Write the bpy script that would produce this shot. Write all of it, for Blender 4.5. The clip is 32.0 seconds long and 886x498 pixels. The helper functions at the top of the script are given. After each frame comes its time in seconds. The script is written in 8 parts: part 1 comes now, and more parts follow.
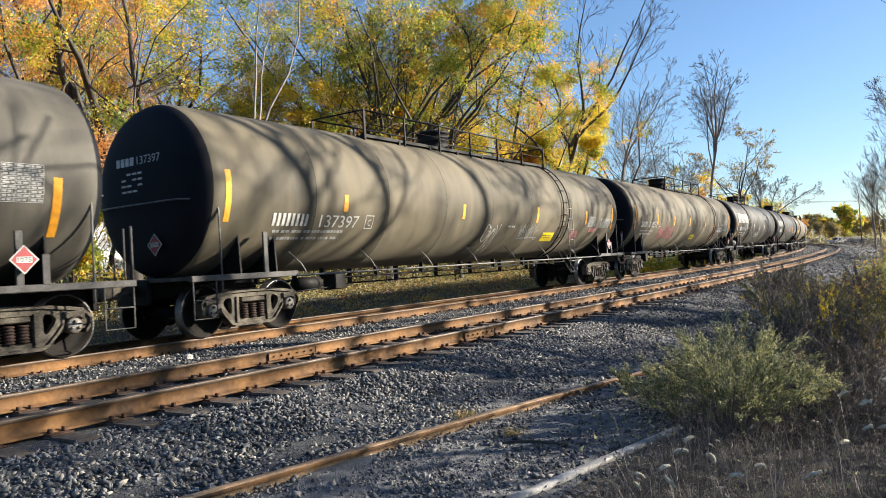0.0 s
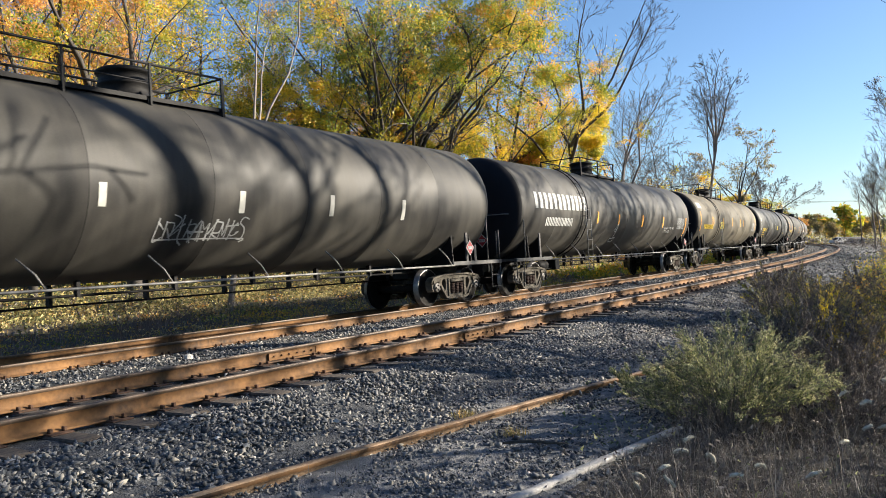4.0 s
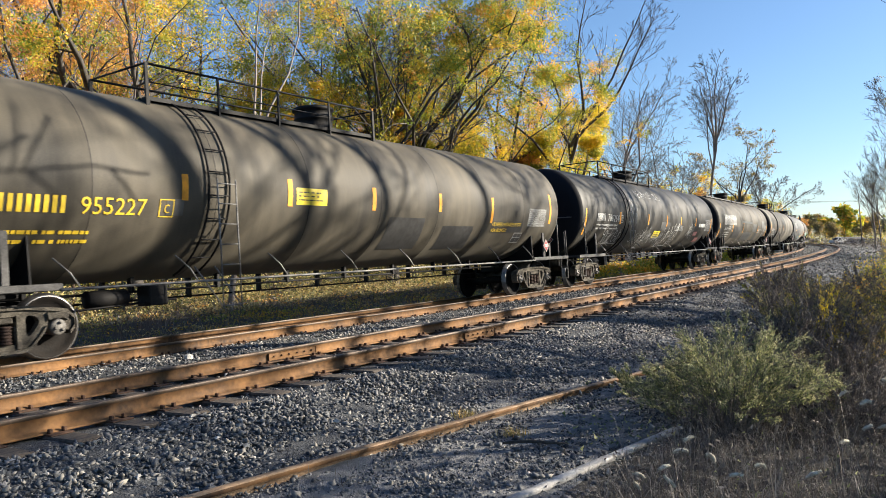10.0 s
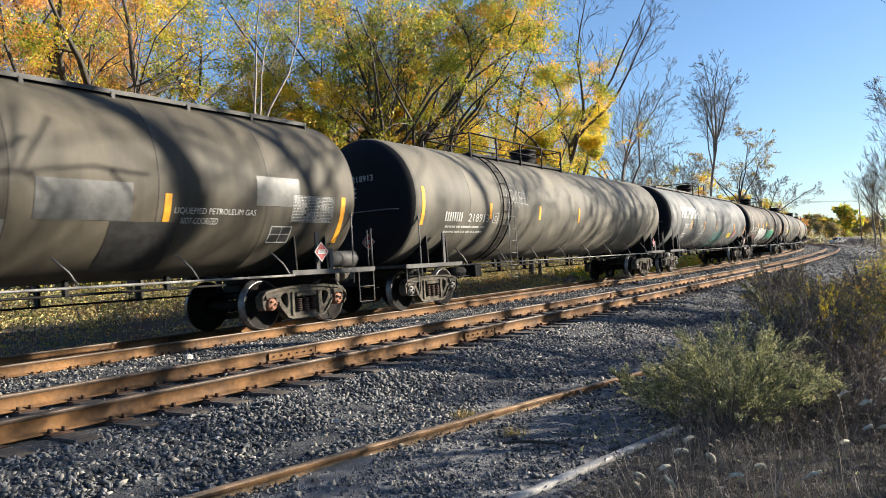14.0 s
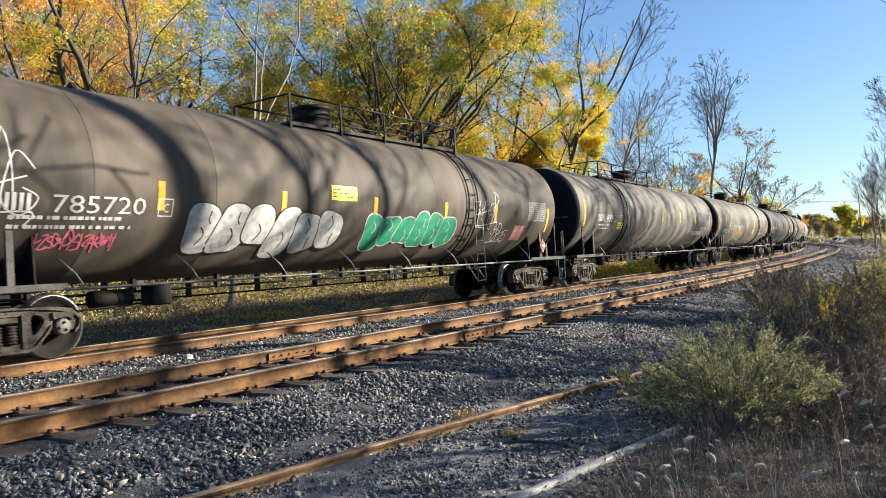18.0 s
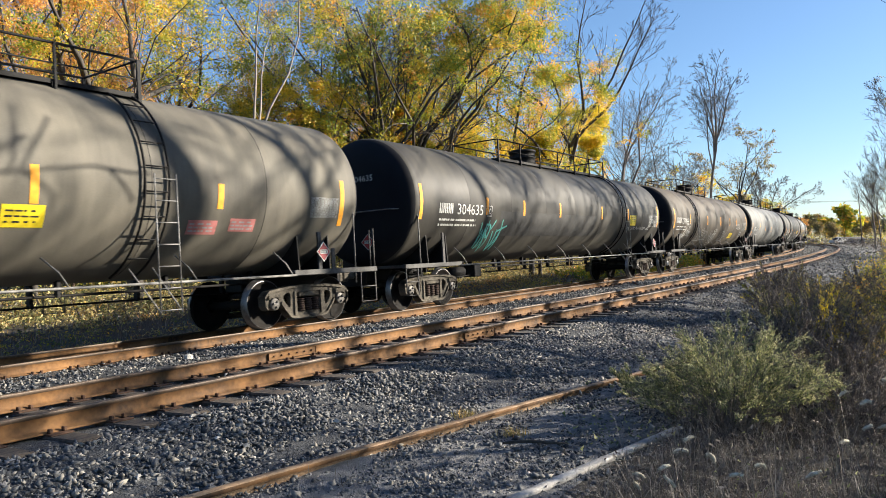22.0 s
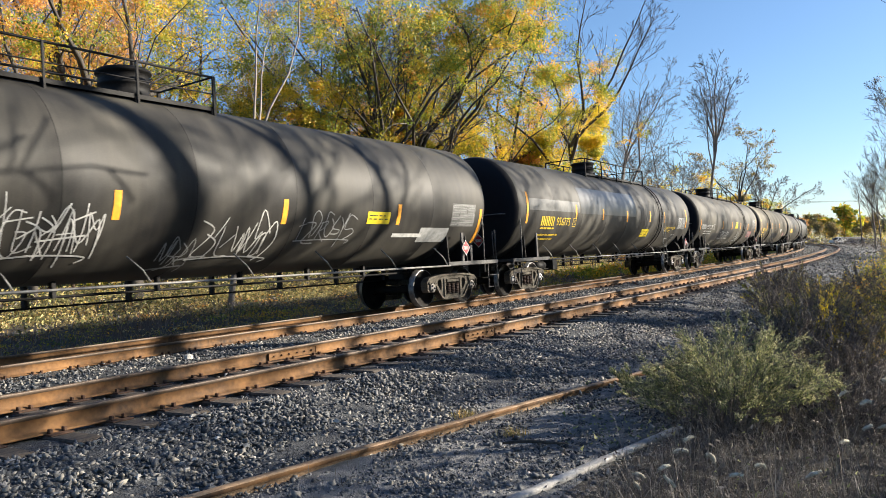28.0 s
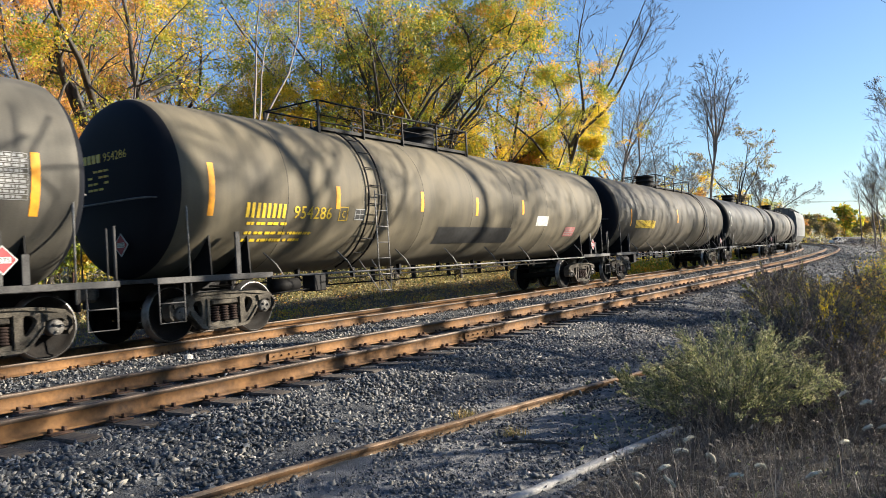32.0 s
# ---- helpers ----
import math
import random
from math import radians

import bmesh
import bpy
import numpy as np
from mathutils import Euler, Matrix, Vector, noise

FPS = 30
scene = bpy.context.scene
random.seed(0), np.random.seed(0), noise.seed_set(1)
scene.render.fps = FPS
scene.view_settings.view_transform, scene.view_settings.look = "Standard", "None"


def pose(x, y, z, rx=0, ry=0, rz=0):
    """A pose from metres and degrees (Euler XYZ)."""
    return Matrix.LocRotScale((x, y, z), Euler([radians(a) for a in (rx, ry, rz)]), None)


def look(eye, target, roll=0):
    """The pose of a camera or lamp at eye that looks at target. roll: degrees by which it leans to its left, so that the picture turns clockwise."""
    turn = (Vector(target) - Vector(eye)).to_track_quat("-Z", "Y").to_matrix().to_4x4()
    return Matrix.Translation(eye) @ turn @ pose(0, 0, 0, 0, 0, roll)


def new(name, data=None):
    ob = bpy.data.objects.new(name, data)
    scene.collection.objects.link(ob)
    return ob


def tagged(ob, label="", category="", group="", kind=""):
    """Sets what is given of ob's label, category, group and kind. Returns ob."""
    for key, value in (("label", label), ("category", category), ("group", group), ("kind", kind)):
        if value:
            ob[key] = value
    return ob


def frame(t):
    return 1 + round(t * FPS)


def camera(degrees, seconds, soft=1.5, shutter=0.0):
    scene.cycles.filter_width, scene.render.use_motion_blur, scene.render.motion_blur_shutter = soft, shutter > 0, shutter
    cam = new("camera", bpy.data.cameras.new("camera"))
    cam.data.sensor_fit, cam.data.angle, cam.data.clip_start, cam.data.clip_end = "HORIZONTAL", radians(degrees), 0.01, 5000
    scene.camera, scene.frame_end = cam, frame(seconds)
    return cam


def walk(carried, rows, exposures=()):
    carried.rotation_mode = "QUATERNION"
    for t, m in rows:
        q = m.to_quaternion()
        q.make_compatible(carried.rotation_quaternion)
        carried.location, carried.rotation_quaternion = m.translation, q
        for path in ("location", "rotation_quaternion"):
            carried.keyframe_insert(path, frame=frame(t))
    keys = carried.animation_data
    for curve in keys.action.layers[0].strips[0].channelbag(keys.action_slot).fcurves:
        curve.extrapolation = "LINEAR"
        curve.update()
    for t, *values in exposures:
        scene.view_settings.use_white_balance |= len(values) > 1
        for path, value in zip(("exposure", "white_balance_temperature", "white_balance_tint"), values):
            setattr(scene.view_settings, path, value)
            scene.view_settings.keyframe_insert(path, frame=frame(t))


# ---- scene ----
from mathutils.geometry import tessellate_polygon

cam = camera(60.36, 32.0, soft=0.5, shutter=0.06)
EYE = Vector((0.0, 0.0, 1.327))
VIEW = look(EYE, (0.0, 100.0, EYE.z + 0.072), -0.95)
walk(cam, [(0.0, VIEW), (32.0, VIEW)])

# ---- world, sun, exposure ----
SUN_AZ, SUN_EL = 79.0, 21.5      # degrees clockwise from the view direction (+Y), and above the horizon
world = bpy.data.worlds.new("sky")
scene.world = world
world.use_nodes = True
wn = world.node_tree.nodes
sky = wn.new("ShaderNodeTexSky")
sky.sky_type, sky.sun_disc = "NISHITA", False
sky.sun_elevation, sky.sun_rotation = radians(SUN_EL), radians(SUN_AZ)
sky.air_density, sky.dust_density, sky.ozone_density = 1.0, 0.5, 5.0
world.node_tree.links.new(sky.outputs[0], wn["Background"].inputs[0])
wn["Background"].inputs[1].default_value = 0.06
sun_data = bpy.data.lights.new("sun", "SUN")
sun_data.energy, sun_data.angle, sun_data.color = 5.0, radians(0.53), (1.0, 0.905, 0.755)
sun = new("sun", sun_data)
SUN_DIR = Vector((math.sin(radians(SUN_AZ)) * math.cos(radians(SUN_EL)), math.cos(radians(SUN_AZ)) * math.cos(radians(SUN_EL)), math.sin(radians(SUN_EL))))
sun.matrix_world = look(SUN_DIR * 80, (0, 0, 0))
scene.view_settings.exposure = 1.62
scene.view_settings.use_white_balance = True
scene.view_settings.white_balance_temperature = 6500

# ---- the line of the tracks ----
# Curvature along the near track's centre line; s = 0 lies beside the camera, left of the line is away from it.
KNOT_S = (-30, 0, 30, 60, 100, 150, 220, 300)
KNOT_K = (0.00034, 0.00069, 0.00119, 0.00100, 0.00137, 0.00166, 0.00183, 0.00195)
HEAD0, FOOT, SPACING = 0.97864, 6.91274, 4.438
CANT, GRADE, DROP = 0.07272 / 1.507, 0.00694, -0.2015
STEP = 0.5
LINE_S = np.arange(-900, 900 + STEP, STEP)
_k = np.interp(LINE_S, KNOT_S, KNOT_K)
_k[(LINE_S < -30) | (LINE_S > 460)] = 0.0
_i0 = int(np.argmin(abs(LINE_S)))
LINE_T = np.cumsum(_k) * STEP
LINE_T += HEAD0 - LINE_T[_i0]
LINE_X, LINE_Y = np.cumsum(np.cos(LINE_T)) * STEP, np.cumsum(np.sin(LINE_T)) * STEP
LINE_X += -math.sin(HEAD0) * FOOT - LINE_X[_i0]
LINE_Y += math.cos(HEAD0) * FOOT - LINE_Y[_i0]


def grade(s):
    return GRADE * np.clip(s, 0, 240)


def on_line(s, off=0.0, z=0.0):
    """World point at s, off metres to the left of the near track's centre, z over its rail level."""
    x, y, t = np.interp(s, LINE_S, LINE_X), np.interp(s, LINE_S, LINE_Y), np.interp(s, LINE_S, LINE_T)
    return np.stack([x - np.sin(t) * off, y + np.cos(t) * off, grade(s) + z + 0 * x], -1)


def on_track(s, lat, z, far):
    """Like on_line, in a canted track's own frame: lat from its centre, z over its rails; far: the train's track."""
    return on_line(s, (SPACING if far else 0.0) + lat * math.cos(CANT) + z * math.sin(CANT), (DROP if far else 0.0) + z * math.cos(CANT) - lat * math.sin(CANT))


def heading(s):
    return float(np.interp(s, LINE_S, LINE_T))


# The siding in the foreground, its own gentle curve to the right.
SIDE_OFF, SIDE_TURN, SIDE_Z, SIDE_K = 3.66856, -0.09446, -0.225, -0.00698


def on_siding(s, lat, z):
    th = HEAD0 + SIDE_TURN
    n0 = np.array([-math.sin(HEAD0), math.cos(HEAD0)])
    n = np.array([-math.sin(th), math.cos(th)])
    d = np.array([math.cos(th), math.sin(th)])
    xy = np.multiply.outer(s, d) + np.multiply.outer(SIDE_K * s * s / 2 + lat, n) + n0 * SIDE_OFF
    return np.concatenate([xy, np.full(xy.shape[:-1] + (1,), SIDE_Z + z)], -1)


PROFILE_L = (-900, -60, -12, -5.5, -4.4, -2.4, -1.45, 1.45, 2.3, 2.9, 5.9, 7.0, 9.0, 13.0, 30.0, 900)
PROFILE_Z = (-2.0, -0.9, -0.55, -0.42, -0.36, -0.33, -0.215, -0.215, -0.33, -0.38, -0.42, -0.62, -0.85, -0.75, -0.3, 0.0)


def ground_z(s, off):
    z = np.interp(off, PROFILE_L, PROFILE_Z) + grade(s)
    for q in (off, off - SPACING):
        z = z - CANT * q * np.clip(2.4 - abs(q), 0, 1)
    return z


def line_place(x, y):
    """The s and the offset of a world point."""
    i = int(np.argmin((LINE_X - x) ** 2 + (LINE_Y - y) ** 2))
    t = LINE_T[i]
    dx, dy = x - LINE_X[i], y - LINE_Y[i]
    return LINE_S[i] + dx * math.cos(t) + dy * math.sin(t), -dx * math.sin(t) + dy * math.cos(t)


def floor_at(x, y):
    s, off = line_place(x, y)
    return float(ground_z(s, off))


# ---- mesh building ----
class Mesh:
    """Collects vertices and faces of one part."""

    def __init__(self):
        self.v, self.f, self.m, self.s = [], [], [], []

    def add(self, verts, faces, mat=0, smooth=False):
        b = len(self.v)
        self.v += [tuple(map(float, p)) for p in verts]
        for f in faces:
            self.f.append(tuple(b + i for i in f))
            self.m.append(mat)
            self.s.append(smooth)

    def box(self, x0, x1, y0, y1, z0, z1, mat=0, bevel=0.0, turn=None):
        if bevel <= 0:
            v = [(x, y, z) for x in (x0, x1) for y in (y0, y1) for z in (z0, z1)]
            f = [(0, 1, 3, 2), (4, 6, 7, 5), (0, 4, 5, 1), (2, 3, 7, 6), (0, 2, 6, 4), (1, 5, 7, 3)]
        else:
            b, v, f = bevel, [], []
            for x in (0, 1):
                for y in (0, 1):
                    for z in (0, 1):
                        X, Y, Z = (x0, x1)[x], (y0, y1)[y], (z0, z1)[z]
                        ix, iy, iz = (b, -b)[x], (b, -b)[y], (b, -b)[z]
                        v += [(X, Y + iy, Z + iz), (X + ix, Y, Z + iz), (X + ix, Y + iy, Z)]

            def n(x, y, z, a):
                return (x * 4 + y * 2 + z) * 3 + a
            for x in (0, 1):
                f.append((n(x, 0, 0, 0), n(x, 1, 0, 0), n(x, 1, 1, 0), n(x, 0, 1, 0)))
                f.append((n(0, x, 0, 1), n(1, x, 0, 1), n(1, x, 1, 1), n(0, x, 1, 1)))
                f.append((n(0, 0, x, 2), n(1, 0, x, 2), n(1, 1, x, 2), n(0, 1, x, 2)))
            for a in (0, 1):
                for c in (0, 1):
                    f.append((n(0, a, c, 1), n(1, a, c, 1), n(1, a, c, 2), n(0, a, c, 2)))
                    f.append((n(a, 0, c, 0), n(a, 1, c, 0), n(a, 1, c, 2), n(a, 0, c, 2)))
                    f.append((n(a, c, 0, 0), n(a, c, 1, 0), n(a, c, 1, 1), n(a, c, 0, 1)))
                    for z in (0, 1):
                        f.append((n(a, c, z, 0), n(a, c, z, 1), n(a, c, z, 2)))
        if turn is not None:
            v = [turn @ Vector(p) for p in v]
        self.add(v, f, mat)

    def tube(self, pts, r, n=6, mat=0, caps=True, smooth=True):
        pts = [Vector(p) for p in pts]
        rs = r if isinstance(r, (list, tuple)) else [r] * len(pts)
        v, f, up = [], [], None
        for i, p in enumerate(pts):
            a, b = pts[max(i - 1, 0)], pts[min(i + 1, len(pts) - 1)]
            d = (b - a).normalized()
            if up is None:
                up = d.orthogonal().normalized()
            up = (up - d * up.dot(d)).normalized()
            w = d.cross(up)
            for k in range(n):
                q = 2 * math.pi * k / n
                v.append(p + (up * math.cos(q) + w * math.sin(q)) * rs[i])
        for i in range(len(pts) - 1):
            for k in range(n):
                f.append((i * n + k, i * n + (k + 1) % n, (i + 1) * n + (k + 1) % n, (i + 1) * n + k))
        self.add(v, f, mat, smooth)
        if caps:
            b = len(self.v) - len(v)
            for base, order in ((0, -1), ((len(pts) - 1) * n, 1)):
                self.f.append(tuple(b + base + k for k in range(n))[::order])
                self.m.append(mat)
                self.s.append(False)

    def spin(self, profile, axis, n=24, centre=(0, 0, 0), mat=0, smooth=True, closed=False):
        """Turns (along, radius) pairs round an axis 'x', 'y' or 'z'."""
        v, f = [], []
        for a, r in profile:
            for k in range(n):
                q = 2 * math.pi * k / n
                c, s = r * math.cos(q), r * math.sin(q)
                p = {"x": (a, c, s), "y": (s, a, c), "z": (c, s, a)}[axis]
                v.append((p[0] + centre[0], p[1] + centre[1], p[2] + centre[2]))
        m = len(profile)
        for i in range(m if closed else m - 1):
            j = (i + 1) % m
            for k in range(n):
                f.append((i * n + k, j * n + k, j * n + (k + 1) % n, i * n + (k + 1) % n))
        self.add(v, f, mat, smooth)
        if not closed:
            b = len(self.v) - len(v)
            for base, order in ((0, 1), ((m - 1) * n, -1)):
                if profile[0 if base == 0 else -1][1] > 1e-4:
                    self.f.append(tuple(b + base + k for k in range(n))[::order])
                    self.m.append(mat)
                    self.s.append(False)

    def plate(self, outline, y0, y1, mat=0):
        """A flat plate with an outline of (x, z), between two y."""
        n = len(outline)
        v = [(x, y0, z) for x, z in outline] + [(x, y1, z) for x, z in outline]
        f = [tuple(range(n)), tuple(range(2 * n - 1, n - 1, -1))] + [(i, i + n, (i + 1) % n + n, (i + 1) % n) for i in range(n)]
        self.add(v, f, mat)

    def data(self, name, mats):
        me = bpy.data.meshes.new(name)
        me.from_pydata(self.v, [], self.f)
        for m in mats if isinstance(mats, (list, tuple)) else [mats]:
            me.materials.append(m)
        me.polygons.foreach_set("material_index", self.m)
        me.polygons.foreach_set("use_smooth", self.s)
        bm = bmesh.new()
        bm.from_mesh(me)
        bmesh.ops.recalc_face_normals(bm, faces=bm.faces)
        bm.to_mesh(me)
        bm.free()
        return me

    def quick(self, name, mats):
        me = bpy.data.meshes.new(name)
        me.from_pydata(self.v, [], self.f)
        for m in mats if isinstance(mats, (list, tuple)) else [mats]:
            me.materials.append(m)
        me.polygons.foreach_set("material_index", self.m)
        me.polygons.foreach_set("use_smooth", self.s)
        return me


def put(name, me, parent=None, m=None, label=""):
    """Links mesh data as one part under a thing or a part."""
    ob = new(name, me)
    if parent is not None:
        ob.parent = parent
    if m is not None:
        ob.matrix_basis = m
    if label:
        ob["label"] = label
    return ob


def part(name, mesh, mats, parent, label="", m=None):
    return put(name, mesh.data(name, mats), parent, m, label)


def arrays(name, verts, faces, mats, index=None, smooth=False):
    """Mesh data from numpy arrays: faces all of one size."""
    me = bpy.data.meshes.new(name)
    n, k = faces.shape
    me.vertices.add(len(verts))
    me.vertices.foreach_set("co", np.ascontiguousarray(verts, dtype=np.float32).ravel())
    me.loops.add(n * k)
    me.loops.foreach_set("vertex_index", np.ascontiguousarray(faces, dtype=np.int32).ravel())
    me.polygons.add(n)
    me.polygons.foreach_set("loop_start", np.arange(0, n * k, k, dtype=np.int32))
    me.polygons.foreach_set("loop_total", np.full(n, k, dtype=np.int32))
    for m in mats if isinstance(mats, (list, tuple)) else [mats]:
        me.materials.append(m)
    if index is not None:
        me.polygons.foreach_set("material_index", np.ascontiguousarray(index, dtype=np.int32))
    if smooth:
        me.polygons.foreach_set("use_smooth", np.ones(n, dtype=bool))
    me.update(calc_edges=True)
    me.validate()
    return me


# ---- materials ----
def shader(name):
    m = bpy.data.materials.new(name)
    m.use_nodes = True
    nt = m.node_tree
    return m, nt.nodes, nt.links, nt.nodes["Principled BSDF"]


def ramp(nodes, stops):
    r = nodes.new("ShaderNodeValToRGB")
    e = r.color_ramp.elements
    while len(e) < len(stops):
        e.new(0.5)
    for el, (pos, col) in zip(e, stops):
        el.position, el.color = pos, (*col, 1)
    return r


def surface(name, dark, light, scale=4.0, rough=0.8, metal=0.0, bump=0.2, fine=40.0, stretch=(1, 1, 1), rough_var=0.12, coord="Object"):
    """A material that varies between two colours at two scales, with fine relief."""
    m, nodes, links, bsdf = shader(name)
    co, mp = nodes.new("ShaderNodeTexCoord"), nodes.new("ShaderNodeMapping")
    mp.inputs["Scale"].default_value = stretch
    links.new(co.outputs[coord], mp.inputs[0])
    big, small, mix = nodes.new("ShaderNodeTexNoise"), nodes.new("ShaderNodeTexNoise"), nodes.new("ShaderNodeMath")
    big.inputs["Scale"].default_value, big.inputs["Detail"].default_value = scale, 5
    small.inputs["Scale"].default_value, small.inputs["Detail"].default_value = fine, 3
    mix.operation = "MULTIPLY_ADD"
    for n in (big, small):
        links.new(mp.outputs[0], n.inputs["Vector"])
    links.new(small.outputs[0], mix.inputs[0])
    mix.inputs[1].default_value = 0.45
    links.new(big.outputs[0], mix.inputs[2])
    r = ramp(nodes, [(0.48, dark), (0.95, light)])
    links.new(mix.outputs[0], r.inputs[0])
    links.new(r.outputs[0], bsdf.inputs["Base Color"])
    rr = nodes.new("ShaderNodeMapRange")
    rr.inputs[3].default_value, rr.inputs[4].default_value = rough - rough_var, min(1.0, rough + rough_var)
    links.new(big.outputs[0], rr.inputs[0])
    links.new(rr.outputs[0], bsdf.inputs["Roughness"])
    bsdf.inputs["Metallic"].default_value = metal
    if bump:
        b = nodes.new("ShaderNodeBump")
        b.inputs["Strength"].default_value, b.inputs["Distance"].default_value = bump, 0.02
        links.new(small.outputs[0], b.inputs["Height"])
        links.new(b.outputs[0], bsdf.inputs["Normal"])
    return m


def island_mix(name, stops, rough=0.6, translucent=0.0, source="island", drift=0.0):
    """A material whose colour changes from piece to piece."""
    m, nodes, links, bsdf = shader(name)
    if source == "island":
        pick = nodes.new("ShaderNodeNewGeometry").outputs["Random Per Island"]
    else:
        pick = nodes.new("ShaderNodeObjectInfo").outputs["Random"]
    r = ramp(nodes, stops)
    if drift:
        co, cloud, rng_, tot = nodes.new("ShaderNodeTexCoord"), nodes.new("ShaderNodeTexNoise"), nodes.new("ShaderNodeMapRange"), nodes.new("ShaderNodeMath")
        cloud.inputs["Scale"].default_value, cloud.inputs["Detail"].default_value = drift, 2
        links.new(co.outputs["Object"], cloud.inputs["Vector"])
        rng_.inputs[1].default_value, rng_.inputs[2].default_value = 0.36, 0.64
        rng_.inputs[3].default_value, rng_.inputs[4].default_value = -0.05, 0.75
        links.new(cloud.outputs[0], rng_.inputs[0])
        tot.operation = "MULTIPLY_ADD"
        tot.inputs[1].default_value = 0.30
        links.new(pick, tot.inputs[0])
        links.new(rng_.outputs[0], tot.inputs[2])
        pick = tot.outputs[0]
    links.new(pick, r.inputs[0])
    tex, mixc = nodes.new("ShaderNodeTexNoise"), nodes.new("ShaderNodeMixRGB")
    tex.inputs["Scale"].default_value = 60
    mixc.blend_type = "MULTIPLY"
    mixc.inputs[0].default_value = 0.5
    links.new(r.outputs[0], mixc.inputs[1])
    links.new(tex.outputs[0], mixc.inputs[2])
    gain = nodes.new("ShaderNodeMixRGB")
    gain.blend_type = "MULTIPLY"
    gain.inputs[0].default_value = 1.0
    gain.inputs[2].default_value = (1.3, 1.3, 1.3, 1)
    links.new(mixc.outputs[0], gain.inputs[1])
    links.new(gain.outputs[0], bsdf.inputs["Base Color"])
    bsdf.inputs["Roughness"].default_value = rough
    if translucent:
        t, add = nodes.new("ShaderNodeBsdfTranslucent"), nodes.new("ShaderNodeMixShader")
        links.new(gain.outputs[0], t.inputs[0])
        add.inputs[0].default_value = translucent
        links.new(bsdf.outputs[0], add.inputs[1])
        links.new(t.outputs[0], add.inputs[2])
        links.new(add.outputs[0], nodes["Material Output"].inputs[0])
    return m


def paint(name, colour, rough=0.5, wear=0.35):
    """Paint or film of one colour, scuffed and dirty."""
    m, nodes, links, bsdf = shader(name)
    co, tex = nodes.new("ShaderNodeTexCoord"), nodes.new("ShaderNodeTexNoise")
    tex.inputs["Scale"].default_value, tex.inputs["Detail"].default_value = 9.0, 6
    links.new(co.outputs["Object"], tex.inputs["Vector"])
    r = ramp(nodes, [(0.35, tuple(c * (1 - wear) for c in colour)), (0.62, colour)])
    links.new(tex.outputs[0], r.inputs[0])
    links.new(r.outputs[0], bsdf.inputs["Base Color"])
    bsdf.inputs["Roughness"].default_value = rough
    return m


def tank_paint(name, base, dust, amount=0.5, rough=0.5, sheen=0.03):
    """Weathered tank paint: base colour under brown-grey dust that lies in streaks down the shell."""
    m, nodes, links, bsdf = shader(name)
    co, mp = nodes.new("ShaderNodeTexCoord"), nodes.new("ShaderNodeMapping")
    mp.inputs["Scale"].default_value = (3.0, 0.5, 0.45)
    links.new(co.outputs["Object"], mp.inputs[0])
    info, off = nodes.new("ShaderNodeObjectInfo"), nodes.new("ShaderNodeVectorMath")
    off.operation = "MULTIPLY_ADD"
    off.inputs[1].default_value = (40, 40, 40)
    links.new(info.outputs["Random"], off.inputs[0])
    links.new(mp.outputs[0], off.inputs[2])
    streak, cloud, grain = [nodes.new("ShaderNodeTexNoise") for _ in range(3)]
    streak.inputs["Scale"].default_value, streak.inputs["Detail"].default_value = 1.3, 7
    cloud.inputs["Scale"].default_value, cloud.inputs["Detail"].default_value = 0.55, 4
    grain.inputs["Scale"].default_value, grain.inputs["Detail"].default_value = 55, 3
    links.new(off.outputs[0], streak.inputs["Vector"])
    links.new(co.outputs["Object"], cloud.inputs["Vector"])
    links.new(co.outputs["Object"], grain.inputs["Vector"])
    a = nodes.new("ShaderNodeMath")
    a.operation = "MULTIPLY_ADD"
    links.new(streak.outputs[0], a.inputs[0])
    a.inputs[1].default_value = 0.30
    half = nodes.new("ShaderNodeMath")
    half.operation = "MULTIPLY_ADD"
    half.inputs[1].default_value, half.inputs[2].default_value = 0.62, -0.21
    links.new(cloud.outputs[0], half.inputs[0])
    links.new(half.outputs[0], a.inputs[2])
    b = nodes.new("ShaderNodeMath")
    b.operation = "MULTIPLY_ADD"
    links.new(grain.outputs[0], b.inputs[0])
    b.inputs[1].default_value = 0.10
    links.new(a.outputs[0], b.inputs[2])
    r = ramp(nodes, [(0.22 - 0.16 * amount, base), (0.62 - 0.2 * amount, dust)])
    links.new(b.outputs[0], r.inputs[0])
    links.new(r.outputs[0], bsdf.inputs["Base Color"])
    rr = nodes.new("ShaderNodeMapRange")
    rr.inputs[3].default_value, rr.inputs[4].default_value = rough + 0.08, min(0.95, rough + 0.36)
    links.new(a.outputs[0], rr.inputs[0])
    links.new(rr.outputs[0], bsdf.inputs["Roughness"])
    bp = nodes.new("ShaderNodeBump")
    bp.inputs["Strength"].default_value, bp.inputs["Distance"].default_value = 0.08, 0.02
    bsdf.inputs["Sheen Weight"].default_value, bsdf.inputs["Sheen Roughness"].default_value = sheen, 0.45
    bsdf.inputs["Specular IOR Level"].default_value = 0.22 if sheen else 0.12
    bsdf.inputs["Sheen Tint"].default_value = (1.0, 0.92, 0.76, 1)
    links.new(cloud.outputs[0], bp.inputs["Height"])
    links.new(bp.outputs[0], bsdf.inputs["Normal"])
    return m


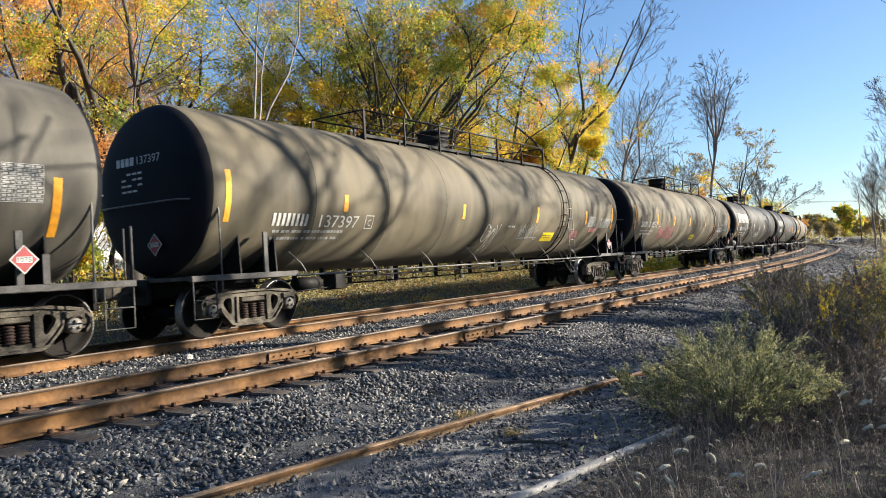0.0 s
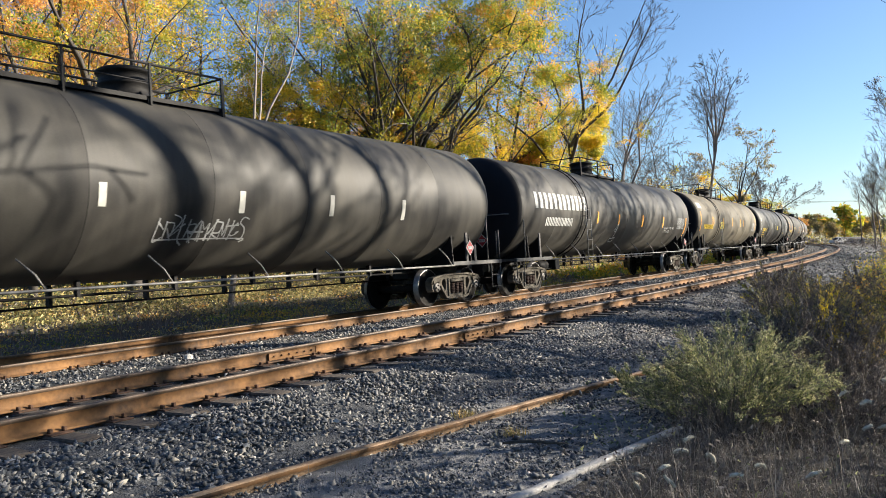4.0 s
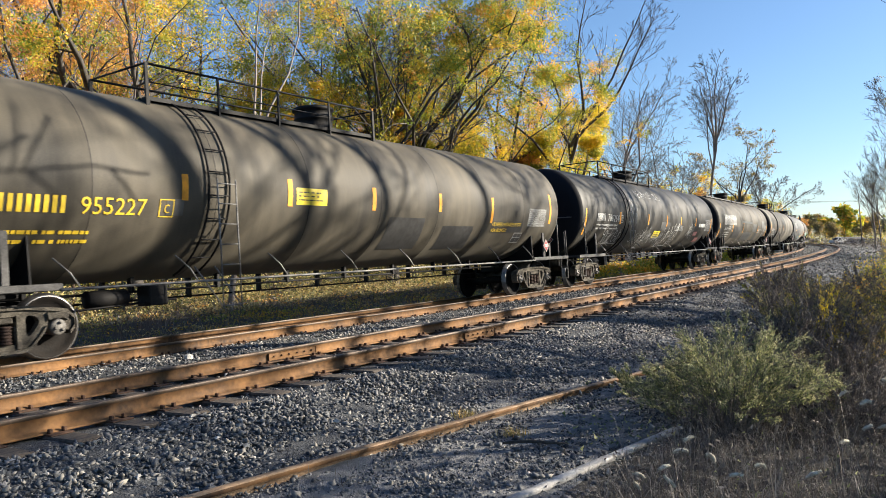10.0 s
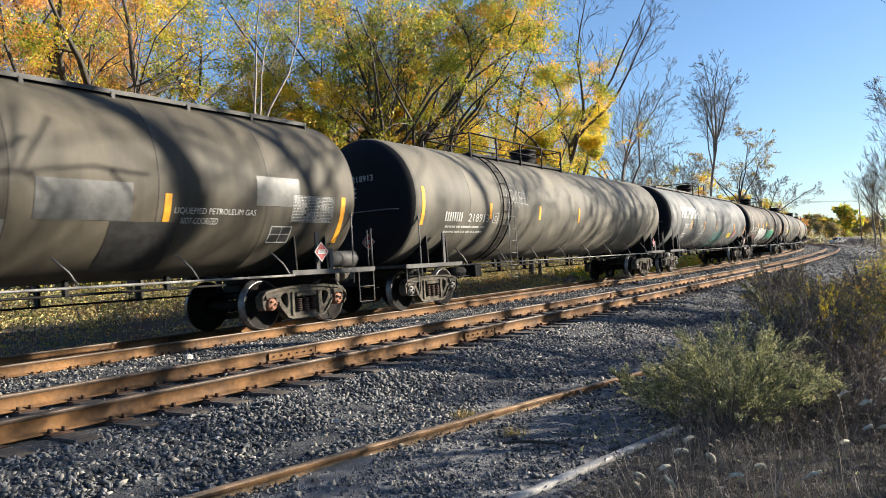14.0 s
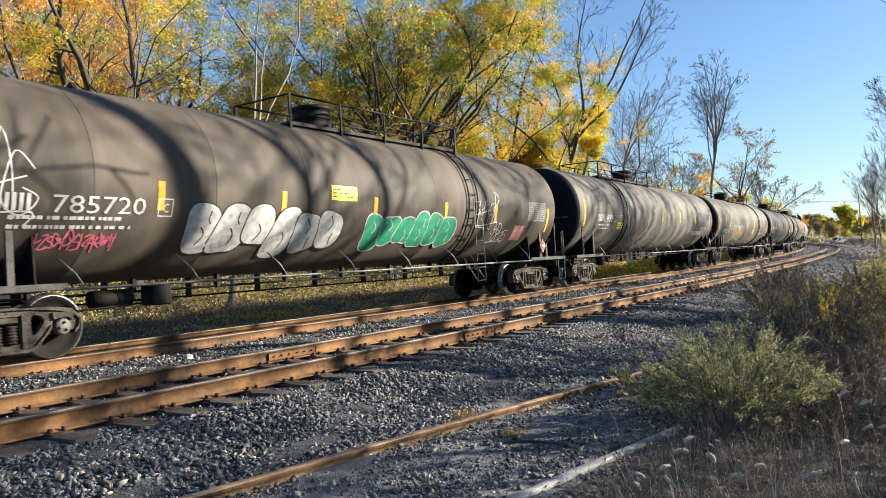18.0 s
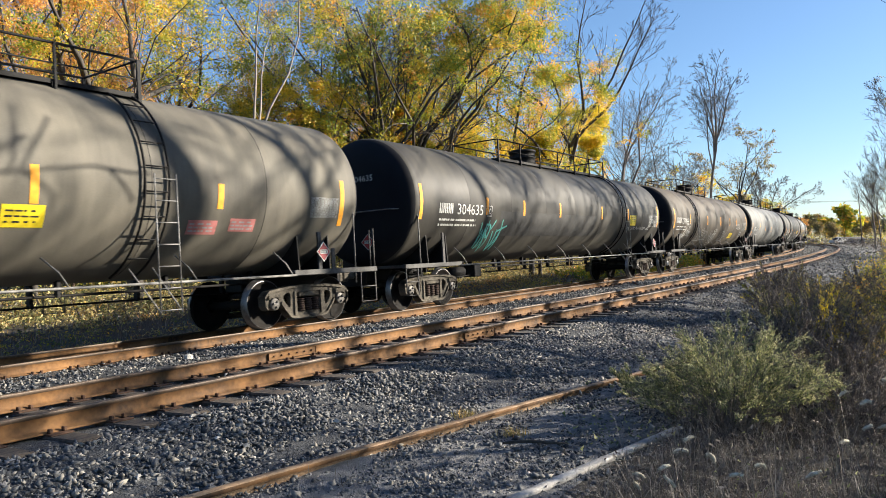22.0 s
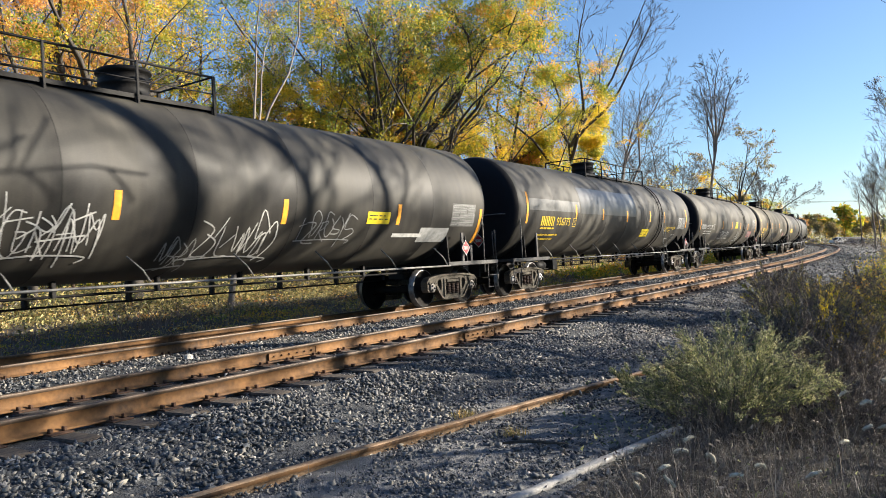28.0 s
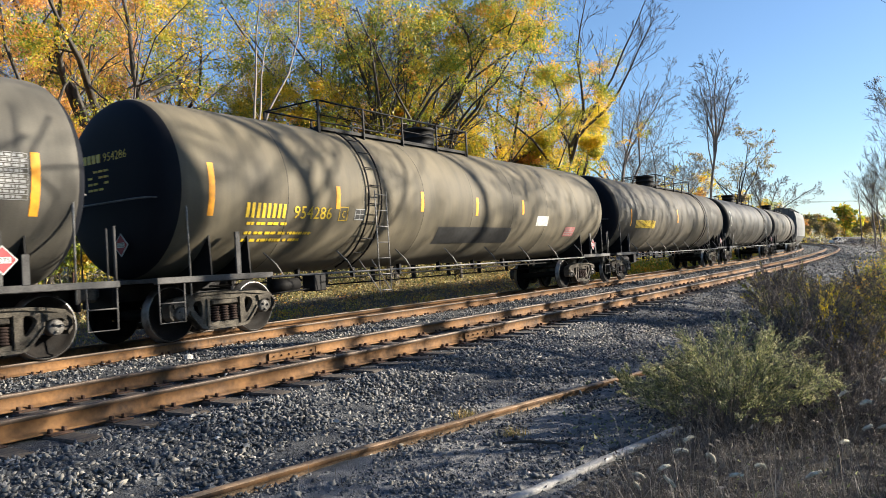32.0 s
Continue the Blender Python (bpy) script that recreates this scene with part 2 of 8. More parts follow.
RAIL_RUST = surface("rusted_rail_steel", (0.0349, 0.0175, 0.0077), (0.2481, 0.1252, 0.0449), 1.6, 0.85, 0.1, 0.12, 18, (1, 1, 1))
RAIL_TOP = surface("worn_rail_head", (0.09, 0.062, 0.044), (0.22, 0.16, 0.115), 5.0, 0.52, 0.35, 0.05, 60)
RAIL_HEAD = surface("dark_greasy_rail_head", (0.022, 0.015, 0.010), (0.10, 0.062, 0.036), 3.0, 0.6, 0.2, 0.1, 30)
RAIL_OLD = surface("old_siding_rail", (0.1436, 0.08619, 0.04972), (0.3757, 0.2596, 0.1602), 4.0, 0.75, 0.2, 0.25, 60)
RAIL_GREY = surface("dusty_grey_rail", (0.18, 0.1725, 0.165), (0.48, 0.465, 0.4425), 4.0, 0.8, 0.1, 0.3, 50)
TIE = surface("creosoted_tie", (0.025, 0.020, 0.016), (0.125, 0.098, 0.075), 3.0, 0.9, 0, 0.5, 30, (0.6, 6, 6))
PLATE = surface("rusted_iron", (0.03, 0.018, 0.012), (0.13, 0.065, 0.035), 9.0, 0.85, 0.2, 0.3)
BALLAST_BED = surface("ballast_bed", (0.0096, 0.0108, 0.0132), (0.084, 0.0876, 0.0924), 26.0, 0.95, 0, 1.0, 60, coord="Object")
STONE = island_mix("ballast_stone", [(0.0, (0.0293, 0.0324, 0.0370)), (0.3, (0.0857, 0.0905, 0.0970)), (0.6, (0.1511, 0.1514, 0.1524)), (0.8, (0.2096, 0.1953, 0.1728)), (0.93, (0.2632, 0.2430, 0.2077)), (1.0, (0.3703, 0.3477, 0.3141))], 0.9)
STONE_ONE = island_mix("ballast_stone_single", [(0.0, (0.0361, 0.0405, 0.0464)), (0.4, (0.1202, 0.1263, 0.1332)), (0.8, (0.2404, 0.2320, 0.2172)), (1.0, (0.4809, 0.4541, 0.4150))], 0.9, source="object")
GRAVEL = surface("fine_grey_gravel", (0.07, 0.072, 0.075), (0.21, 0.205, 0.20), 9.0, 0.95, 0, 0.9, 90)
SOIL = surface("soil_and_leaf_litter", (0.014, 0.012, 0.0095), (0.05, 0.0415, 0.031), 7.0, 0.95, 0, 0.8, 45)
BARK = surface("grey_brown_bark", (0.020, 0.017, 0.014), (0.085, 0.073, 0.060), 5.0, 0.9, 0, 0.7, 30, (1, 1, 0.25))
BRANCH = surface("grey_branch_bark", (0.035, 0.030, 0.025), (0.15, 0.13, 0.108), 5.0, 0.9, 0, 0.4, 30, (1, 1, 0.4))
TWIG = surface("pale_twig_bark", (0.10, 0.085, 0.075), (0.24, 0.21, 0.185), 6.0, 0.9, 0, 0.3, 30)
G, Y, O, RU, BR = (0.18, 0.27, 0.035), (0.74, 0.52, 0.05), (0.76, 0.42, 0.09), (0.66, 0.33, 0.13), (0.44, 0.25, 0.12)
YG = (0.38, 0.38, 0.04)
LEAF = {
    "rust": island_mix("rust_leaves", [(0, BR), (0.3, RU), (0.6, O), (0.9, (0.66, 0.36, 0.08)), (1, Y)], 0.5, 0.5, drift=0.75),
    "gold": island_mix("golden_leaves", [(0, (0.26, 0.30, 0.03)), (0.3, (0.50, 0.46, 0.035)), (0.6, (0.80, 0.57, 0.04)), (0.85, (0.86, 0.58, 0.05)), (1, O)], 0.5, 0.52, drift=0.75),
    "mixed": island_mix("green_gold_leaves", [(0, (0.11, 0.17, 0.022)), (0.34, (0.25, 0.30, 0.035)), (0.6, (0.50, 0.44, 0.04)), (0.82, (0.76, 0.47, 0.045)), (1, (0.76, 0.31, 0.06))], 0.5, 0.52, drift=0.75),
    "green": island_mix("green_leaves", [(0, (0.10, 0.15, 0.02)), (0.35, (0.2, 0.25, 0.03)), (0.75, YG), (1, Y)], 0.5, 0.5, drift=0.75),
    "amber": island_mix("amber_leaves", [(0, BR), (0.3, (0.5, 0.22, 0.04)), (0.6, O), (1, (0.66, 0.38, 0.04))], 0.5, 0.52, drift=0.75),
    "weed": island_mix("weed_leaves", [(0, (0.045, 0.062, 0.032)), (0.4, (0.135, 0.172, 0.07)), (0.75, (0.33, 0.34, 0.14)), (1, (0.62, 0.57, 0.27))], 0.6, 0.35),
    "dead": island_mix("dead_weed_leaves", [(0, (0.0410, 0.0353, 0.0326)), (0.5, (0.1091, 0.0916, 0.0818)), (0.85, (0.1993, 0.1747, 0.1531)), (1, (0.3624, 0.3209, 0.2772))], 0.8, 0.15),
    "tip": island_mix("pale_weed_tips", [(0, (0.24, 0.255, 0.11)), (0.5, (0.43, 0.42, 0.20)), (1, (0.66, 0.61, 0.36))], 0.7, 0.35),
    "litter": island_mix("fallen_leaf_litter", [(0, (0.20, 0.13, 0.06)), (0.4, (0.42, 0.31, 0.14)), (0.75, (0.58, 0.48, 0.18)), (1, (0.72, 0.60, 0.30))], 0.7, 0.3),
    "dry": island_mix("dry_grass", [(0, (0.0684, 0.0569, 0.0476)), (0.5, (0.1520, 0.1342, 0.1132)), (1, (0.3344, 0.3042, 0.2624))], 0.8, 0.2),
    "bank": island_mix("bank_weed_leaves", [(0, (0.06, 0.075, 0.027)), (0.4, (0.18, 0.195, 0.063)), (0.68, (0.36, 0.3075, 0.1275)), (0.88, (0.6, 0.48, 0.165)), (1, (0.84, 0.66, 0.3))], 0.7, 0.3),
    "brush": island_mix("brushwood_leaves", [(0, (0.1250, 0.1020, 0.0575)), (0.5, (0.3000, 0.2280, 0.1150)), (0.8, (0.3750, 0.3360, 0.1035)), (1, (0.7500, 0.4320, 0.0920))], 0.7, 0.25),
}

# ---- ground: one sheet in strips along the line ----
def spread(lo, hi, near, first, grow):
    a, d, out = near, first, []
    while a < hi:
        out.append(a)
        a += d
        d *= grow
    out.append(hi)
    a, d = near - first, first
    while a > lo:
        out.append(a)
        a -= d
        d *= grow
    out.append(lo)
    return np.array(sorted(out))


gs = np.concatenate([spread(-850, 60, 10, 0.5, 1.03)[:-1], np.arange(60, 240, 3.0), np.arange(240, 860, 20.0)])
gl = np.concatenate([-np.geomspace(850, 9, 40), np.arange(-8.5, 12, 0.2), np.geomspace(12.2, 420, 40)])
SS, LL = np.meshgrid(gs, gl, indexing="ij")
gz = ground_z(SS, LL)
rng = np.random.default_rng(3)
gz = gz + rng.normal(0, 0.012, gz.shape) * (abs(LL) < 14)
gp = on_line(SS, LL, 0.0)
gp[..., 2] = gz
ni, nj = SS.shape
idx = np.arange(ni * nj).reshape(ni, nj)
quads = np.stack([idx[:-1, :-1], idx[1:, :-1], idx[1:, 1:], idx[:-1, 1:]], -1).reshape(-1, 4)
lm = (LL[:-1, :-1].ravel() + 0.1)
bed = np.where((lm > -4.75) & (lm < -2.8), 2, ((lm > -4.75) & (lm < 6.9)).astype(np.int32))
ground = put("ground", arrays("ground", gp.reshape(-1, 3), quads, [SOIL, BALLAST_BED, GRAVEL], bed, True))
tagged(ground, "brown soil with leaf litter beside a grey ballast bed", "ground", kind="structure")

# ---- rails ----
TIE_TOP = -0.18
RAIL_SHAPE = [(-0.036, -0.008), (-0.030, 0.0), (0.030, 0.0), (0.036, -0.008), (0.035, -0.038), (0.010, -0.050), (0.009, -0.130), (0.030, -0.150), (0.070, -0.158), (0.070, -0.172), (-0.070, -0.172), (-0.070, -0.158), (-0.030, -0.150), (-0.009, -0.130), (-0.010, -0.050), (-0.035, -0.038)]


def rail(name, place, lat, spots, mats, label):
    """One rail swept along a track; place(s, lat, z)."""
    n = len(RAIL_SHAPE)
    v = np.concatenate([place(spots, lat + dx, dz)[:, None, :] for dx, dz in RAIL_SHAPE], 1).reshape(-1, 3)
    i = np.arange(len(spots) - 1)[:, None] * n
    k = np.arange(n)[None, :]
    f = np.stack([i + k, i + (k + 1) % n, i + n + (k + 1) % n, i + n + k], -1).reshape(-1, 4)
    mat = np.tile(np.array([1, 1, 1, 2] + [0] * (n - 5) + [2]), len(spots) - 1)
    ob = put(name, arrays(name, v, f, mats, mat))
    return tagged(ob, label, "rail", "rails of the line", "structure")


spots = np.concatenate([np.arange(-60, 60, 1.0), np.arange(60, 420, 4.0)])
RAILS = []
for far, who in ((True, "train's track"), (False, "empty track")):
    for lat in (0.7535, -0.7535):
        RAILS.append(rail("rail", lambda s, l, z, far=far: on_track(s, l, z, far), lat, spots, [RAIL_RUST, RAIL_TOP, RAIL_HEAD], "rust-orange steel rail of the " + who + " on dark ties"))
sp = np.arange(-16, 17.5, 0.5)
rail("rail", on_siding, 0.7535, sp, [RAIL_OLD, RAIL_OLD, RAIL_RUST], "rusty half-buried siding rail in the gravel")
rail("rail", lambda s, l, z: on_siding(s, l, z - 0.075), -0.7535, np.arange(-16, 7.3, 0.5), [RAIL_GREY, RAIL_GREY, RAIL_GREY], "dusty grey siding rail at the edge of the weeds")


# joint bars bolted over the rail joints
def joint_bar(place, s, lat, side):
    me = Mesh()
    a = Vector(place(np.array([s - 0.45]), lat, 0.0)[0])
    b = Vector(place(np.array([s + 0.45]), lat, 0.0)[0])
    x = (b - a).normalized()
    y = Vector((-x.y, x.x, 0))
    m = Matrix.Translation((a + b) / 2) @ Matrix((x, y, Vector((0, 0, 1)))).transposed().to_4x4()
    me.box(-0.45, 0.45, side * 0.010, side * 0.038, -0.140, -0.046, 0, 0.008)
    ob = tagged(part("joint_bar", me, RAIL_RUST, None, m=m), "rusty bolted joint bar on a rail", "joint bar", "joint bars", "structure")
    bolt = Mesh()
    bolt.spin([(0, 0.012), (0.018, 0.012), (0.021, 0.007)], "y", 6)
    bd = bolt.data("bolt", PLATE)
    for bx in (-0.36, -0.22, -0.08, 0.08, 0.22, 0.36):
        put("bolt", bd, ob, pose(bx, side * 0.038, -0.092, 0, 0, 0 if side > 0 else 180))


for s, lat, far in ((10.15, -0.7535, False), (22.6, -0.7535, False), (7.6, 0.7535, False), (20.2, 0.7535, False)):
    joint_bar(lambda q, l, z, far=far: on_track(q, l, z, far), s, lat, -1)

# ---- ties, with plates and spikes ----
tie_box = Mesh()
tie_box.box(-0.115, 0.115, -1.3, 1.3, -0.18, 0.0, 0, 0.015)
tie_mesh = tie_box.data("tie", TIE)
kit = Mesh()
kit.box(-0.10, 0.10, -0.17, 0.17, 0.0, 0.014, 0, 0.004)
for sx, sy in ((-0.06, -0.085), (0.06, -0.085), (-0.06, 0.085), (0.06, 0.085)):
    kit.box(sx - 0.014, sx + 0.014, sy - 0.022, sy + 0.022, 0.012, 0.052, 0, 0.005)
kit_mesh = kit.data("tie_plate", PLATE)


def track_pose(s, z, far, wob=0.0):
    p = on_track(np.array([s]), 0.0, z, far)[0]
    return Matrix.Translation(p) @ Matrix.Rotation(heading(s) + wob, 4, "Z") @ Matrix.Rotation(-CANT, 4, "X")


rnd = random.Random(11)
for far in (False, True):
    s = -6.0 if not far else 2.0
    while s < 60:
        t = put("tie", tie_mesh, None, track_pose(s, TIE_TOP - 0.002, far, rnd.uniform(-0.02, 0.02)))
        tagged(t, "dark weathered wooden tie bedded in grey ballast", "tie", "ties", "structure")
        if s < 32:
            put("tie_plate", kit_mesh, t, pose(0, -0.7535, 0))
            put("tie_plate", kit_mesh, t, pose(0, 0.7535, 0))
        s += 0.52 + rnd.uniform(-0.025, 0.025)

# ---- ballast stones ----
def stone_shapes(n, seed):
    """Angular stones: a squashed, jittered cube-like lump of 8 corners cut at random."""
    r = np.random.default_rng(seed)
    base = np.array([(1, 0, 0), (-1, 0, 0), (0, 1, 0), (0, -1, 0), (0, 0, 1), (0, 0, -1)], float)
    v = base[None] + r.normal(0, 0.24, (n, 6, 3))
    v = v * np.stack([r.uniform(0.95, 1.35, n), r.uniform(0.65, 1.0, n), r.uniform(0.4, 0.75, n)], 1)[:, None, :]
    return v


OCT = np.array([(0, 2, 4), (2, 1, 4), (1, 3, 4), (3, 0, 4), (2, 0, 5), (1, 2, 5), (3, 1, 5), (0, 3, 5)])


def turned(v, r):
    """Each stone turned at random."""
    q = r.normal(size=(len(v), 4))
    q /= np.linalg.norm(q, axis=1, keepdims=True)
    w, x, y, z = q.T
    R = np.stack([1 - 2 * (y * y + z * z), 2 * (x * y - z * w), 2 * (x * z + y * w), 2 * (x * y + z * w), 1 - 2 * (x * x + z * z), 2 * (y * z - x * w), 2 * (x * z - y * w), 2 * (y * z + x * w), 1 - 2 * (x * x + y * y)], -1).reshape(-1, 3, 3)
    return np.einsum("nij,nkj->nki", R, v)


def scatter(count, s0, s1, l0, l1, size0, size1, seed, power=1.0):
    r = np.random.default_rng(seed)
    s = s0 + (s1 - s0) * r.random(count) ** power
    off = l0 + (l1 - l0) * r.random(count)
    size = size0 + (size1 - size0) * r.random(count) ** 2
    v = turned(stone_shapes(count, seed + 1), r) * size[:, None, None] * np.array([1, 1, 0.8])
    base = on_line(s, off, 0.0)
    base[:, 2] = ground_z(s, off) + size * r.uniform(-0.1, 0.55, count)
    return v + base[:, None, :]


def stones(name, chunks, label):
    v = np.concatenate(chunks)
    n = len(v)
    f = (np.arange(n)[:, None, None] * 6 + OCT[None]).reshape(-1, 3)
    ob = put(name, arrays(name, v.reshape(-1, 3), f, STONE))
    return tagged(ob, label, "ballast", kind="stuff")


def keep_clear(v):
    """Leaves out stones that would lie over the rails."""
    out = []
    for chunk in v:
        c = chunk.mean(1)
        i = np.argmin((LINE_X[None, ::4] - c[:, 0:1]) ** 2 + (LINE_Y[None, ::4] - c[:, 1:2]) ** 2, 1) * 4
        off = -(c[:, 0] - LINE_X[i]) * np.sin(LINE_T[i]) + (c[:, 1] - LINE_Y[i]) * np.cos(LINE_T[i])
        ok = np.ones(len(c), bool)
        for r0 in (0.7535, -0.7535, SPACING + 0.7535, SPACING - 0.7535):
            ok &= abs(off - r0) > 0.11
        out.append(chunk[ok])
    return out


chunks = [scatter(27000, -3, 14, -2.9, -1.22, 0.013, 0.038, 21), scatter(7000, -3, 14, -5.0, -2.7, 0.012, 0.038, 24), scatter(3200, -3, 14, -1.24, -0.87, 0.010, 0.024, 22), scatter(22000, -2, 12, -5.0, -2.7, 0.008, 0.019, 23), scatter(24000, 8, 30, -5.6, -1.2, 0.016, 0.044, 31),
          scatter(18000, -3, 26, 0.85, 3.6, 0.016, 0.042, 41), scatter(11000, 28, 75, -5.0, 3.6, 0.03, 0.075, 51),
          scatter(4500, -3, 22, -0.7, 0.7, 0.016, 0.04, 61), scatter(7000, 0, 30, 5.3, 7.2, 0.018, 0.045, 71), scatter(2500, 0, 30, 3.8, 5.1, 0.018, 0.045, 81), scatter(5000, 74, 230, -4.8, 6.5, 0.06, 0.14, 86)]
stones("ballast_stones", keep_clear(chunks), "loose angular grey and tan ballast stones between the tracks")

# the stones that lie loose on top nearest by, each one a piece of its own
shape_v = stone_shapes(8, 91)
single = []
for k in range(8):
    sm = bpy.data.meshes.new("stone")
    sm.from_pydata([tuple(p) for p in shape_v[k]], [], [tuple(int(i) for i in q) for q in OCT])
    sm.materials.append(STONE_ONE)
    single.append(sm)
rs_ = random.Random(19)
for k in range(300):
    s_, l_, sz = rs_.uniform(-1.0, 5.5), rs_.uniform(-2.75, -1.35), rs_.uniform(0.022, 0.04)
    p = on_line(np.array([s_]), l_, 0.0)[0]
    z_ = float(ground_z(np.array([s_]), np.array([l_]))[0]) + sz * 0.75
    put("stone", single[k % 8], ground, Matrix.Translation((p[0], p[1], z_)) @ Matrix.Rotation(rs_.uniform(0, 6.28), 4, "Z") @ Matrix.Rotation(rs_.uniform(-0.5, 0.5), 4, "X") @ Matrix.Diagonal((sz, sz * rs_.uniform(0.7, 1.0), sz * 0.7, 1)))
# ---- trees ----
def quad_leaves(points, size, seed, droop=0.0, slim=0.55, small=False, along=None):
    """Small pointed leaves at the points given: one folded quad each, or one pointed triangle."""
    r = np.random.default_rng(seed)
    n = len(points)
    a = r.normal(size=(n, 3))
    a[:, 2] -= droop
    if along is not None:
        a = a * 0.5 + along * 1.2
    a /= np.linalg.norm(a, axis=1, keepdims=True)
    b = np.cross(a, r.normal(size=(n, 3)))
    b /= np.linalg.norm(b, axis=1, keepdims=True)
    c = np.cross(a, b)
    s = (size * (0.55 + 0.9 * r.random(n)))[:, None]
    p0, p2 = points - a * s, points + a * s
    if small:
        return np.stack([p0 - b * s * slim, p0 + b * s * slim, p2], 1).reshape(-1, 3), np.arange(n * 3).reshape(-1, 3)
    p1, p3 = points + b * s * slim + c * s * 0.15, points - b * s * slim + c * s * 0.15
    v = np.stack([p0, p1, p2, p3], 1).reshape(-1, 3)
    return v, np.arange(n * 4).reshape(-1, 4)


def grow(seed, height, spread_, levels=4, lean=(0, 0), stems=1, first=0.25, wiggle=0.14, kids=(7, 5, 4, 3), up=0.2, taper=0.011, tilt=(0.5, 1.05), fork=0.0, leaders=5, flare=(0.15, 0.6)):
    """A tree's skeleton: (points, radii, level) for each branch."""
    r = random.Random(seed)
    out = []

    def branch(p, d, length, rad, lev):
        n = 8 if lev == 0 else 6 if lev < 2 else 4 if lev == 2 else 2 if lev == 3 else 1
        pts, rs = [p.copy()], [rad]
        wg = wiggle * (0.5 if lev == 0 else 1.0)
        for i in range(n):
            d = (d + Vector((r.gauss(0, wg), r.gauss(0, wg), r.gauss(0, wg * 0.7) + up * 0.3 * (lev > 0)))).normalized()
            p = p + d * (length / n)
            pts.append(p.copy())
            rs.append(rad * (1 - (0.45 if lev == 0 and fork else 0.8) * (i + 1) / n))
        out.append((pts, rs, lev))
        if lev >= levels:
            return
        if lev == 0 and fork:
            # the trunk parts into spreading leaders that make a rounded crown
            turn = r.uniform(0, 6.28)
            for k in range(leaders):
                w, q = r.uniform(*flare), turn + 2 * math.pi * (k + r.uniform(-0.25, 0.25)) / leaders
                nd = Vector((math.sin(w) * math.cos(q), math.sin(w) * math.sin(q), math.cos(w)))
                branch(pts[r.choice((n - 2, n - 1, n))], nd, height * (1 - fork) * r.uniform(0.8, 1.08) * (1 - 0.15 * w), rs[n - 2] * r.uniform(0.75, 1.1), 1)
        for k in range(0 if lev == 0 and fork > 0.4 else max(2, kids[min(lev, len(kids) - 1)] + r.choice((-1, 0, 1)))):
            lo = first if lev == 0 else 0.2
            t = lo + (1 - lo) * r.random() ** 0.85
            i = min(int(t * n), n - 1)
            q = pts[i].lerp(pts[i + 1], t * n - i)
            ax = (pts[i + 1] - pts[i]).normalized()
            side = ax.orthogonal().normalized()
            side.rotate(Matrix.Rotation(r.uniform(0, 2 * math.pi), 3, ax))
            w = r.uniform(*tilt)
            nd = (ax * math.cos(w) + side * math.sin(w) + Vector((0, 0, up))).normalized()
            left = 1 - 0.6 * (t - lo) / (1 - lo)
            branch(q, nd, length * left * r.uniform(0.38, 0.62) * (spread_ if lev == 0 else 1), max(rs[i] * (0.55 if lev == 0 else 0.42), 0.003), lev + 1)

    for k in range(stems):
        a = r.uniform(0, 6.28)
        off = Vector((math.cos(a), math.sin(a), 0)) * (0.3 * k)
        d = Vector((lean[0] + r.gauss(0, 0.06) * (stems > 1), lean[1] + r.gauss(0, 0.06) * (stems > 1), 1)).normalized()
        branch(off, d, height * (fork or 1) * (1 if k == 0 else r.uniform(0.65, 0.95)), height * taper / (1 + 0.25 * (stems - 1)), 0)
    return out


def tube_arrays(branches, thick=1.0, thin=0.008):
    V, F, base = [], [], 0
    for pts, rs, lev in branches:
        n = 7 if lev == 0 else 5 if lev == 1 else 3
        P = np.array([tuple(p) for p in pts])
        Rr = np.maximum(np.array(rs) * thick, thin)
        D = np.gradient(P, axis=0) if len(P) > 1 else P
        D /= np.linalg.norm(D, axis=1, keepdims=True) + 1e-9
        ref = np.array([0.3, 0.9, 0.1]) if abs(D[0, 1]) < 0.8 else np.array([1.0, 0.1, 0.1])
        A = np.cross(D, ref)
        A /= np.linalg.norm(A, axis=1, keepdims=True) + 1e-9
        B = np.cross(D, A)
        q = np.arange(n) * 2 * math.pi / n
        ring = P[:, None] + Rr[:, None, None] * (A[:, None] * np.cos(q)[None, :, None] + B[:, None] * np.sin(q)[None, :, None])
        m = len(P)
        i, k = np.arange(m - 1)[:, None] * n, np.arange(n)[None]
        F.append((np.stack([i + k, i + (k + 1) % n, i + n + (k + 1) % n, i + n + k], -1) + base).reshape(-1, 4))
        V.append(ring.reshape(-1, 3))
        base += m * n
    return np.concatenate(V), np.concatenate(F)


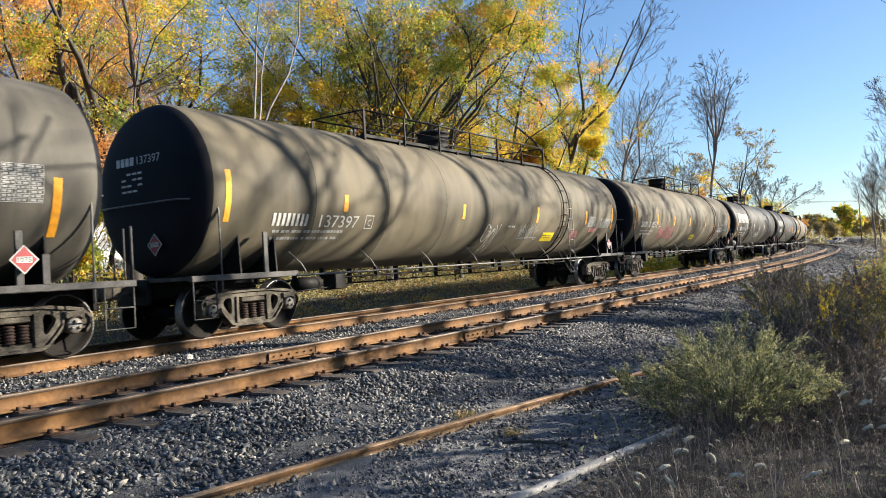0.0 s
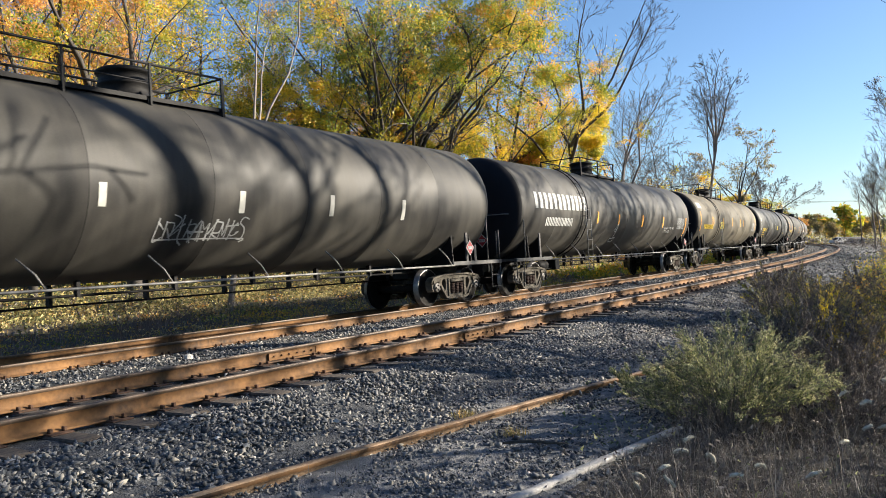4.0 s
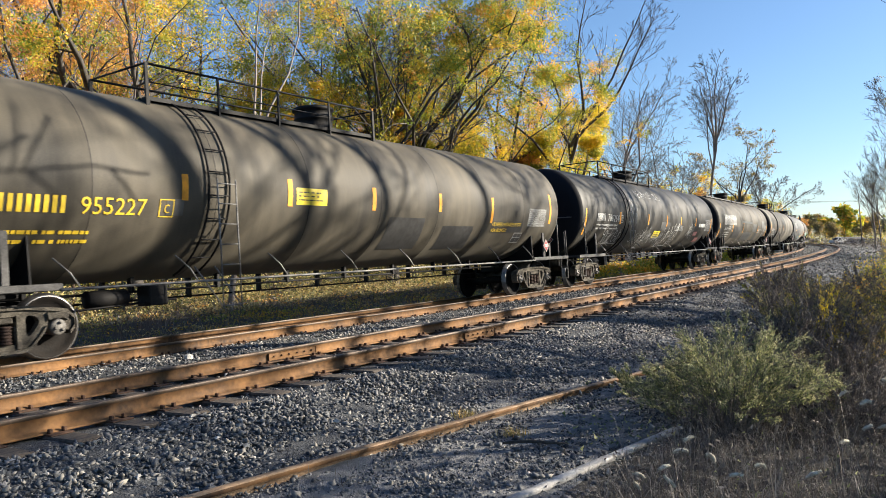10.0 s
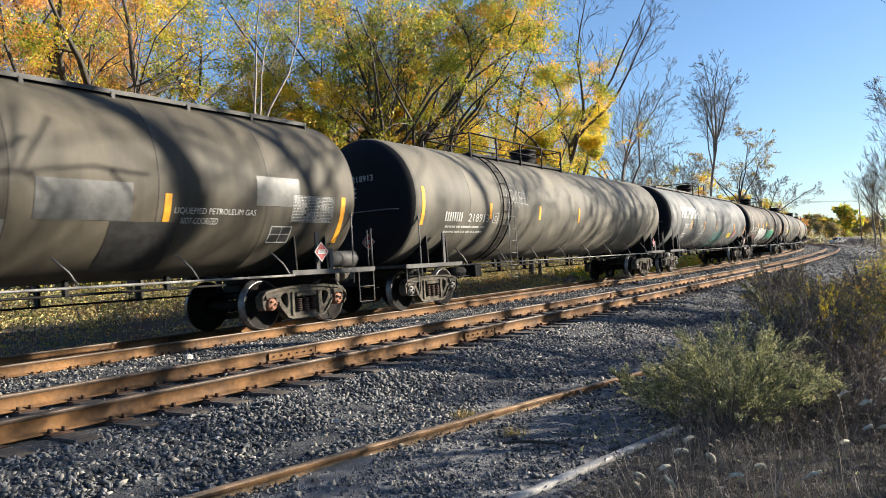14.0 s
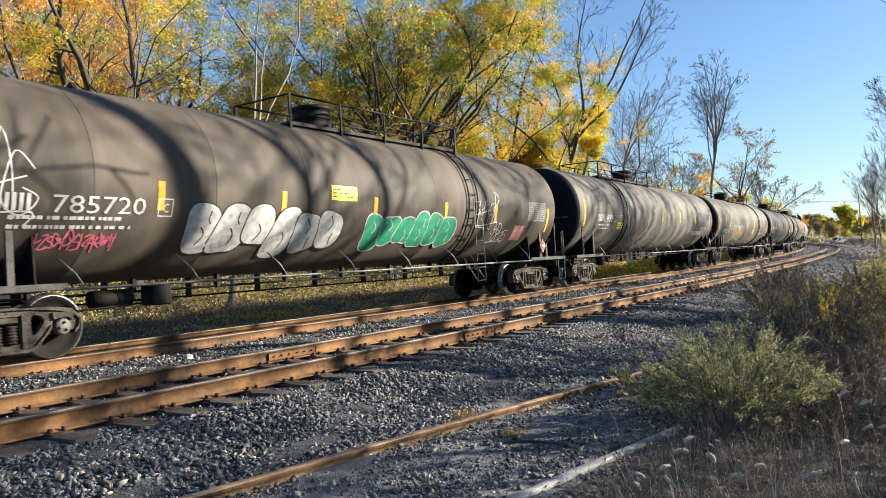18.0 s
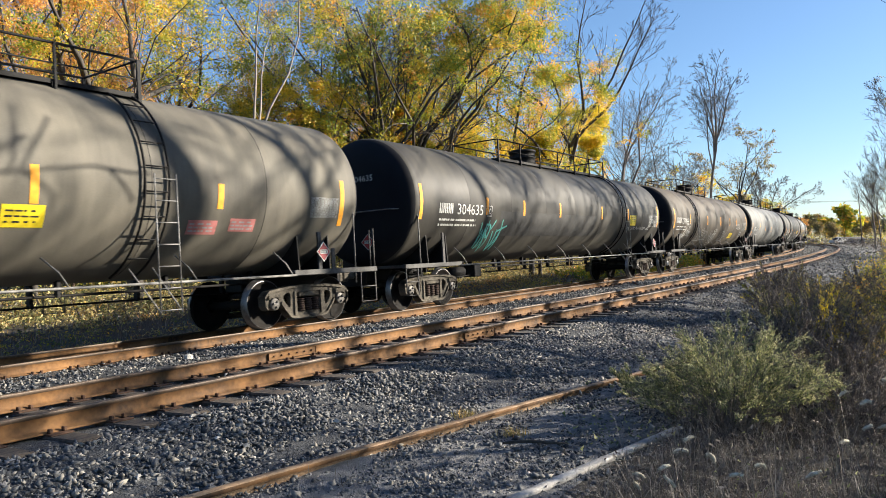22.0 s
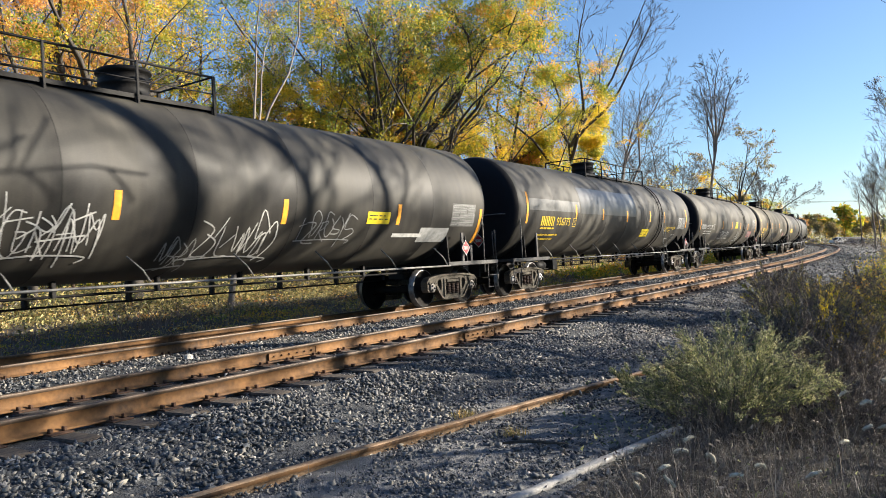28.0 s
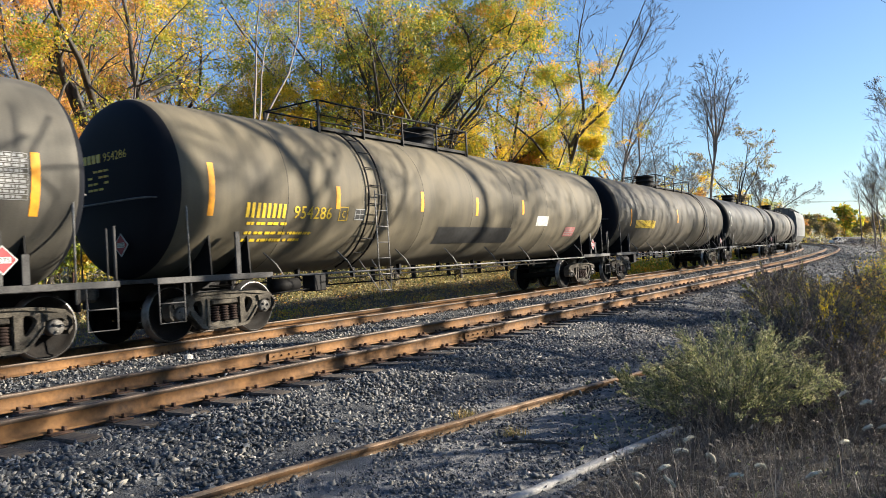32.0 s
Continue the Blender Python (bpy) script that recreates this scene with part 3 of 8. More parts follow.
def tree(x, y, height, seed, leaf=None, count=0, size=0.07, label="", group="trees beyond the train", thick=1.0, thin=0.008, bark=None, name="tree", puff=0.24, bare_below=0.2, z=None, category="tree", clump=10, **kw):
    top = new(name)
    top.matrix_basis = Matrix.Translation((x, y, (floor_at(x, y) if z is None else z) - 0.05))
    sk = grow(seed, height, kw.pop("spread", 1.0), **kw)
    fine = [q for q in sk if 2 <= q[2] < (4 if leaf else 9)]
    stems = []
    for q in sk:
        if q[2] == 0:
            stems.append([])
        if q[2] < 2:
            stems[-1].append(q)
    for stem in stems:
        v, f = tube_arrays(stem, thick, thin)
        put("trunk", arrays("trunk", v, f, bark or BARK, smooth=True), top, label="grey-brown trunk and main limbs")
    if fine:
        v, f = tube_arrays(fine, thick, thin)
        put("branchwork", arrays("branchwork", v, f, bark or (BRANCH if leaf else TWIG), smooth=True), top, label="fine branching twigs")["kind"] = "stuff"
    if leaf and count:
        r = np.random.default_rng(seed)
        deep = max(b[2] for b in sk)
        ends = [p for pts, rs, lev in sk if lev >= deep - 1 for p in pts[1:] if p.z > height * bare_below]
        E = np.array([tuple(p) for p in ends])
        # leaves sit in sprays along the twigs; whole limbs are thin of leaf, so that the crown keeps gaps
        full = np.array([0.5 + 0.5 * noise.noise((q[0] * 0.42 + seed, q[1] * 0.42, q[2] * 0.5)) for q in E])
        full = np.clip((full - 0.3) / 0.35, 0.2, 1.0)
        some = max(20, count // clump)
        sprays = E[r.choice(len(E), some, p=full / full.sum())] + r.normal(0, puff * 0.5, (some, 3))
        pick = sprays[r.integers(0, some, count)] + r.normal(0, puff * 0.75, (count, 3)) * np.array([1, 1, 0.6])
        lv, lf = quad_leaves(pick, size, seed + 5, small=True)
        put("crown", arrays("crown", lv, lf, LEAF[leaf]), top, label=label.split(" with ")[-1] if " with " in label else "")["kind"] = "stuff"
    return tagged(top, label, category, group)


def spot(px, depth):
    """A plan place by its bearing and its depth along the view."""
    return (px - 784) / 1348.4 * depth, depth


BARE = dict(tilt=(0.4, 0.95), kids=(3, 10, 7, 5), first=0.6, up=0.03, fork=0.4, leaders=6, flare=(0.15, 0.65))
LOW = dict(spread=1.35, first=0.12, bare_below=0.1)
for px, dep, h, seed, leaf, cnt, lab, kw in (
    (55, 19, 11.0, 101, "rust", 42000, "tall oak with rust-orange autumn leaves", dict(spread=1.6, first=0.3, kids=(13, 6, 4, 3), bare_below=0.3)),
    (90, 27, 14, 102, "rust", 26000, "oak with rust-brown autumn leaves", dict(spread=1.4)),
    (130, 30, 11, 103, "amber", 16000, "broad tree with orange and gold leaves", dict(LOW)),
    (238, 27, 16, 104, "mixed", 11000, "many-limbed dark tree with thin green-gold leaves", dict(fork=0.36, leaders=6, flare=(0.15, 0.7), wiggle=0.2, kids=(5, 7, 5, 3), taper=0.014, thick=1.35, bark=BARK)),
    (300, 30, 15, 105, "gold", 17000, "tall tree with yellow autumn leaves", dict(LOW, stems=2)),
    (406, 26, 14, 106, None, 0, "slender bare pale-grey tree with parting stems", dict(fork=0.34, leaders=3, flare=(0.08, 0.3), wiggle=0.12, kids=(3, 6, 4, 3), taper=0.008, bark=TWIG)),
    (470, 32, 12, 107, "gold", 16000, "tree with yellow-green autumn leaves", dict(LOW)),
    (560, 31, 13, 108, "gold", 28000, "tree with bright yellow autumn leaves", dict(LOW)),
    (640, 33, 17, 109, "green", 24000, "tall tree with olive-green leaves", dict(LOW, tilt=(0.4, 0.9))),
    (700, 30, 16, 110, "mixed", 15000, "many-stemmed dark tree with olive and gold leaves", dict(stems=2, fork=0.33, leaders=6, flare=(0.1, 0.6), wiggle=0.22, thick=1.3, bark=BARK)),
    (735, 33, 16, 111, "mixed", 26000, "tall tree with olive and gold leaves", dict(LOW, tilt=(0.4, 0.9))),
    (815, 33, 15, 112, "mixed", 26000, "broad tree with green and yellow leaves", dict(LOW, stems=2, spread=1.0)),
    (870, 40, 16, 113, "mixed", 25000, "broad tree with olive and golden autumn leaves", dict(LOW, spread=0.85, wiggle=0.1)),
    (940, 46, 21, 114, None, 0, "tall bare tree with dark forking limbs", dict(levels=4, kids=(3, 8, 6, 3), lean=(0.05, 0), fork=0.45, leaders=6, flare=(0.1, 0.62), wiggle=0.24, tilt=(0.4, 1.0), taper=0.0085, bark=BARK)),
    (955, 47, 12, 115, "gold", 18000, "yellow-leaved tree beside a bare one", dict(LOW, spread=0.9, tilt=(0.35, 0.75), wiggle=0.1)),
    (1010, 54, 12, 116, "gold", 15000, "slim tree with sparse golden leaves", dict(LOW, spread=0.65, tilt=(0.3, 0.65), wiggle=0.1, kids=(10, 6, 4, 3))),
    (1045, 60, 9.0, 129, "mixed", 9000, "low tree with golden leaves", dict(LOW, spread=1.0, wiggle=0.1)),
    (1098, 75, 19, 117, None, 0, "tall bare tree against the sky", dict(BARE, wiggle=0.2, taper=0.013, fork=0.3, leaders=7, kids=(3, 11, 8, 4), flare=(0.1, 0.85), bark=TWIG)),
    (1142, 78, 14, 118, None, 0, "leaning bare tree with crooked limbs", dict(BARE, lean=(0.3, 0), wiggle=0.26, fork=0.25, leaders=4)),
    (1120, 72, 7.5, 130, "amber", 7000, "low tree with brown-orange leaves", dict(LOW)),
    (1078, 70, 11, 138, None, 0, "bare tree with thin crooked limbs", dict(BARE, wiggle=0.24, fork=0.25, leaders=4)),
    (1188, 82, 13.5, 139, None, 0, "bare tree with dark crooked limbs", dict(BARE, wiggle=0.26, fork=0.25, leaders=6, lean=(0.1, 0), taper=0.010, kids=(3, 9, 6, 4), bark=TWIG)),
    (1092, 66, 6.5, 140, "brush", 6000, "low thicket tree with brownish leaves", dict(LOW)),
    (1200, 84, 8.5, 141, "amber", 4500, "low tree with orange-brown leaves", dict(LOW)),
    (1175, 76, 8.5, 132, "brush", 5000, "low tree with thin brownish leaves", dict(LOW)),
    (1266, 85, 22, 119, None, 0, "tall bare tree with a rounded crown of twigs", dict(BARE, kids=(3, 10, 7, 4), fork=0.6, leaders=8, flare=(0.05, 0.62), taper=0.0085, wiggle=0.13, tilt=(0.4, 0.95), bark=TWIG)),
    (1218, 88, 11, 120, "gold", 6000, "slim tree with sparse yellow leaves", dict(LOW)),
    (1306, 95, 16, 121, "brush", 2600, "bare tree with fine grey twigs and a few yellow leaves", dict(BARE, spread=0.9)),
    (1350, 105, 13, 122, None, 0, "bare tree with fine grey twigs", dict(BARE, spread=1.1)),
    (1285, 98, 9, 131, "gold", 6000, "low tree with golden leaves", dict(LOW)),
    (1330, 110, 8, 133, "mixed", 4000, "low tree with green-gold leaves", dict(LOW)),
    (190, 38, 13, 123, "amber", 9000, "tree with orange-yellow leaves", dict(LOW)),
    (60, 40, 14, 124, "gold", 8000, "tree with yellow leaves", dict(LOW)),
    (520, 46, 12, 125, "amber", 4000, "tree with orange autumn leaves", dict(LOW)),
    (760, 48, 15, 126, "gold", 10000, "tree with yellow leaves", dict(LOW)),
    (400, 50, 9, 127, "gold", 4000, "tree with yellow leaves", dict(LOW)),
    (860, 58, 14, 128, "amber", 8000, "tree with orange leaves", dict(LOW)),
    (635, 40, 8, 134, "amber", 9000, "low tree with orange leaves", dict(LOW)),
    (690, 44, 10.5, 135, "rust", 11000, "low tree with rust-brown leaves", dict(LOW)),
    (870, 42, 8.5, 136, "rust", 11000, "low tree with rust-orange leaves", dict(LOW)),
    (800, 46, 8, 137, "amber", 8000, "low tree with amber leaves", dict(LOW)),
):
    if leaf and dep < 45 and seed != 104:
        dep, h = dep * 1.25, h * 1.2
    tx, ty = spot(px, dep)
    kw2 = dict(levels=4, kids=(7, 9, 6, 3), wiggle=0.2, fork=0.38, leaders=5, flare=(0.2, 0.95), up=0.05, tilt=(0.55, 1.2)) if leaf else dict(levels=4)
    kw2.update(kw)
    tree(tx, ty, h, seed, leaf, int(cnt * (3.0 if 26 < dep < 70 else 1.9)), 0.029 + dep * 0.0007, lab, thin=(0.003 + dep * 0.00007) if leaf else (0.004 + dep * 0.00012), **kw2)

# lower growth under the tall trees, thick enough to close the view between their trunks
ru = random.Random(77)
for i in range(20):
    px, dep = -60 + 60 * i + ru.uniform(-18, 18), 33 + 0.028 * max(0, 60 * i - 300) + ru.uniform(0, 12)
    lf = ("gold", "mixed", "amber", "brush", "mixed", "gold", "rust")[i % 7]
    tx, ty = spot(px, dep)
    tree(tx, ty, ru.uniform(4.2, 6.8) * (1 + dep * 0.004), 340 + i, lf, 5600, 0.030 + dep * 0.0008, "young tree with " + {"mixed": "yellow-green", "gold": "yellow", "amber": "orange", "brush": "thin brownish", "rust": "rust-brown"}[lf] + " leaves down to the ground", "young trees beyond the train", levels=3, kids=(12, 6, 4), stems=1 + i % 2, first=0.06, spread=1.4, tilt=(0.5, 1.15), wiggle=0.26, taper=0.007, puff=0.2, bare_below=0.05, thin=0.005)

# saplings and brush along the far side of the line
rb = random.Random(5)
for i in range(26):
    s, off = 2 + i * 2.6 + rb.uniform(-0.8, 0.8), SPACING + rb.uniform(14.0, 24.0)
    x, y, z = on_line(np.array([float(s)]), off, 0)[0]
    lf = rb.choice(("mixed", "gold", "green", "brush", "mixed"))
    tree(float(x), float(y), rb.uniform(2.4, 5.0), 300 + i, lf, 2600, 0.07, "bushy sapling with " + {"mixed": "yellow-green", "gold": "yellow", "green": "green", "brush": "brownish"}[lf] + " leaves", "brush beyond the train", levels=2, kids=(9, 5), stems=3, first=0.08, spread=1.0, name="shrub", category="shrub", puff=0.22, bare_below=0.08)

# leafless trees on the sun's side of the line, whose limbs shade the train
SHADE = (math.sin(radians(SUN_AZ)), math.cos(radians(SUN_AZ)))
for i in range(24):
    s, d = -16 + i * 4.4, 22 + rb.uniform(0, 12)
    x, y, z = on_line(np.array([float(s)]), SPACING, 0)[0]
    if 1.0 < s < 12.0:
        continue
    tree(float(x) + d * SHADE[0], float(y) + d * SHADE[1], rb.uniform(14, 18), 201 + i, None, 0, label="leafless tree with grey limbs on the sunny side", group="trees on the sunny side", levels=3, kids=(12, 6, 4), thick=1.0, thin=0.024, spread=1.25, first=0.15, wiggle=0.28, lean=(rb.uniform(-0.3, 0.3), rb.uniform(-0.3, 0.3)), tilt=(0.5, 1.1), z=-0.6)
# big trunks whose shadows stand across the shells
for s, d, seed, thick, lean in ((8.3, 22.0, 231, 1.35, (0.0, -0.19)), (11.1, 24.0, 232, 0.85, (0.02, -0.16)), (13.3, 21.0, 233, 0.6, (0.0, -0.1)), (17.0, 24.0, 234, 0.7, (0.0, -0.2)), (3.6, 23.0, 235, 0.6, (0.0, 0.1))):
    x, y, z = on_line(np.array([s]), SPACING - 1.5, 0)[0]
    h = d * math.tan(radians(SUN_EL)) + 3.0
    tree(float(x) + d * SHADE[0] - lean[0] * h, float(y) + d * SHADE[1] - lean[1] * h, 20, seed, None, 0, label="big leafless tree with a straight thick trunk", group="trees on the sunny side", levels=3, kids=(10, 6, 4), thick=thick, thin=0.02, first=0.5, wiggle=0.025, taper=0.016, lean=lean, z=-0.6)
# thicket out of view, added so that its leaves shade ballast and rails
for i in range(16):
    s, d = -4 + i * 1.6, 11.5 + rb.uniform(-1.5, 3.5) + max(0, i - 8) * 0.25
    x, y, z = on_line(np.array([float(s)]), 0.0, 0)[0]
    x, y = float(x) + d * SHADE[0], float(y) + d * SHADE[1]
    x = max(x, 0.64 * y + 5.5)
    # bare of leaves low down before the weed bush, to let sun through
    open_ = abs((x - 2.6) * SHADE[1] - (y - 6.9) * SHADE[0]) < 2.2
    tree(x, y, rb.uniform(6.4, 7.8) if open_ else rb.uniform(5.0, 7.8), 400 + i, "brush", 900 if open_ else 2400 if 5 < i < 10 else 450, 0.06, "half-bare thicket bush with brownish leaves", "thicket on the sunny side", levels=2, kids=(10, 6), stems=2 if open_ else 3, first=0.5 if open_ else 0.05, name="shrub", category="shrub", puff=0.3, bare_below=0.55 if open_ else 0.05, z=-0.6)
for px, dep, h, seed in ((1700, 32, 12.5, 217), (1596, 62, 12.5, 211), (1572, 78, 11.5, 212), (1552, 100, 10.5, 213), (1610, 90, 15, 214), (1584, 70, 12.5, 215), (1562, 118, 11.5, 216)):
    tx, ty = spot(px, dep)
    tree(tx, ty, h, seed, "brush", 500, 0.05, label="bare grey tree with a few last leaves", group="trees on the sunny side", levels=4, kids=(14, 9, 6, 4), first=0.12, tilt=(0.4, 0.9), thin=0.009, bark=TWIG, z=-0.4)
# low dense shrubs out of view, added to shade the dry grass
for x, y, h, seed in ((8.6, 5.2, 1.5, 445), (7.0, 6.0, 1.4, 446), (6.7, 4.9, 1.5, 447), (6.4, 3.9, 1.5, 448), (6.2, 6.2, 1.25, 449), (5.9, 5.4, 1.25, 450)):
    tree(x, y, h, seed, "brush", 1500, 0.05, "unseen brown-leaved shrub added to shade the dry grass", "thicket on the sunny side", levels=2, kids=(12, 7), stems=5, first=0.05, name="shrub", category="shrub", puff=0.25, bare_below=0.03, z=-0.55)
# ---- low growth ----
def blades(points, length, width, seed, bend=0.6):
    """Grass blades: two-segment tapering ribbons that lean over."""
    r = np.random.default_rng(seed)
    n = len(points)
    q = r.uniform(0, 2 * math.pi, n)
    lean = r.uniform(0.1, bend, n)
    h = length * r.uniform(0.45, 1.15, n)
    d = np.stack([np.cos(q), np.sin(q), 0 * q], 1)
    w = np.stack([-np.sin(q + r.uniform(-1, 1, n)), np.cos(q), 0 * q], 1) * (width * r.uniform(0.6, 1.3, n))[:, None]
    up = np.array([0, 0, 1.0])
    m = points + d * (h * lean * 0.3)[:, None] + up * (h * 0.55)[:, None]
    t = points + d * (h * lean)[:, None] + up * (h * (1 - 0.35 * lean))[:, None]
    v = np.stack([points - w, points + w, m + w * 0.7, m - w * 0.7, t + w * 0.1, t - w * 0.1], 1).reshape(-1, 3)
    b = np.arange(n)[:, None, None] * 6
    f = (b + np.array([[0, 1, 2, 3], [3, 2, 4, 5]])[None]).reshape(-1, 4)
    return v, f


def strew(count, s0, s1, l0, l1, seed, power=1.0):
    r = np.random.default_rng(seed)
    s = s0 + (s1 - s0) * r.random(count) ** power
    off = l0 + (l1 - l0) * r.random(count)
    p = on_line(s, off, 0.0)
    p[:, 2] = ground_z(s, off)
    return p


def growth(name, parts, label):
    v = np.concatenate([a for a, _ in [q[0] for q in parts]])
    f, idx, base = [], [], 0
    mats = []
    for (a, b), m in parts:
        if m not in mats:
            mats.append(m)
        if b.shape[1] == 4:
            b = np.concatenate([b[:, :3], b[:, [0, 2, 3]]])
        f.append(b + base)
        idx.append(np.full(len(b), mats.index(m)))
        base += len(a)
    ob = put(name, arrays(name, v, np.concatenate(f), mats, np.concatenate(idx)))
    return tagged(ob, label, "undergrowth", kind="stuff")


def leafy(count, s0, s1, l0, l1, tall, size, seed, power=1.0, clump=0.35):
    """Leaves on low plants that stand in clumps."""
    r = np.random.default_rng(seed)
    base = strew(max(8, count // 40), s0, s1, l0, l1, seed, power)
    hgt = tall * r.uniform(0.35, 1.0, len(base))
    i = r.integers(0, len(base), count)
    t = r.random(count)
    p = base[i] + r.normal(0, clump, (count, 3)) * np.array([1, 1, 0.1]) * (0.4 + 0.8 * t)[:, None]
    p[:, 2] += hgt[i] * t
    return quad_leaves(p, size, seed + 3, slim=0.5, small=True)


growth("undergrowth", [(leafy(9000, -4, 40, SPACING + 1.9, SPACING + 8.0, 0.22, 0.03, 500), LEAF["mixed"]), (leafy(7000, -4, 40, SPACING + 2.2, SPACING + 8.0, 0.12, 0.035, 537), LEAF["litter"]), (leafy(5000, -4, 40, SPACING + 2.0, SPACING + 8.0, 0.25, 0.03, 510), LEAF["brush"]), (blades(strew(7000, -6, 44, SPACING + 2.0, SPACING + 9, 504), 0.3, 0.006, 505), LEAF["dry"]),
                       (leafy(14000, -2, 60, SPACING + 8, SPACING + 20, 0.35, 0.05, 538), LEAF["litter"]), (leafy(22000, -2, 60, SPACING + 8, SPACING + 22, 0.45, 0.05, 501), LEAF["bank"]), (leafy(7000, -2, 60, SPACING + 8.5, SPACING + 22, 0.5, 0.05, 507), LEAF["bank"]), (leafy(9000, -2, 60, SPACING + 8, SPACING + 20, 0.2, 0.045, 508), LEAF["dry"]), (leafy(6000, -2, 60, SPACING + 8, SPACING + 20, 0.4, 0.05, 502), LEAF["brush"]), (leafy(6000, -2, 60, SPACING + 8, SPACING + 18, 0.15, 0.05, 503), LEAF["rust"]),
                       (leafy(13000, 0, 60, SPACING + 10, SPACING + 14, 1.7, 0.05, 541), LEAF["bank"]), (leafy(5000, 0, 60, SPACING + 10, SPACING + 14, 1.7, 0.05, 542), LEAF["bank"]), (leafy(9000, 0, 60, SPACING + 10, SPACING + 14, 1.5, 0.05, 545), LEAF["bank"]), (leafy(9000, 0, 60, SPACING + 10, SPACING + 14, 1.2, 0.05, 546), LEAF["dead"]), (leafy(9000, 0, 60, SPACING + 8.5, SPACING + 13, 0.6, 0.045, 543), LEAF["litter"]), (leafy(7000, 0, 60, SPACING + 10, SPACING + 14, 1.7, 0.05, 544), LEAF["brush"]), (leafy(16000, -2, 70, SPACING + 19, SPACING + 30, 2.0, 0.08, 509), LEAF["bank"]), (leafy(12000, -2, 70, SPACING + 19, SPACING + 30, 1.8, 0.08, 539), LEAF["gold"]), (leafy(12000, 40, 110, SPACING + 2.6, SPACING + 9, 1.1, 0.09, 506), LEAF["mixed"])], "sunlit weeds and fallen leaves beside the train's track")
growth("undergrowth", [(blades(strew(26000, -2.5, 9, -8.6, -4.9, 511), 0.24, 0.0018, 512, 2.2), LEAF["dead"]), (blades(strew(9000, -2.5, 9, -8.6, -4.95, 534), 0.32, 0.0018, 535, 1.9), LEAF["dry"]), (blades(strew(1600, -2.5, 9, -8.6, -4.95, 517), 0.42, 0.002, 518, 1.2), LEAF["dry"]), (leafy(16000, -2.5, 9, -8.8, -4.95, 0.3, 0.0075, 519), LEAF["dead"]), (blades(strew(900, -2.5, 9, -8.6, -4.95, 547), 0.75, 0.0022, 548, 1.3), LEAF["dry"]), (leafy(12000, 4, 13, -9.5, -5.0, 0.5, 0.011, 513), LEAF["dead"]),
                       (leafy(3500, 3, 14, -10, -5.2, 0.6, 0.012, 514), LEAF["weed"]), (blades(strew(5000, 8, 22, -10.5, -4.9, 515), 0.6, 0.005, 516), LEAF["dry"]), (leafy(9000, 4, 20, -10.5, -4.9, 0.5, 0.022, 520), LEAF["dead"])], "grey dry grass and dead weeds beside the siding")
growth("undergrowth", [(leafy(13000, 12, 32, -11, -4.9, 1.0, 0.032, 521), LEAF["brush"]), (leafy(5000, 10, 34, -11, -4.9, 0.9, 0.03, 527), LEAF["dead"]), (leafy(6000, 11, 30, -9, -5.0, 1.3, 0.028, 536), LEAF["mixed"]), (leafy(9000, 12, 32, -11, -5.1, 1.1, 0.035, 522), LEAF["weed"]), (leafy(9000, 11, 30, -9, -5.2, 1.3, 0.03, 523), LEAF["gold"]), (leafy(3000, 12, 30, -9, -5.4, 1.1, 0.035, 529), LEAF["rust"]),
                       (leafy(14000, 30, 90, -13, -4.8, 1.5, 0.07, 524), LEAF["brush"]), (leafy(9000, 90, 270, -30, -4.8, 1.8, 0.13, 528), LEAF["dead"]), (blades(strew(7000, 20, 80, -10, -4.4, 525), 0.8, 0.008, 526), LEAF["dry"])], "brown and green brush beside the ballast shoulder")
growth("undergrowth", [(leafy(1500, 6, 20, -4.7, -4.0, 0.25, 0.02, 531), LEAF["weed"]), (blades(strew(500, 4, 16, -3.4, -2.3, 532), 0.14, 0.003, 533), LEAF["dry"])], "sparse weeds in the siding gravel")


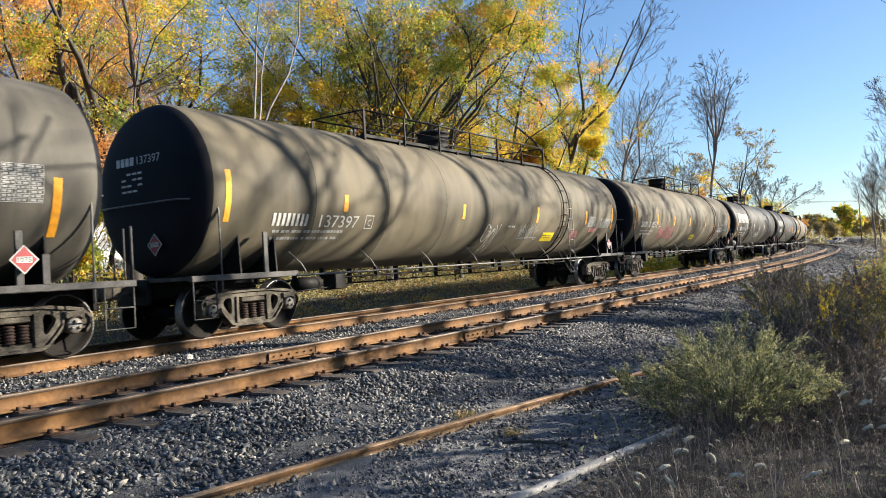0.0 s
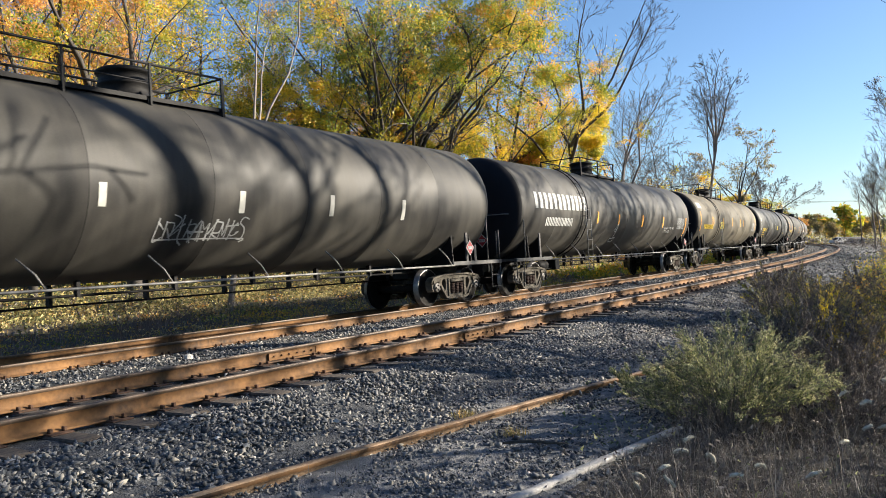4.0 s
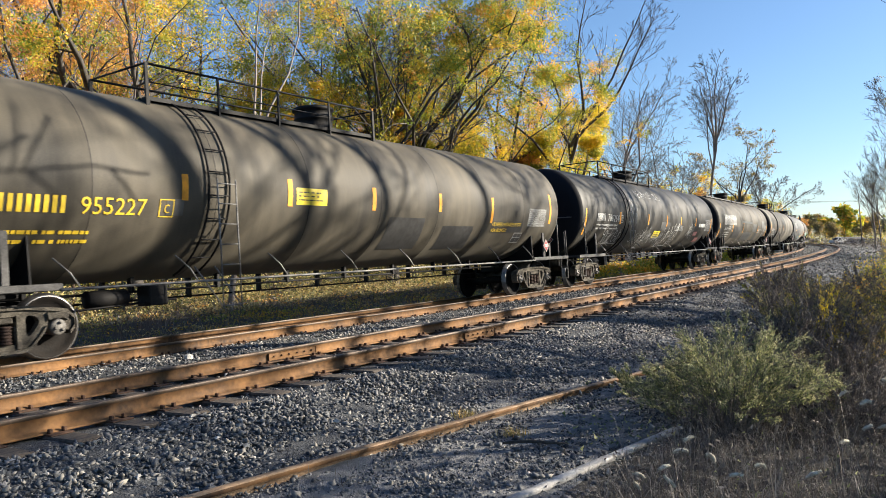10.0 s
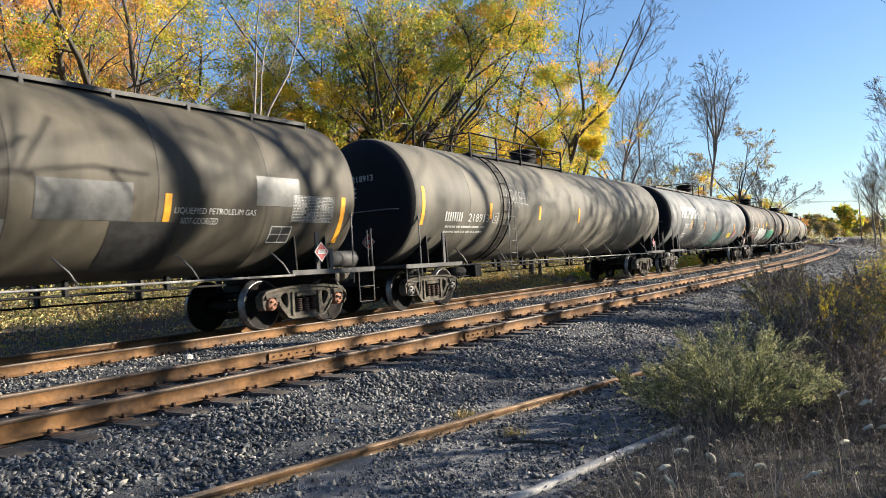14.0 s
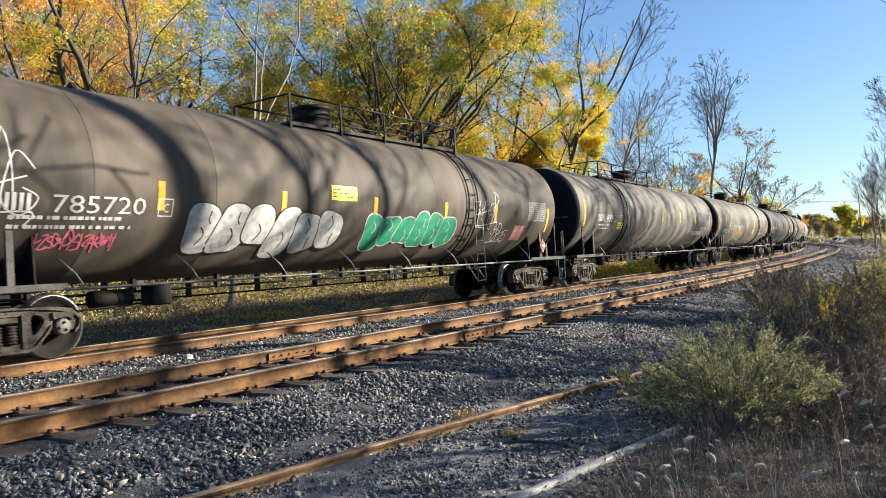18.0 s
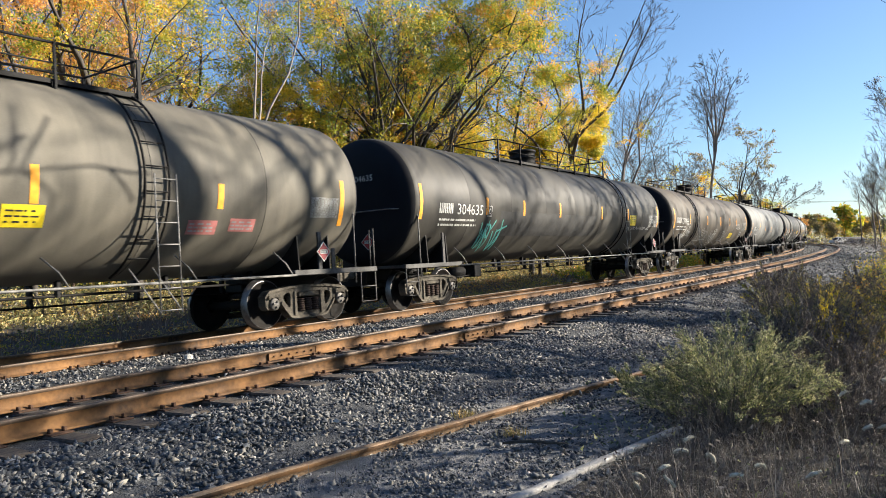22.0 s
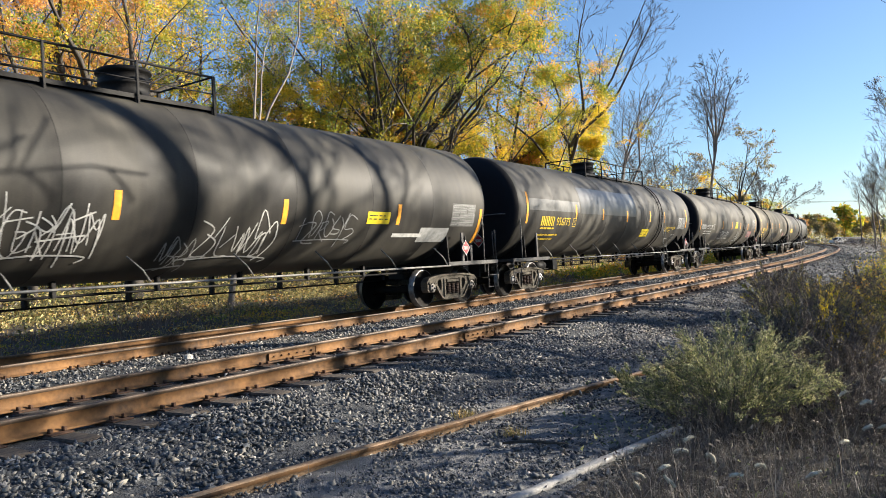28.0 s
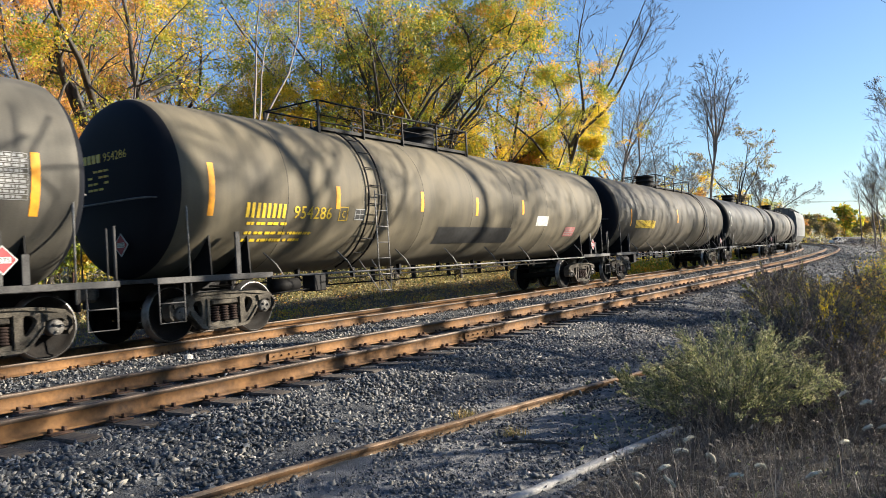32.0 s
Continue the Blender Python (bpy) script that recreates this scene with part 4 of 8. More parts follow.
# feathery weed bush: arching stems with side shoots, each set with fine upright leaves
def weed_bush(x, y, tall, wide, stems, seed, leaf, label, per=14, size=0.013):
    r = random.Random(seed)
    z = floor_at(x, y)
    bush = new("bush")
    bush.matrix_basis = Matrix.Translation((x, y, z - 0.02))
    sk, pts, tips, way, tipway = [], [], [], [], []
    for i in range(stems):
        q, out = r.uniform(0, 6.28), wide * r.uniform(0.15, 1.0) ** 0.7
        h = tall * r.uniform(0.5, 1.0) * (1 - 0.45 * (out / wide) ** 2)
        end = Vector((out * math.cos(q), out * math.sin(q), h))
        line = [Vector((0.1 * math.cos(q), 0.1 * math.sin(q), 0)).lerp(end, t / 6) + Vector((0, 0, 0.16 * h * math.sin(math.pi * t / 6))) for t in range(7)]
        sk.append((line, [0.005 * (1 - t / 8) for t in range(7)], 2))
        for k in range(per):
            t = 1.6 + 4.4 * r.random() ** 0.75
            j = min(int(t), 5)
            p = line[j].lerp(line[j + 1], t - j)
            along = (line[j + 1] - line[j]).normalized()
            d = (along + Vector((r.gauss(0, 0.36), r.gauss(0, 0.36), r.gauss(0.12, 0.22)))).normalized()
            reach = tall * r.uniform(0.14, 0.32) * (1.25 - t / 7)
            sk.append(([p, p + d * reach * 0.5, p + d * reach], [0.0018, 0.0014, 0.001], 3))
            for m in range(15):
                u = r.random()
                w = p + d * reach * u + Vector((r.gauss(0, 0.010), r.gauss(0, 0.010), r.gauss(0, 0.008))) * (1.3 - u)
                outer = u > 0.5 and t > 3.8
                (tips if outer else pts).append(tuple(w))
                (tipway if outer else way).append(tuple(d))
    v, f = tube_arrays(sk, 1.0, 0.0011)
    put("stalk", arrays("stalk", v, f, TWIG, smooth=True), bush)["kind"] = "stuff"
    lv, lf = quad_leaves(np.array(pts), size, seed, slim=0.3, small=True, along=np.array(way))
    put("foliage", arrays("foliage", lv, lf, LEAF[leaf]), bush)["kind"] = "stuff"
    lv, lf = quad_leaves(np.array(tips), size * 0.85, seed + 9, slim=0.3, small=True, along=np.array(tipway))
    put("flower_tip", arrays("flower_tip", lv, lf, LEAF["tip" if leaf == "weed" else "dead"]), bush, label="pale feathery tips" if leaf == "weed" else "")["kind"] = "stuff"
    return tagged(bush, label, "bush", "weed bushes beside the siding")


for px, dep, tall, wide, n, seed, leaf in ((1290, 6.9, 1.02, 0.9, 110, 601, "weed"), (1205, 7.3, 0.62, 0.65, 46, 602, "weed"), (1400, 7.2, 0.72, 0.55, 45, 603, "weed"), (1310, 8.4, 0.95, 0.9, 60, 604, "weed"), (1130, 8.2, 0.42, 0.6, 14, 605, "weed"), (1500, 8.0, 0.9, 0.7, 50, 606, "dead"), (1480, 6.6, 0.6, 0.6, 40, 609, "dead"), (1560, 7.0, 0.7, 0.6, 40, 611, "dead")):
    bx, by = spot(px, dep)
    weed_bush(bx, by, tall, wide, n, seed, leaf, "feathery grey-green weed bush with pale tips" if leaf == "weed" else "dry brown weed bush among dead grass")
# tall dry weeds that close the view beside the siding
rw = random.Random(62)
for i in range(32):
    dep = 8.6 + 0.3 * i + rw.uniform(-0.4, 0.4)
    bx, by = spot(rw.uniform(1368 - 2.2 * max(0, dep - 12), 1600), dep)
    leaf = ("dead", "brush", "bank", "dead", "brush", "gold", "bank", "dead")[i % 8]
    weed_bush(bx, by, rw.uniform(0.85, 1.35), rw.uniform(0.5, 0.8), 30, 620 + i, leaf, {"dead": "tall dry brown weed bush", "brush": "brown-leaved weed bush beside the ballast", "weed": "grey-green weed bush with pale tips", "bank": "weed bush with olive-brown leaves", "gold": "weed bush with yellow autumn leaves"}[leaf], per=9, size=0.018)


# foxtail grass: thin stems with nodding bristly heads
FOX = surface("pale_seed_bristle", (0.34, 0.30, 0.22), (0.72, 0.66, 0.52), 30, 0.8, 0, 0.5, 120)


def foxtail(x, y, tall, lean, seed):
    r = random.Random(seed)
    top = new("foxtail_grass")
    top.matrix_basis = Matrix.Translation((x, y, floor_at(x, y) - 0.01))
    line = [Vector((lean * (t / 6) ** 2, 0.05 * math.sin(seed) * t / 6, tall * (t / 6) ** 0.9)) for t in range(7)]
    v, f = tube_arrays([(line, [0.0022] * 7, 2)], 1.0, 0.0018)
    put("stem", arrays("stem", v, f, LEAF["dry"], smooth=True), top)
    d = Vector((math.copysign(r.uniform(0.35, 1.0), lean), 0.4 * r.uniform(-1, 1), r.uniform(0.1, 1.1))).normalized()
    size = r.uniform(0.08, 0.135)
    head = [line[-1] + d * (size * t / 6) + Vector((0, 0, -r.uniform(0.3, 0.5) * size * (t / 6) ** 2)) for t in range(7)]
    v, f = tube_arrays([(head, [0.005, 0.010, 0.013, 0.013, 0.0115, 0.008, 0.002], 0)])
    q = np.array([tuple(head[k].lerp(head[k + 1], r.random()) + Vector((r.gauss(0, 0.006), r.gauss(0, 0.006), r.gauss(0, 0.006)))) for k in range(6) for _ in range(40)])
    lv, lf = quad_leaves(q, 0.010, seed, slim=0.1)
    hv, hf = np.concatenate([v, lv]), np.concatenate([f, lf + len(v)])
    put("seed_head", arrays("seed_head", hv, hf, FOX), top, label="pale bristly seed head")
    return tagged(top, "dry foxtail grass with a pale nodding seed head", "grass", "foxtail grass")


for px, py, dep, lean in ((1218, 766, 5.3, -0.06), (1182, 822, 4.9, -0.03), (1213, 795, 5.5, -0.04), (1255, 808, 4.9, -0.04), (1130, 835, 5.2, -0.05), (1125, 860, 4.9, -0.05), (1325, 820, 5.0, 0.01), (1512, 715, 5.0, 0.07), (1550, 672, 5.2, 0.08), (1545, 757, 4.9, 0.08), (1503, 785, 5.2, -0.02), (1528, 765, 5.6, 0.05), (1280, 835, 4.8, 0.04), (1420, 845, 4.8, 0.03), (1475, 700, 6.0, 0.05), (1190, 860, 4.7, -0.04)):
    fx, fy = spot(px, dep)
    z = 1.327 - (py - 433) / 1348.4 * dep
    foxtail(fx - lean, fy, max(0.12, z - floor_at(fx, fy)), lean, px)

# ---- wire fence beyond the train ----
FENCE_OFF = SPACING + 13.0
fence = new("wire_fence")
pm = Mesh()
pm.box(-0.03, 0.03, -0.03, 0.03, -0.9, 0.55, 0, 0.01)
post_mesh = pm.data("post", PLATE)
s = 2.0
while s < 80:
    p = on_line(np.array([s]), FENCE_OFF, 0.0)[0]
    p[2] = float(ground_z(np.array([s]), np.array([FENCE_OFF]))[0]) + 0.75
    put("post", post_mesh, fence, Matrix.Translation(p) @ Matrix.Rotation(heading(s), 4, "Z"))
    s += 3.1
for h in (1.20, 0.80):
    ss = np.arange(2, 80.1, 3.1)
    pts = on_line(ss, FENCE_OFF, 0.0)
    pts[:, 2] = ground_z(ss, np.full(len(ss), FENCE_OFF)) + h
    me = Mesh()
    me.tube([tuple(q) for q in pts], 0.009, 5)
    part("fence_wire", me, PLATE, fence)
tagged(fence, "rusty post and wire fence beyond the train", "fence")

# ---- distance ----
CLAD = surface("pale_cladding", (0.45, 0.45, 0.44), (0.72, 0.71, 0.68), 2.0, 0.8, 0, 0.1, 20)
CLAD_PALE = surface("pale_stone", (0.22, 0.215, 0.2), (0.42, 0.41, 0.38), 8.0, 0.9, 0, 0.3, 40)
BLUECLAD = surface("grey_blue_cladding", (0.16, 0.19, 0.24), (0.30, 0.34, 0.40), 2.0, 0.8, 0, 0.1, 20)
ROOF = surface("dark_shingle_roof", (0.05, 0.05, 0.05), (0.14, 0.13, 0.12), 3.0, 0.9, 0, 0.3, 20)
PANE = paint("dark_window_pane", (0.02, 0.025, 0.03), 0.15, 0.2)


def house(x, y, turn, w, d, h, wallmat, label, windows=3):
    z = floor_at(x, y) - 0.1
    top = new("house")
    top.matrix_basis = Matrix.Translation((x, y, z)) @ Matrix.Rotation(radians(turn), 4, "Z")
    me = Mesh()
    me.box(-w / 2, w / 2, -d / 2, d / 2, 0, h)
    part("wall", me, wallmat, top)
    me = Mesh()
    o = 0.35
    v = [(-w / 2 - o, -d / 2 - o, h), (w / 2 + o, -d / 2 - o, h), (w / 2 + o, d / 2 + o, h), (-w / 2 - o, d / 2 + o, h), (-w / 2 - o, 0, h + d * 0.28), (w / 2 + o, 0, h + d * 0.28)]
    me.add(v, [(0, 1, 5, 4), (2, 3, 4, 5), (0, 4, 3), (1, 2, 5), (0, 3, 2, 1)])
    part("roof", me, ROOF, top)
    for k in range(windows):
        wx = -w / 2 + w * (k + 0.5) / windows
        me = Mesh()
        me.box(wx - 0.55, wx + 0.55, -d / 2 - 0.06, -d / 2 + 0.02, h * 0.42, h * 0.78)
        win = part("window", me, CLAD, top)
        me = Mesh()
        me.box(wx - 0.46, wx + 0.46, -d / 2 - 0.075, -d / 2 - 0.04, h * 0.45, h * 0.75)
        part("pane", me, PANE, win)
    return tagged(top, label, "house")


hx, hy = spot(95, 58)
house(hx, hy, -20, 13, 8, 4.2, CLAD, "white clad house among the trees")
hx, hy = spot(1503, 250)
house(hx, hy, 5, 9, 3, 1.6, BLUECLAD, "low grey-blue shed beyond the bend", 3)

for i, (px, dep, h, leaf) in enumerate(((1405, 250, 7, "brush"), (1425, 270, 8, "rust"), (1440, 262, 8.5, "brush"), (1462, 265, 6.5, "brush"), (1480, 258, 7, "mixed"), (1500, 270, 6.5, "mixed"), (1512, 290, 7, "bank"), (1530, 262, 7, "brush"), (1548, 255, 8, "brush"), (1390, 280, 9, "brush"), (1380, 150, 6, "gold"), (1365, 130, 7, "mixed"), (1450, 225, 5, "brush"), (1475, 230, 5, "brush"))):
    tx, ty = spot(px, dep)
    tree(tx, ty, h, 700 + i, leaf, 3500, 0.2 * dep / 260, "distant tree with autumn " + {"gold": "yellow", "rust": "rust", "amber": "orange", "mixed": "yellow-green", "bank": "olive-brown", "brush": "brown"}[leaf] + " leaves", "trees beyond the bend", levels=3, kids=(9, 5, 4), spread=1.2, first=0.12, thin=0.02, puff=0.6, bare_below=0.05)
for i in range(60):
    a = radians(-30 + 62 * i / 59)
    d = 300 + 40 * math.sin(i * 1.7)
    tree(d * math.sin(a), d * math.cos(a), 8 + 2 * math.sin(i * 2.3), 800 + i, ("brush", "bank", "mixed", "mixed")[i % 4], 700, 0.7, "far tree with autumn leaves on the skyline", "trees on the skyline", levels=2, kids=(9, 5), spread=1.3, first=0.1, thin=0.05, puff=1.0, bare_below=0.05)

# far brush that closes the foot of the skyline beyond the bend
rf = np.random.default_rng(66)
for lf, seed in (("brush", 1), ("mixed", 2), ("bank", 3)):
    base = []
    for i in range(150):
        bx, by = spot(1250 + 360 * rf.random(), 262 + 50 * rf.random())
        base.append((bx, by, floor_at(bx, by)))
    base = np.array(base)
    k = rf.integers(0, len(base), 3600)
    p = base[k] + np.stack([rf.normal(0, 2.2, 3600), rf.normal(0, 2.2, 3600), rf.random(3600) ** 1.3 * 4.2], 1)
    growth("undergrowth", [(quad_leaves(p, 0.30, 970 + seed), LEAF[lf])], "distant autumn brush beyond the bend")

# a parked service truck beside the line beyond the bend
def service_truck(x, y, turn):
    top = new("pickup_truck")
    top.matrix_basis = Matrix.Translation((x, y, floor_at(x, y))) @ Matrix.Rotation(radians(turn), 4, "Z")
    me = Mesh()
    me.box(-2.5, 2.4, -0.95, 0.95, 0.45, 1.0, 0, 0.08)
    me.box(1.0, 2.4, -0.93, 0.93, 0.95, 1.12, 0, 0.08)
    part("body", me, CLAD, top)
    me = Mesh()
    me.add([(-0.5, -0.88, 1.0), (1.2, -0.88, 1.0), (1.2, 0.88, 1.0), (-0.5, 0.88, 1.0), (-0.35, -0.75, 1.75), (0.6, -0.75, 1.75), (0.6, 0.75, 1.75), (-0.35, 0.75, 1.75)], [(0, 1, 5, 4), (1, 2, 6, 5), (2, 3, 7, 6), (3, 0, 4, 7), (4, 5, 6, 7)])
    part("cab", me, CLAD, top)
    me = Mesh()
    me.add([(1.205, -0.75, 1.08), (1.205, 0.75, 1.08), (0.64, 0.66, 1.69), (0.64, -0.66, 1.69)], [(0, 1, 2, 3)])
    for sy in (-1, 1):
        me.add([(-0.35, sy * 0.885, 1.08), (1.0, sy * 0.885, 1.08), (0.52, sy * 0.79, 1.66), (-0.28, sy * 0.79, 1.66)], [(0, 1, 2, 3)])
    part("window", me, PANE, top, "dark cab windows")
    for wx in (-1.6, 1.5):
        for sy in (-1, 1):
            me = Mesh()
            me.spin([(sy * 0.72, 0.28), (sy * 0.74, 0.37), (sy * 0.94, 0.37), (sy * 0.96, 0.28), (sy * 0.95, 0.0001)], "y", 16, (wx, 0, 0.37))
            part("wheel", me, PANE, top)
    me = Mesh()
    me.box(-2.45, -0.6, -0.9, -0.84, 1.0, 1.3, 0, 0.01)
    me.box(-2.45, -0.6, 0.84, 0.9, 1.0, 1.3, 0, 0.01)
    part("bed_side", me, CLAD, top)
    return tagged(top, "white pickup truck parked beside the line", "truck")


tx, ty = spot(1483, 200)
service_truck(tx, ty, 205)

# small litter between the tracks and in the siding
def litter(name, px, py, z, me, mat, label, category, turn=0.0):
    dep = (1.327 - z) * 1348.4 / (py - 434)
    lx, ly = spot(px, dep)
    tagged(part(name, me, mat, None, m=pose(lx, ly, floor_at(lx, ly) + 0.015, 0, 0, turn)), label, category)


me = Mesh()
me.spin([(-0.02, 0.05), (0.0, 0.075), (0.05, 0.06), (0.07, 0.02)], "z", 7, smooth=False)
litter("stone_block", 330, 636, -0.38, me, CLAD_PALE, "pale broken stone lying between the tracks", "stone", 20)
me = Mesh()
me.tube([(-0.26, 0, 0.02), (-0.05, 0.02, 0.035), (0.12, 0.0, 0.03), (0.27, 0.03, 0.02)], [0.012, 0.016, 0.015, 0.008], 6)
litter("stick", 940, 795, -0.35, me, BARK, "fallen dead stick lying on the siding gravel", "stick", -8)
for k, (px, py) in enumerate(((828, 748), (815, 742), (905, 775))):
    dep = 1.68 * 1348.4 / (py - 434)
    lx, ly = spot(px, dep)
    rr_ = np.random.default_rng(90 + k)
    p = np.stack([rr_.normal(0, 0.06, 160), rr_.normal(0, 0.05, 160), np.zeros(160)], 1)
    v, f = blades(p, 0.10, 0.0022, 95 + k, 1.2)
    tuft = put("weed_tuft", arrays("weed_tuft", v, f, LEAF["brush"]), None, Matrix.Translation((lx, ly, floor_at(lx, ly))))
    tagged(tuft, "small reddish dry weed tuft in the gravel", "weed tuft", "weed tufts", kind="stuff")

# utility pole and wires
WOOD = surface("weathered_pole_wood", (0.06, 0.045, 0.035), (0.18, 0.14, 0.11), 3.0, 0.9, 0, 0.3, 30, (4, 4, 0.5))
px_, py_ = spot(1522, 150)
pole = new("utility_pole")
pole.matrix_basis = Matrix.Translation((px_, py_, floor_at(px_, py_)))
me = Mesh()
me.tube([(0.5, 0, 0), (-0.15, 0, 10.2)], [0.12, 0.08], 8)
part("shaft", me, WOOD, pole)
me = Mesh()
me.box(-1.1, 0.5, -0.05, 0.05, 8.74, 8.84, 0, 0.01)
part("crossarm", me, WOOD, pole)
for ix in (-1.0, -0.6, 0.1, 0.4):
    me = Mesh()
    me.spin([(8.86, 0.03), (8.90, 0.05), (8.96, 0.05), (9.02, 0.02)], "z", 8, (ix, 0, 0))
    part("insulator", me, CLAD, pole)
tagged(pole, "weathered wooden utility pole leaning beside the line", "utility pole")
for k, (z0, z1, y1) in enumerate(((8.9, 12.5, 20), (8.8, 12.0, 24), (5.9, 7.2, 18), (5.6, 6.6, 18))):
    me = Mesh()
    pts = []
    for i in range(13):
        t = i / 12
        pts.append((px_ - 0.6 - 62 * t, py_ + y1 * t, floor_at(px_, py_) + z0 + (z1 - z0) * t - 1.6 * math.sin(math.pi * t) * 0.6))
    me.tube(pts, 0.022, 4)
    tagged(part("overhead_wire", me, PLATE, None), "thin dark overhead wire from the pole", "wire", "overhead wires")
# ---- the train ----
R, ZC = 1.52, 2.56               # tank radius, and its axis over the rails
BLACK = surface("black_underframe", (0.0025, 0.0025, 0.003), (0.014, 0.013, 0.0125), 4.0, 0.65, 0, 0.2, 40)
GREYMETAL = surface("dusty_grey_steel", (0.010, 0.010, 0.010), (0.085, 0.082, 0.079), 5.0, 0.7, 0.1, 0.2, 40)
PIPE = surface("worn_grey_pipe", (0.05, 0.049, 0.047), (0.24, 0.235, 0.225), 6.0, 0.6, 0.2, 0.1, 40)
CAST = surface("dusty_cast_steel", (0.012, 0.0105, 0.009), (0.1425, 0.126, 0.1013), 5.0, 0.85, 0, 0.4, 40)
WHEEL = surface("brown_wheel_plate", (0.003, 0.0025, 0.0022), (0.015, 0.012, 0.010), 6.0, 0.8, 0.1, 0.2, 40)
TREAD = surface("bright_wheel_rim", (0.07, 0.066, 0.063), (0.24, 0.235, 0.23), 8.0, 0.4, 0.9, 0.05, 60)
SPRING = surface("rust_brown_springs", (0.010, 0.007, 0.006), (0.07, 0.045, 0.036), 9.0, 0.8, 0.1, 0.2)
CAPS = {"grey": surface("grey_bearing_cap", (0.04, 0.037, 0.034), (0.17, 0.16, 0.145), 9.0, 0.6, 0.3, 0.2),
        "white": surface("white_bearing_cap", (0.14, 0.14, 0.14), (0.34, 0.34, 0.335), 9.0, 0.5, 0.2, 0.1),
        "rust": surface("rusty_bearing_cap", (0.12, 0.05, 0.03), (0.36, 0.17, 0.10), 9.0, 0.7, 0.2, 0.2)}
WHITE, YELLOW, ORANGE = paint("white_lettering", (0.52, 0.52, 0.50)), paint("yellow_lettering", (0.72, 0.50, 0.03)), paint("yellow_reflector", (0.80, 0.34, 0.012), 0.7, 0.3)
PALE = paint("white_reflector", (0.5, 0.49, 0.44), 0.4, 0.2)
YPANEL, BPATCH, GPATCH = paint("yellow_panel", (0.80, 0.62, 0.02), 0.5, 0.25), paint("black_repaint", (0.022, 0.022, 0.022), 0.6, 0.5), paint("grey_repaint", (0.075, 0.077, 0.075), 0.5, 0.3)
# dark glossy repaint, with no paler pigment in it
GLOSSY = paint("glossy_black_patch", (0.035, 0.036, 0.038), 0.36, 0.25)
RED, REDPALE = paint("placard_red", (0.30, 0.012, 0.018), 0.5, 0.2), paint("red_and_white_notice", (0.42, 0.15, 0.14), 0.6, 0.3)
TEAL, GREENP, BROWNP, PINK = paint("teal_spray", (0.10, 0.42, 0.38), 0.6), paint("green_spray", (0.02, 0.28, 0.15), 0.6), paint("brown_spray", (0.30, 0.19, 0.08), 0.6, 0.5), paint("pink_spray", (0.55, 0.12, 0.17), 0.6)
GSPRAY = paint("grey_white_spray", (0.30, 0.305, 0.30), 0.6, 0.3)
SHELL = {
    "black": tank_paint("black_tank_paint", (0.009884, 0.009701, 0.01026), (0.07575, 0.07033, 0.05842), 0.42, 0.42),
    "dusty": tank_paint("dusty_black_tank_paint", (0.01812, 0.01778, 0.01737), (0.1235, 0.1132, 0.09157), 0.8, 0.5),
    "olive": tank_paint("olive_grimed_tank_paint", (0.01647, 0.01536, 0.01342), (0.1194, 0.1035, 0.07578), 0.6, 0.48),
    "tan": tank_paint("tan_dusted_tank_paint", (0.04117, 0.03719, 0.02842), (0.1647, 0.1406, 0.09629), 0.8, 0.55),
    "grey": tank_paint("grey_tank_paint", (0.04529, 0.04285, 0.03789), (0.1729, 0.1568, 0.1248), 0.7, 0.5),
    "pale": tank_paint("pale_grey_tank_paint", (0.0786, 0.0830, 0.0861), (0.2082, 0.2098, 0.2004), 0.7, 0.5),
    "brown": tank_paint("brown_dusted_tank_paint", (0.01976, 0.01617, 0.01263), (0.1153, 0.09447, 0.07262), 0.75, 0.5),
}

# black end paint, darkened further with the shade of the end faces
HEAD = tank_paint("shaded_black_end_paint", (0.005, 0.006, 0.009), (0.016, 0.017, 0.021), 0.4, 0.55, 0.0)

for dull in (BLACK, CAST, WHEEL, SPRING):
    dull.node_tree.nodes["Principled BSDF"].inputs["Specular IOR Level"].default_value = 0.18

# trucks
def cast_plate(me, outline, holes, y0, y1):
    """A cast plate with an outline and openings of (x, z), between two y."""
    loops = [outline] + holes
    flat = [q for lp in loops for q in lp]
    tris = tessellate_polygon([[Vector((x, z, 0)) for x, z in lp] for lp in loops])
    n = len(flat)
    v = [(x, y0, z) for x, z in flat] + [(x, y1, z) for x, z in flat]
    f = [tuple(t) for t in tris] + [tuple(i + n for i in t) for t in tris]
    k = 0
    for lp in loops:
        m = len(lp)
        f += [(k + i, k + (i + 1) % m, k + (i + 1) % m + n, k + i + n) for i in range(m)]
        k += m
    me.add(v, f)


def rounded(pts, n=4, r=0.4):
    """The outline with its corners rounded off."""
    out = []
    for i, p in enumerate(pts):
        a, b = pts[i - 1], pts[(i + 1) % len(pts)]
        p0 = (p[0] + (a[0] - p[0]) * r, p[1] + (a[1] - p[1]) * r)
        p1 = (p[0] + (b[0] - p[0]) * r, p[1] + (b[1] - p[1]) * r)
        for k in range(n + 1):
            t = k / n
            out.append(tuple((1 - t) ** 2 * p0[j] + 2 * t * (1 - t) * p[j] + t * t * p1[j] for j in (0, 1)))
    return out


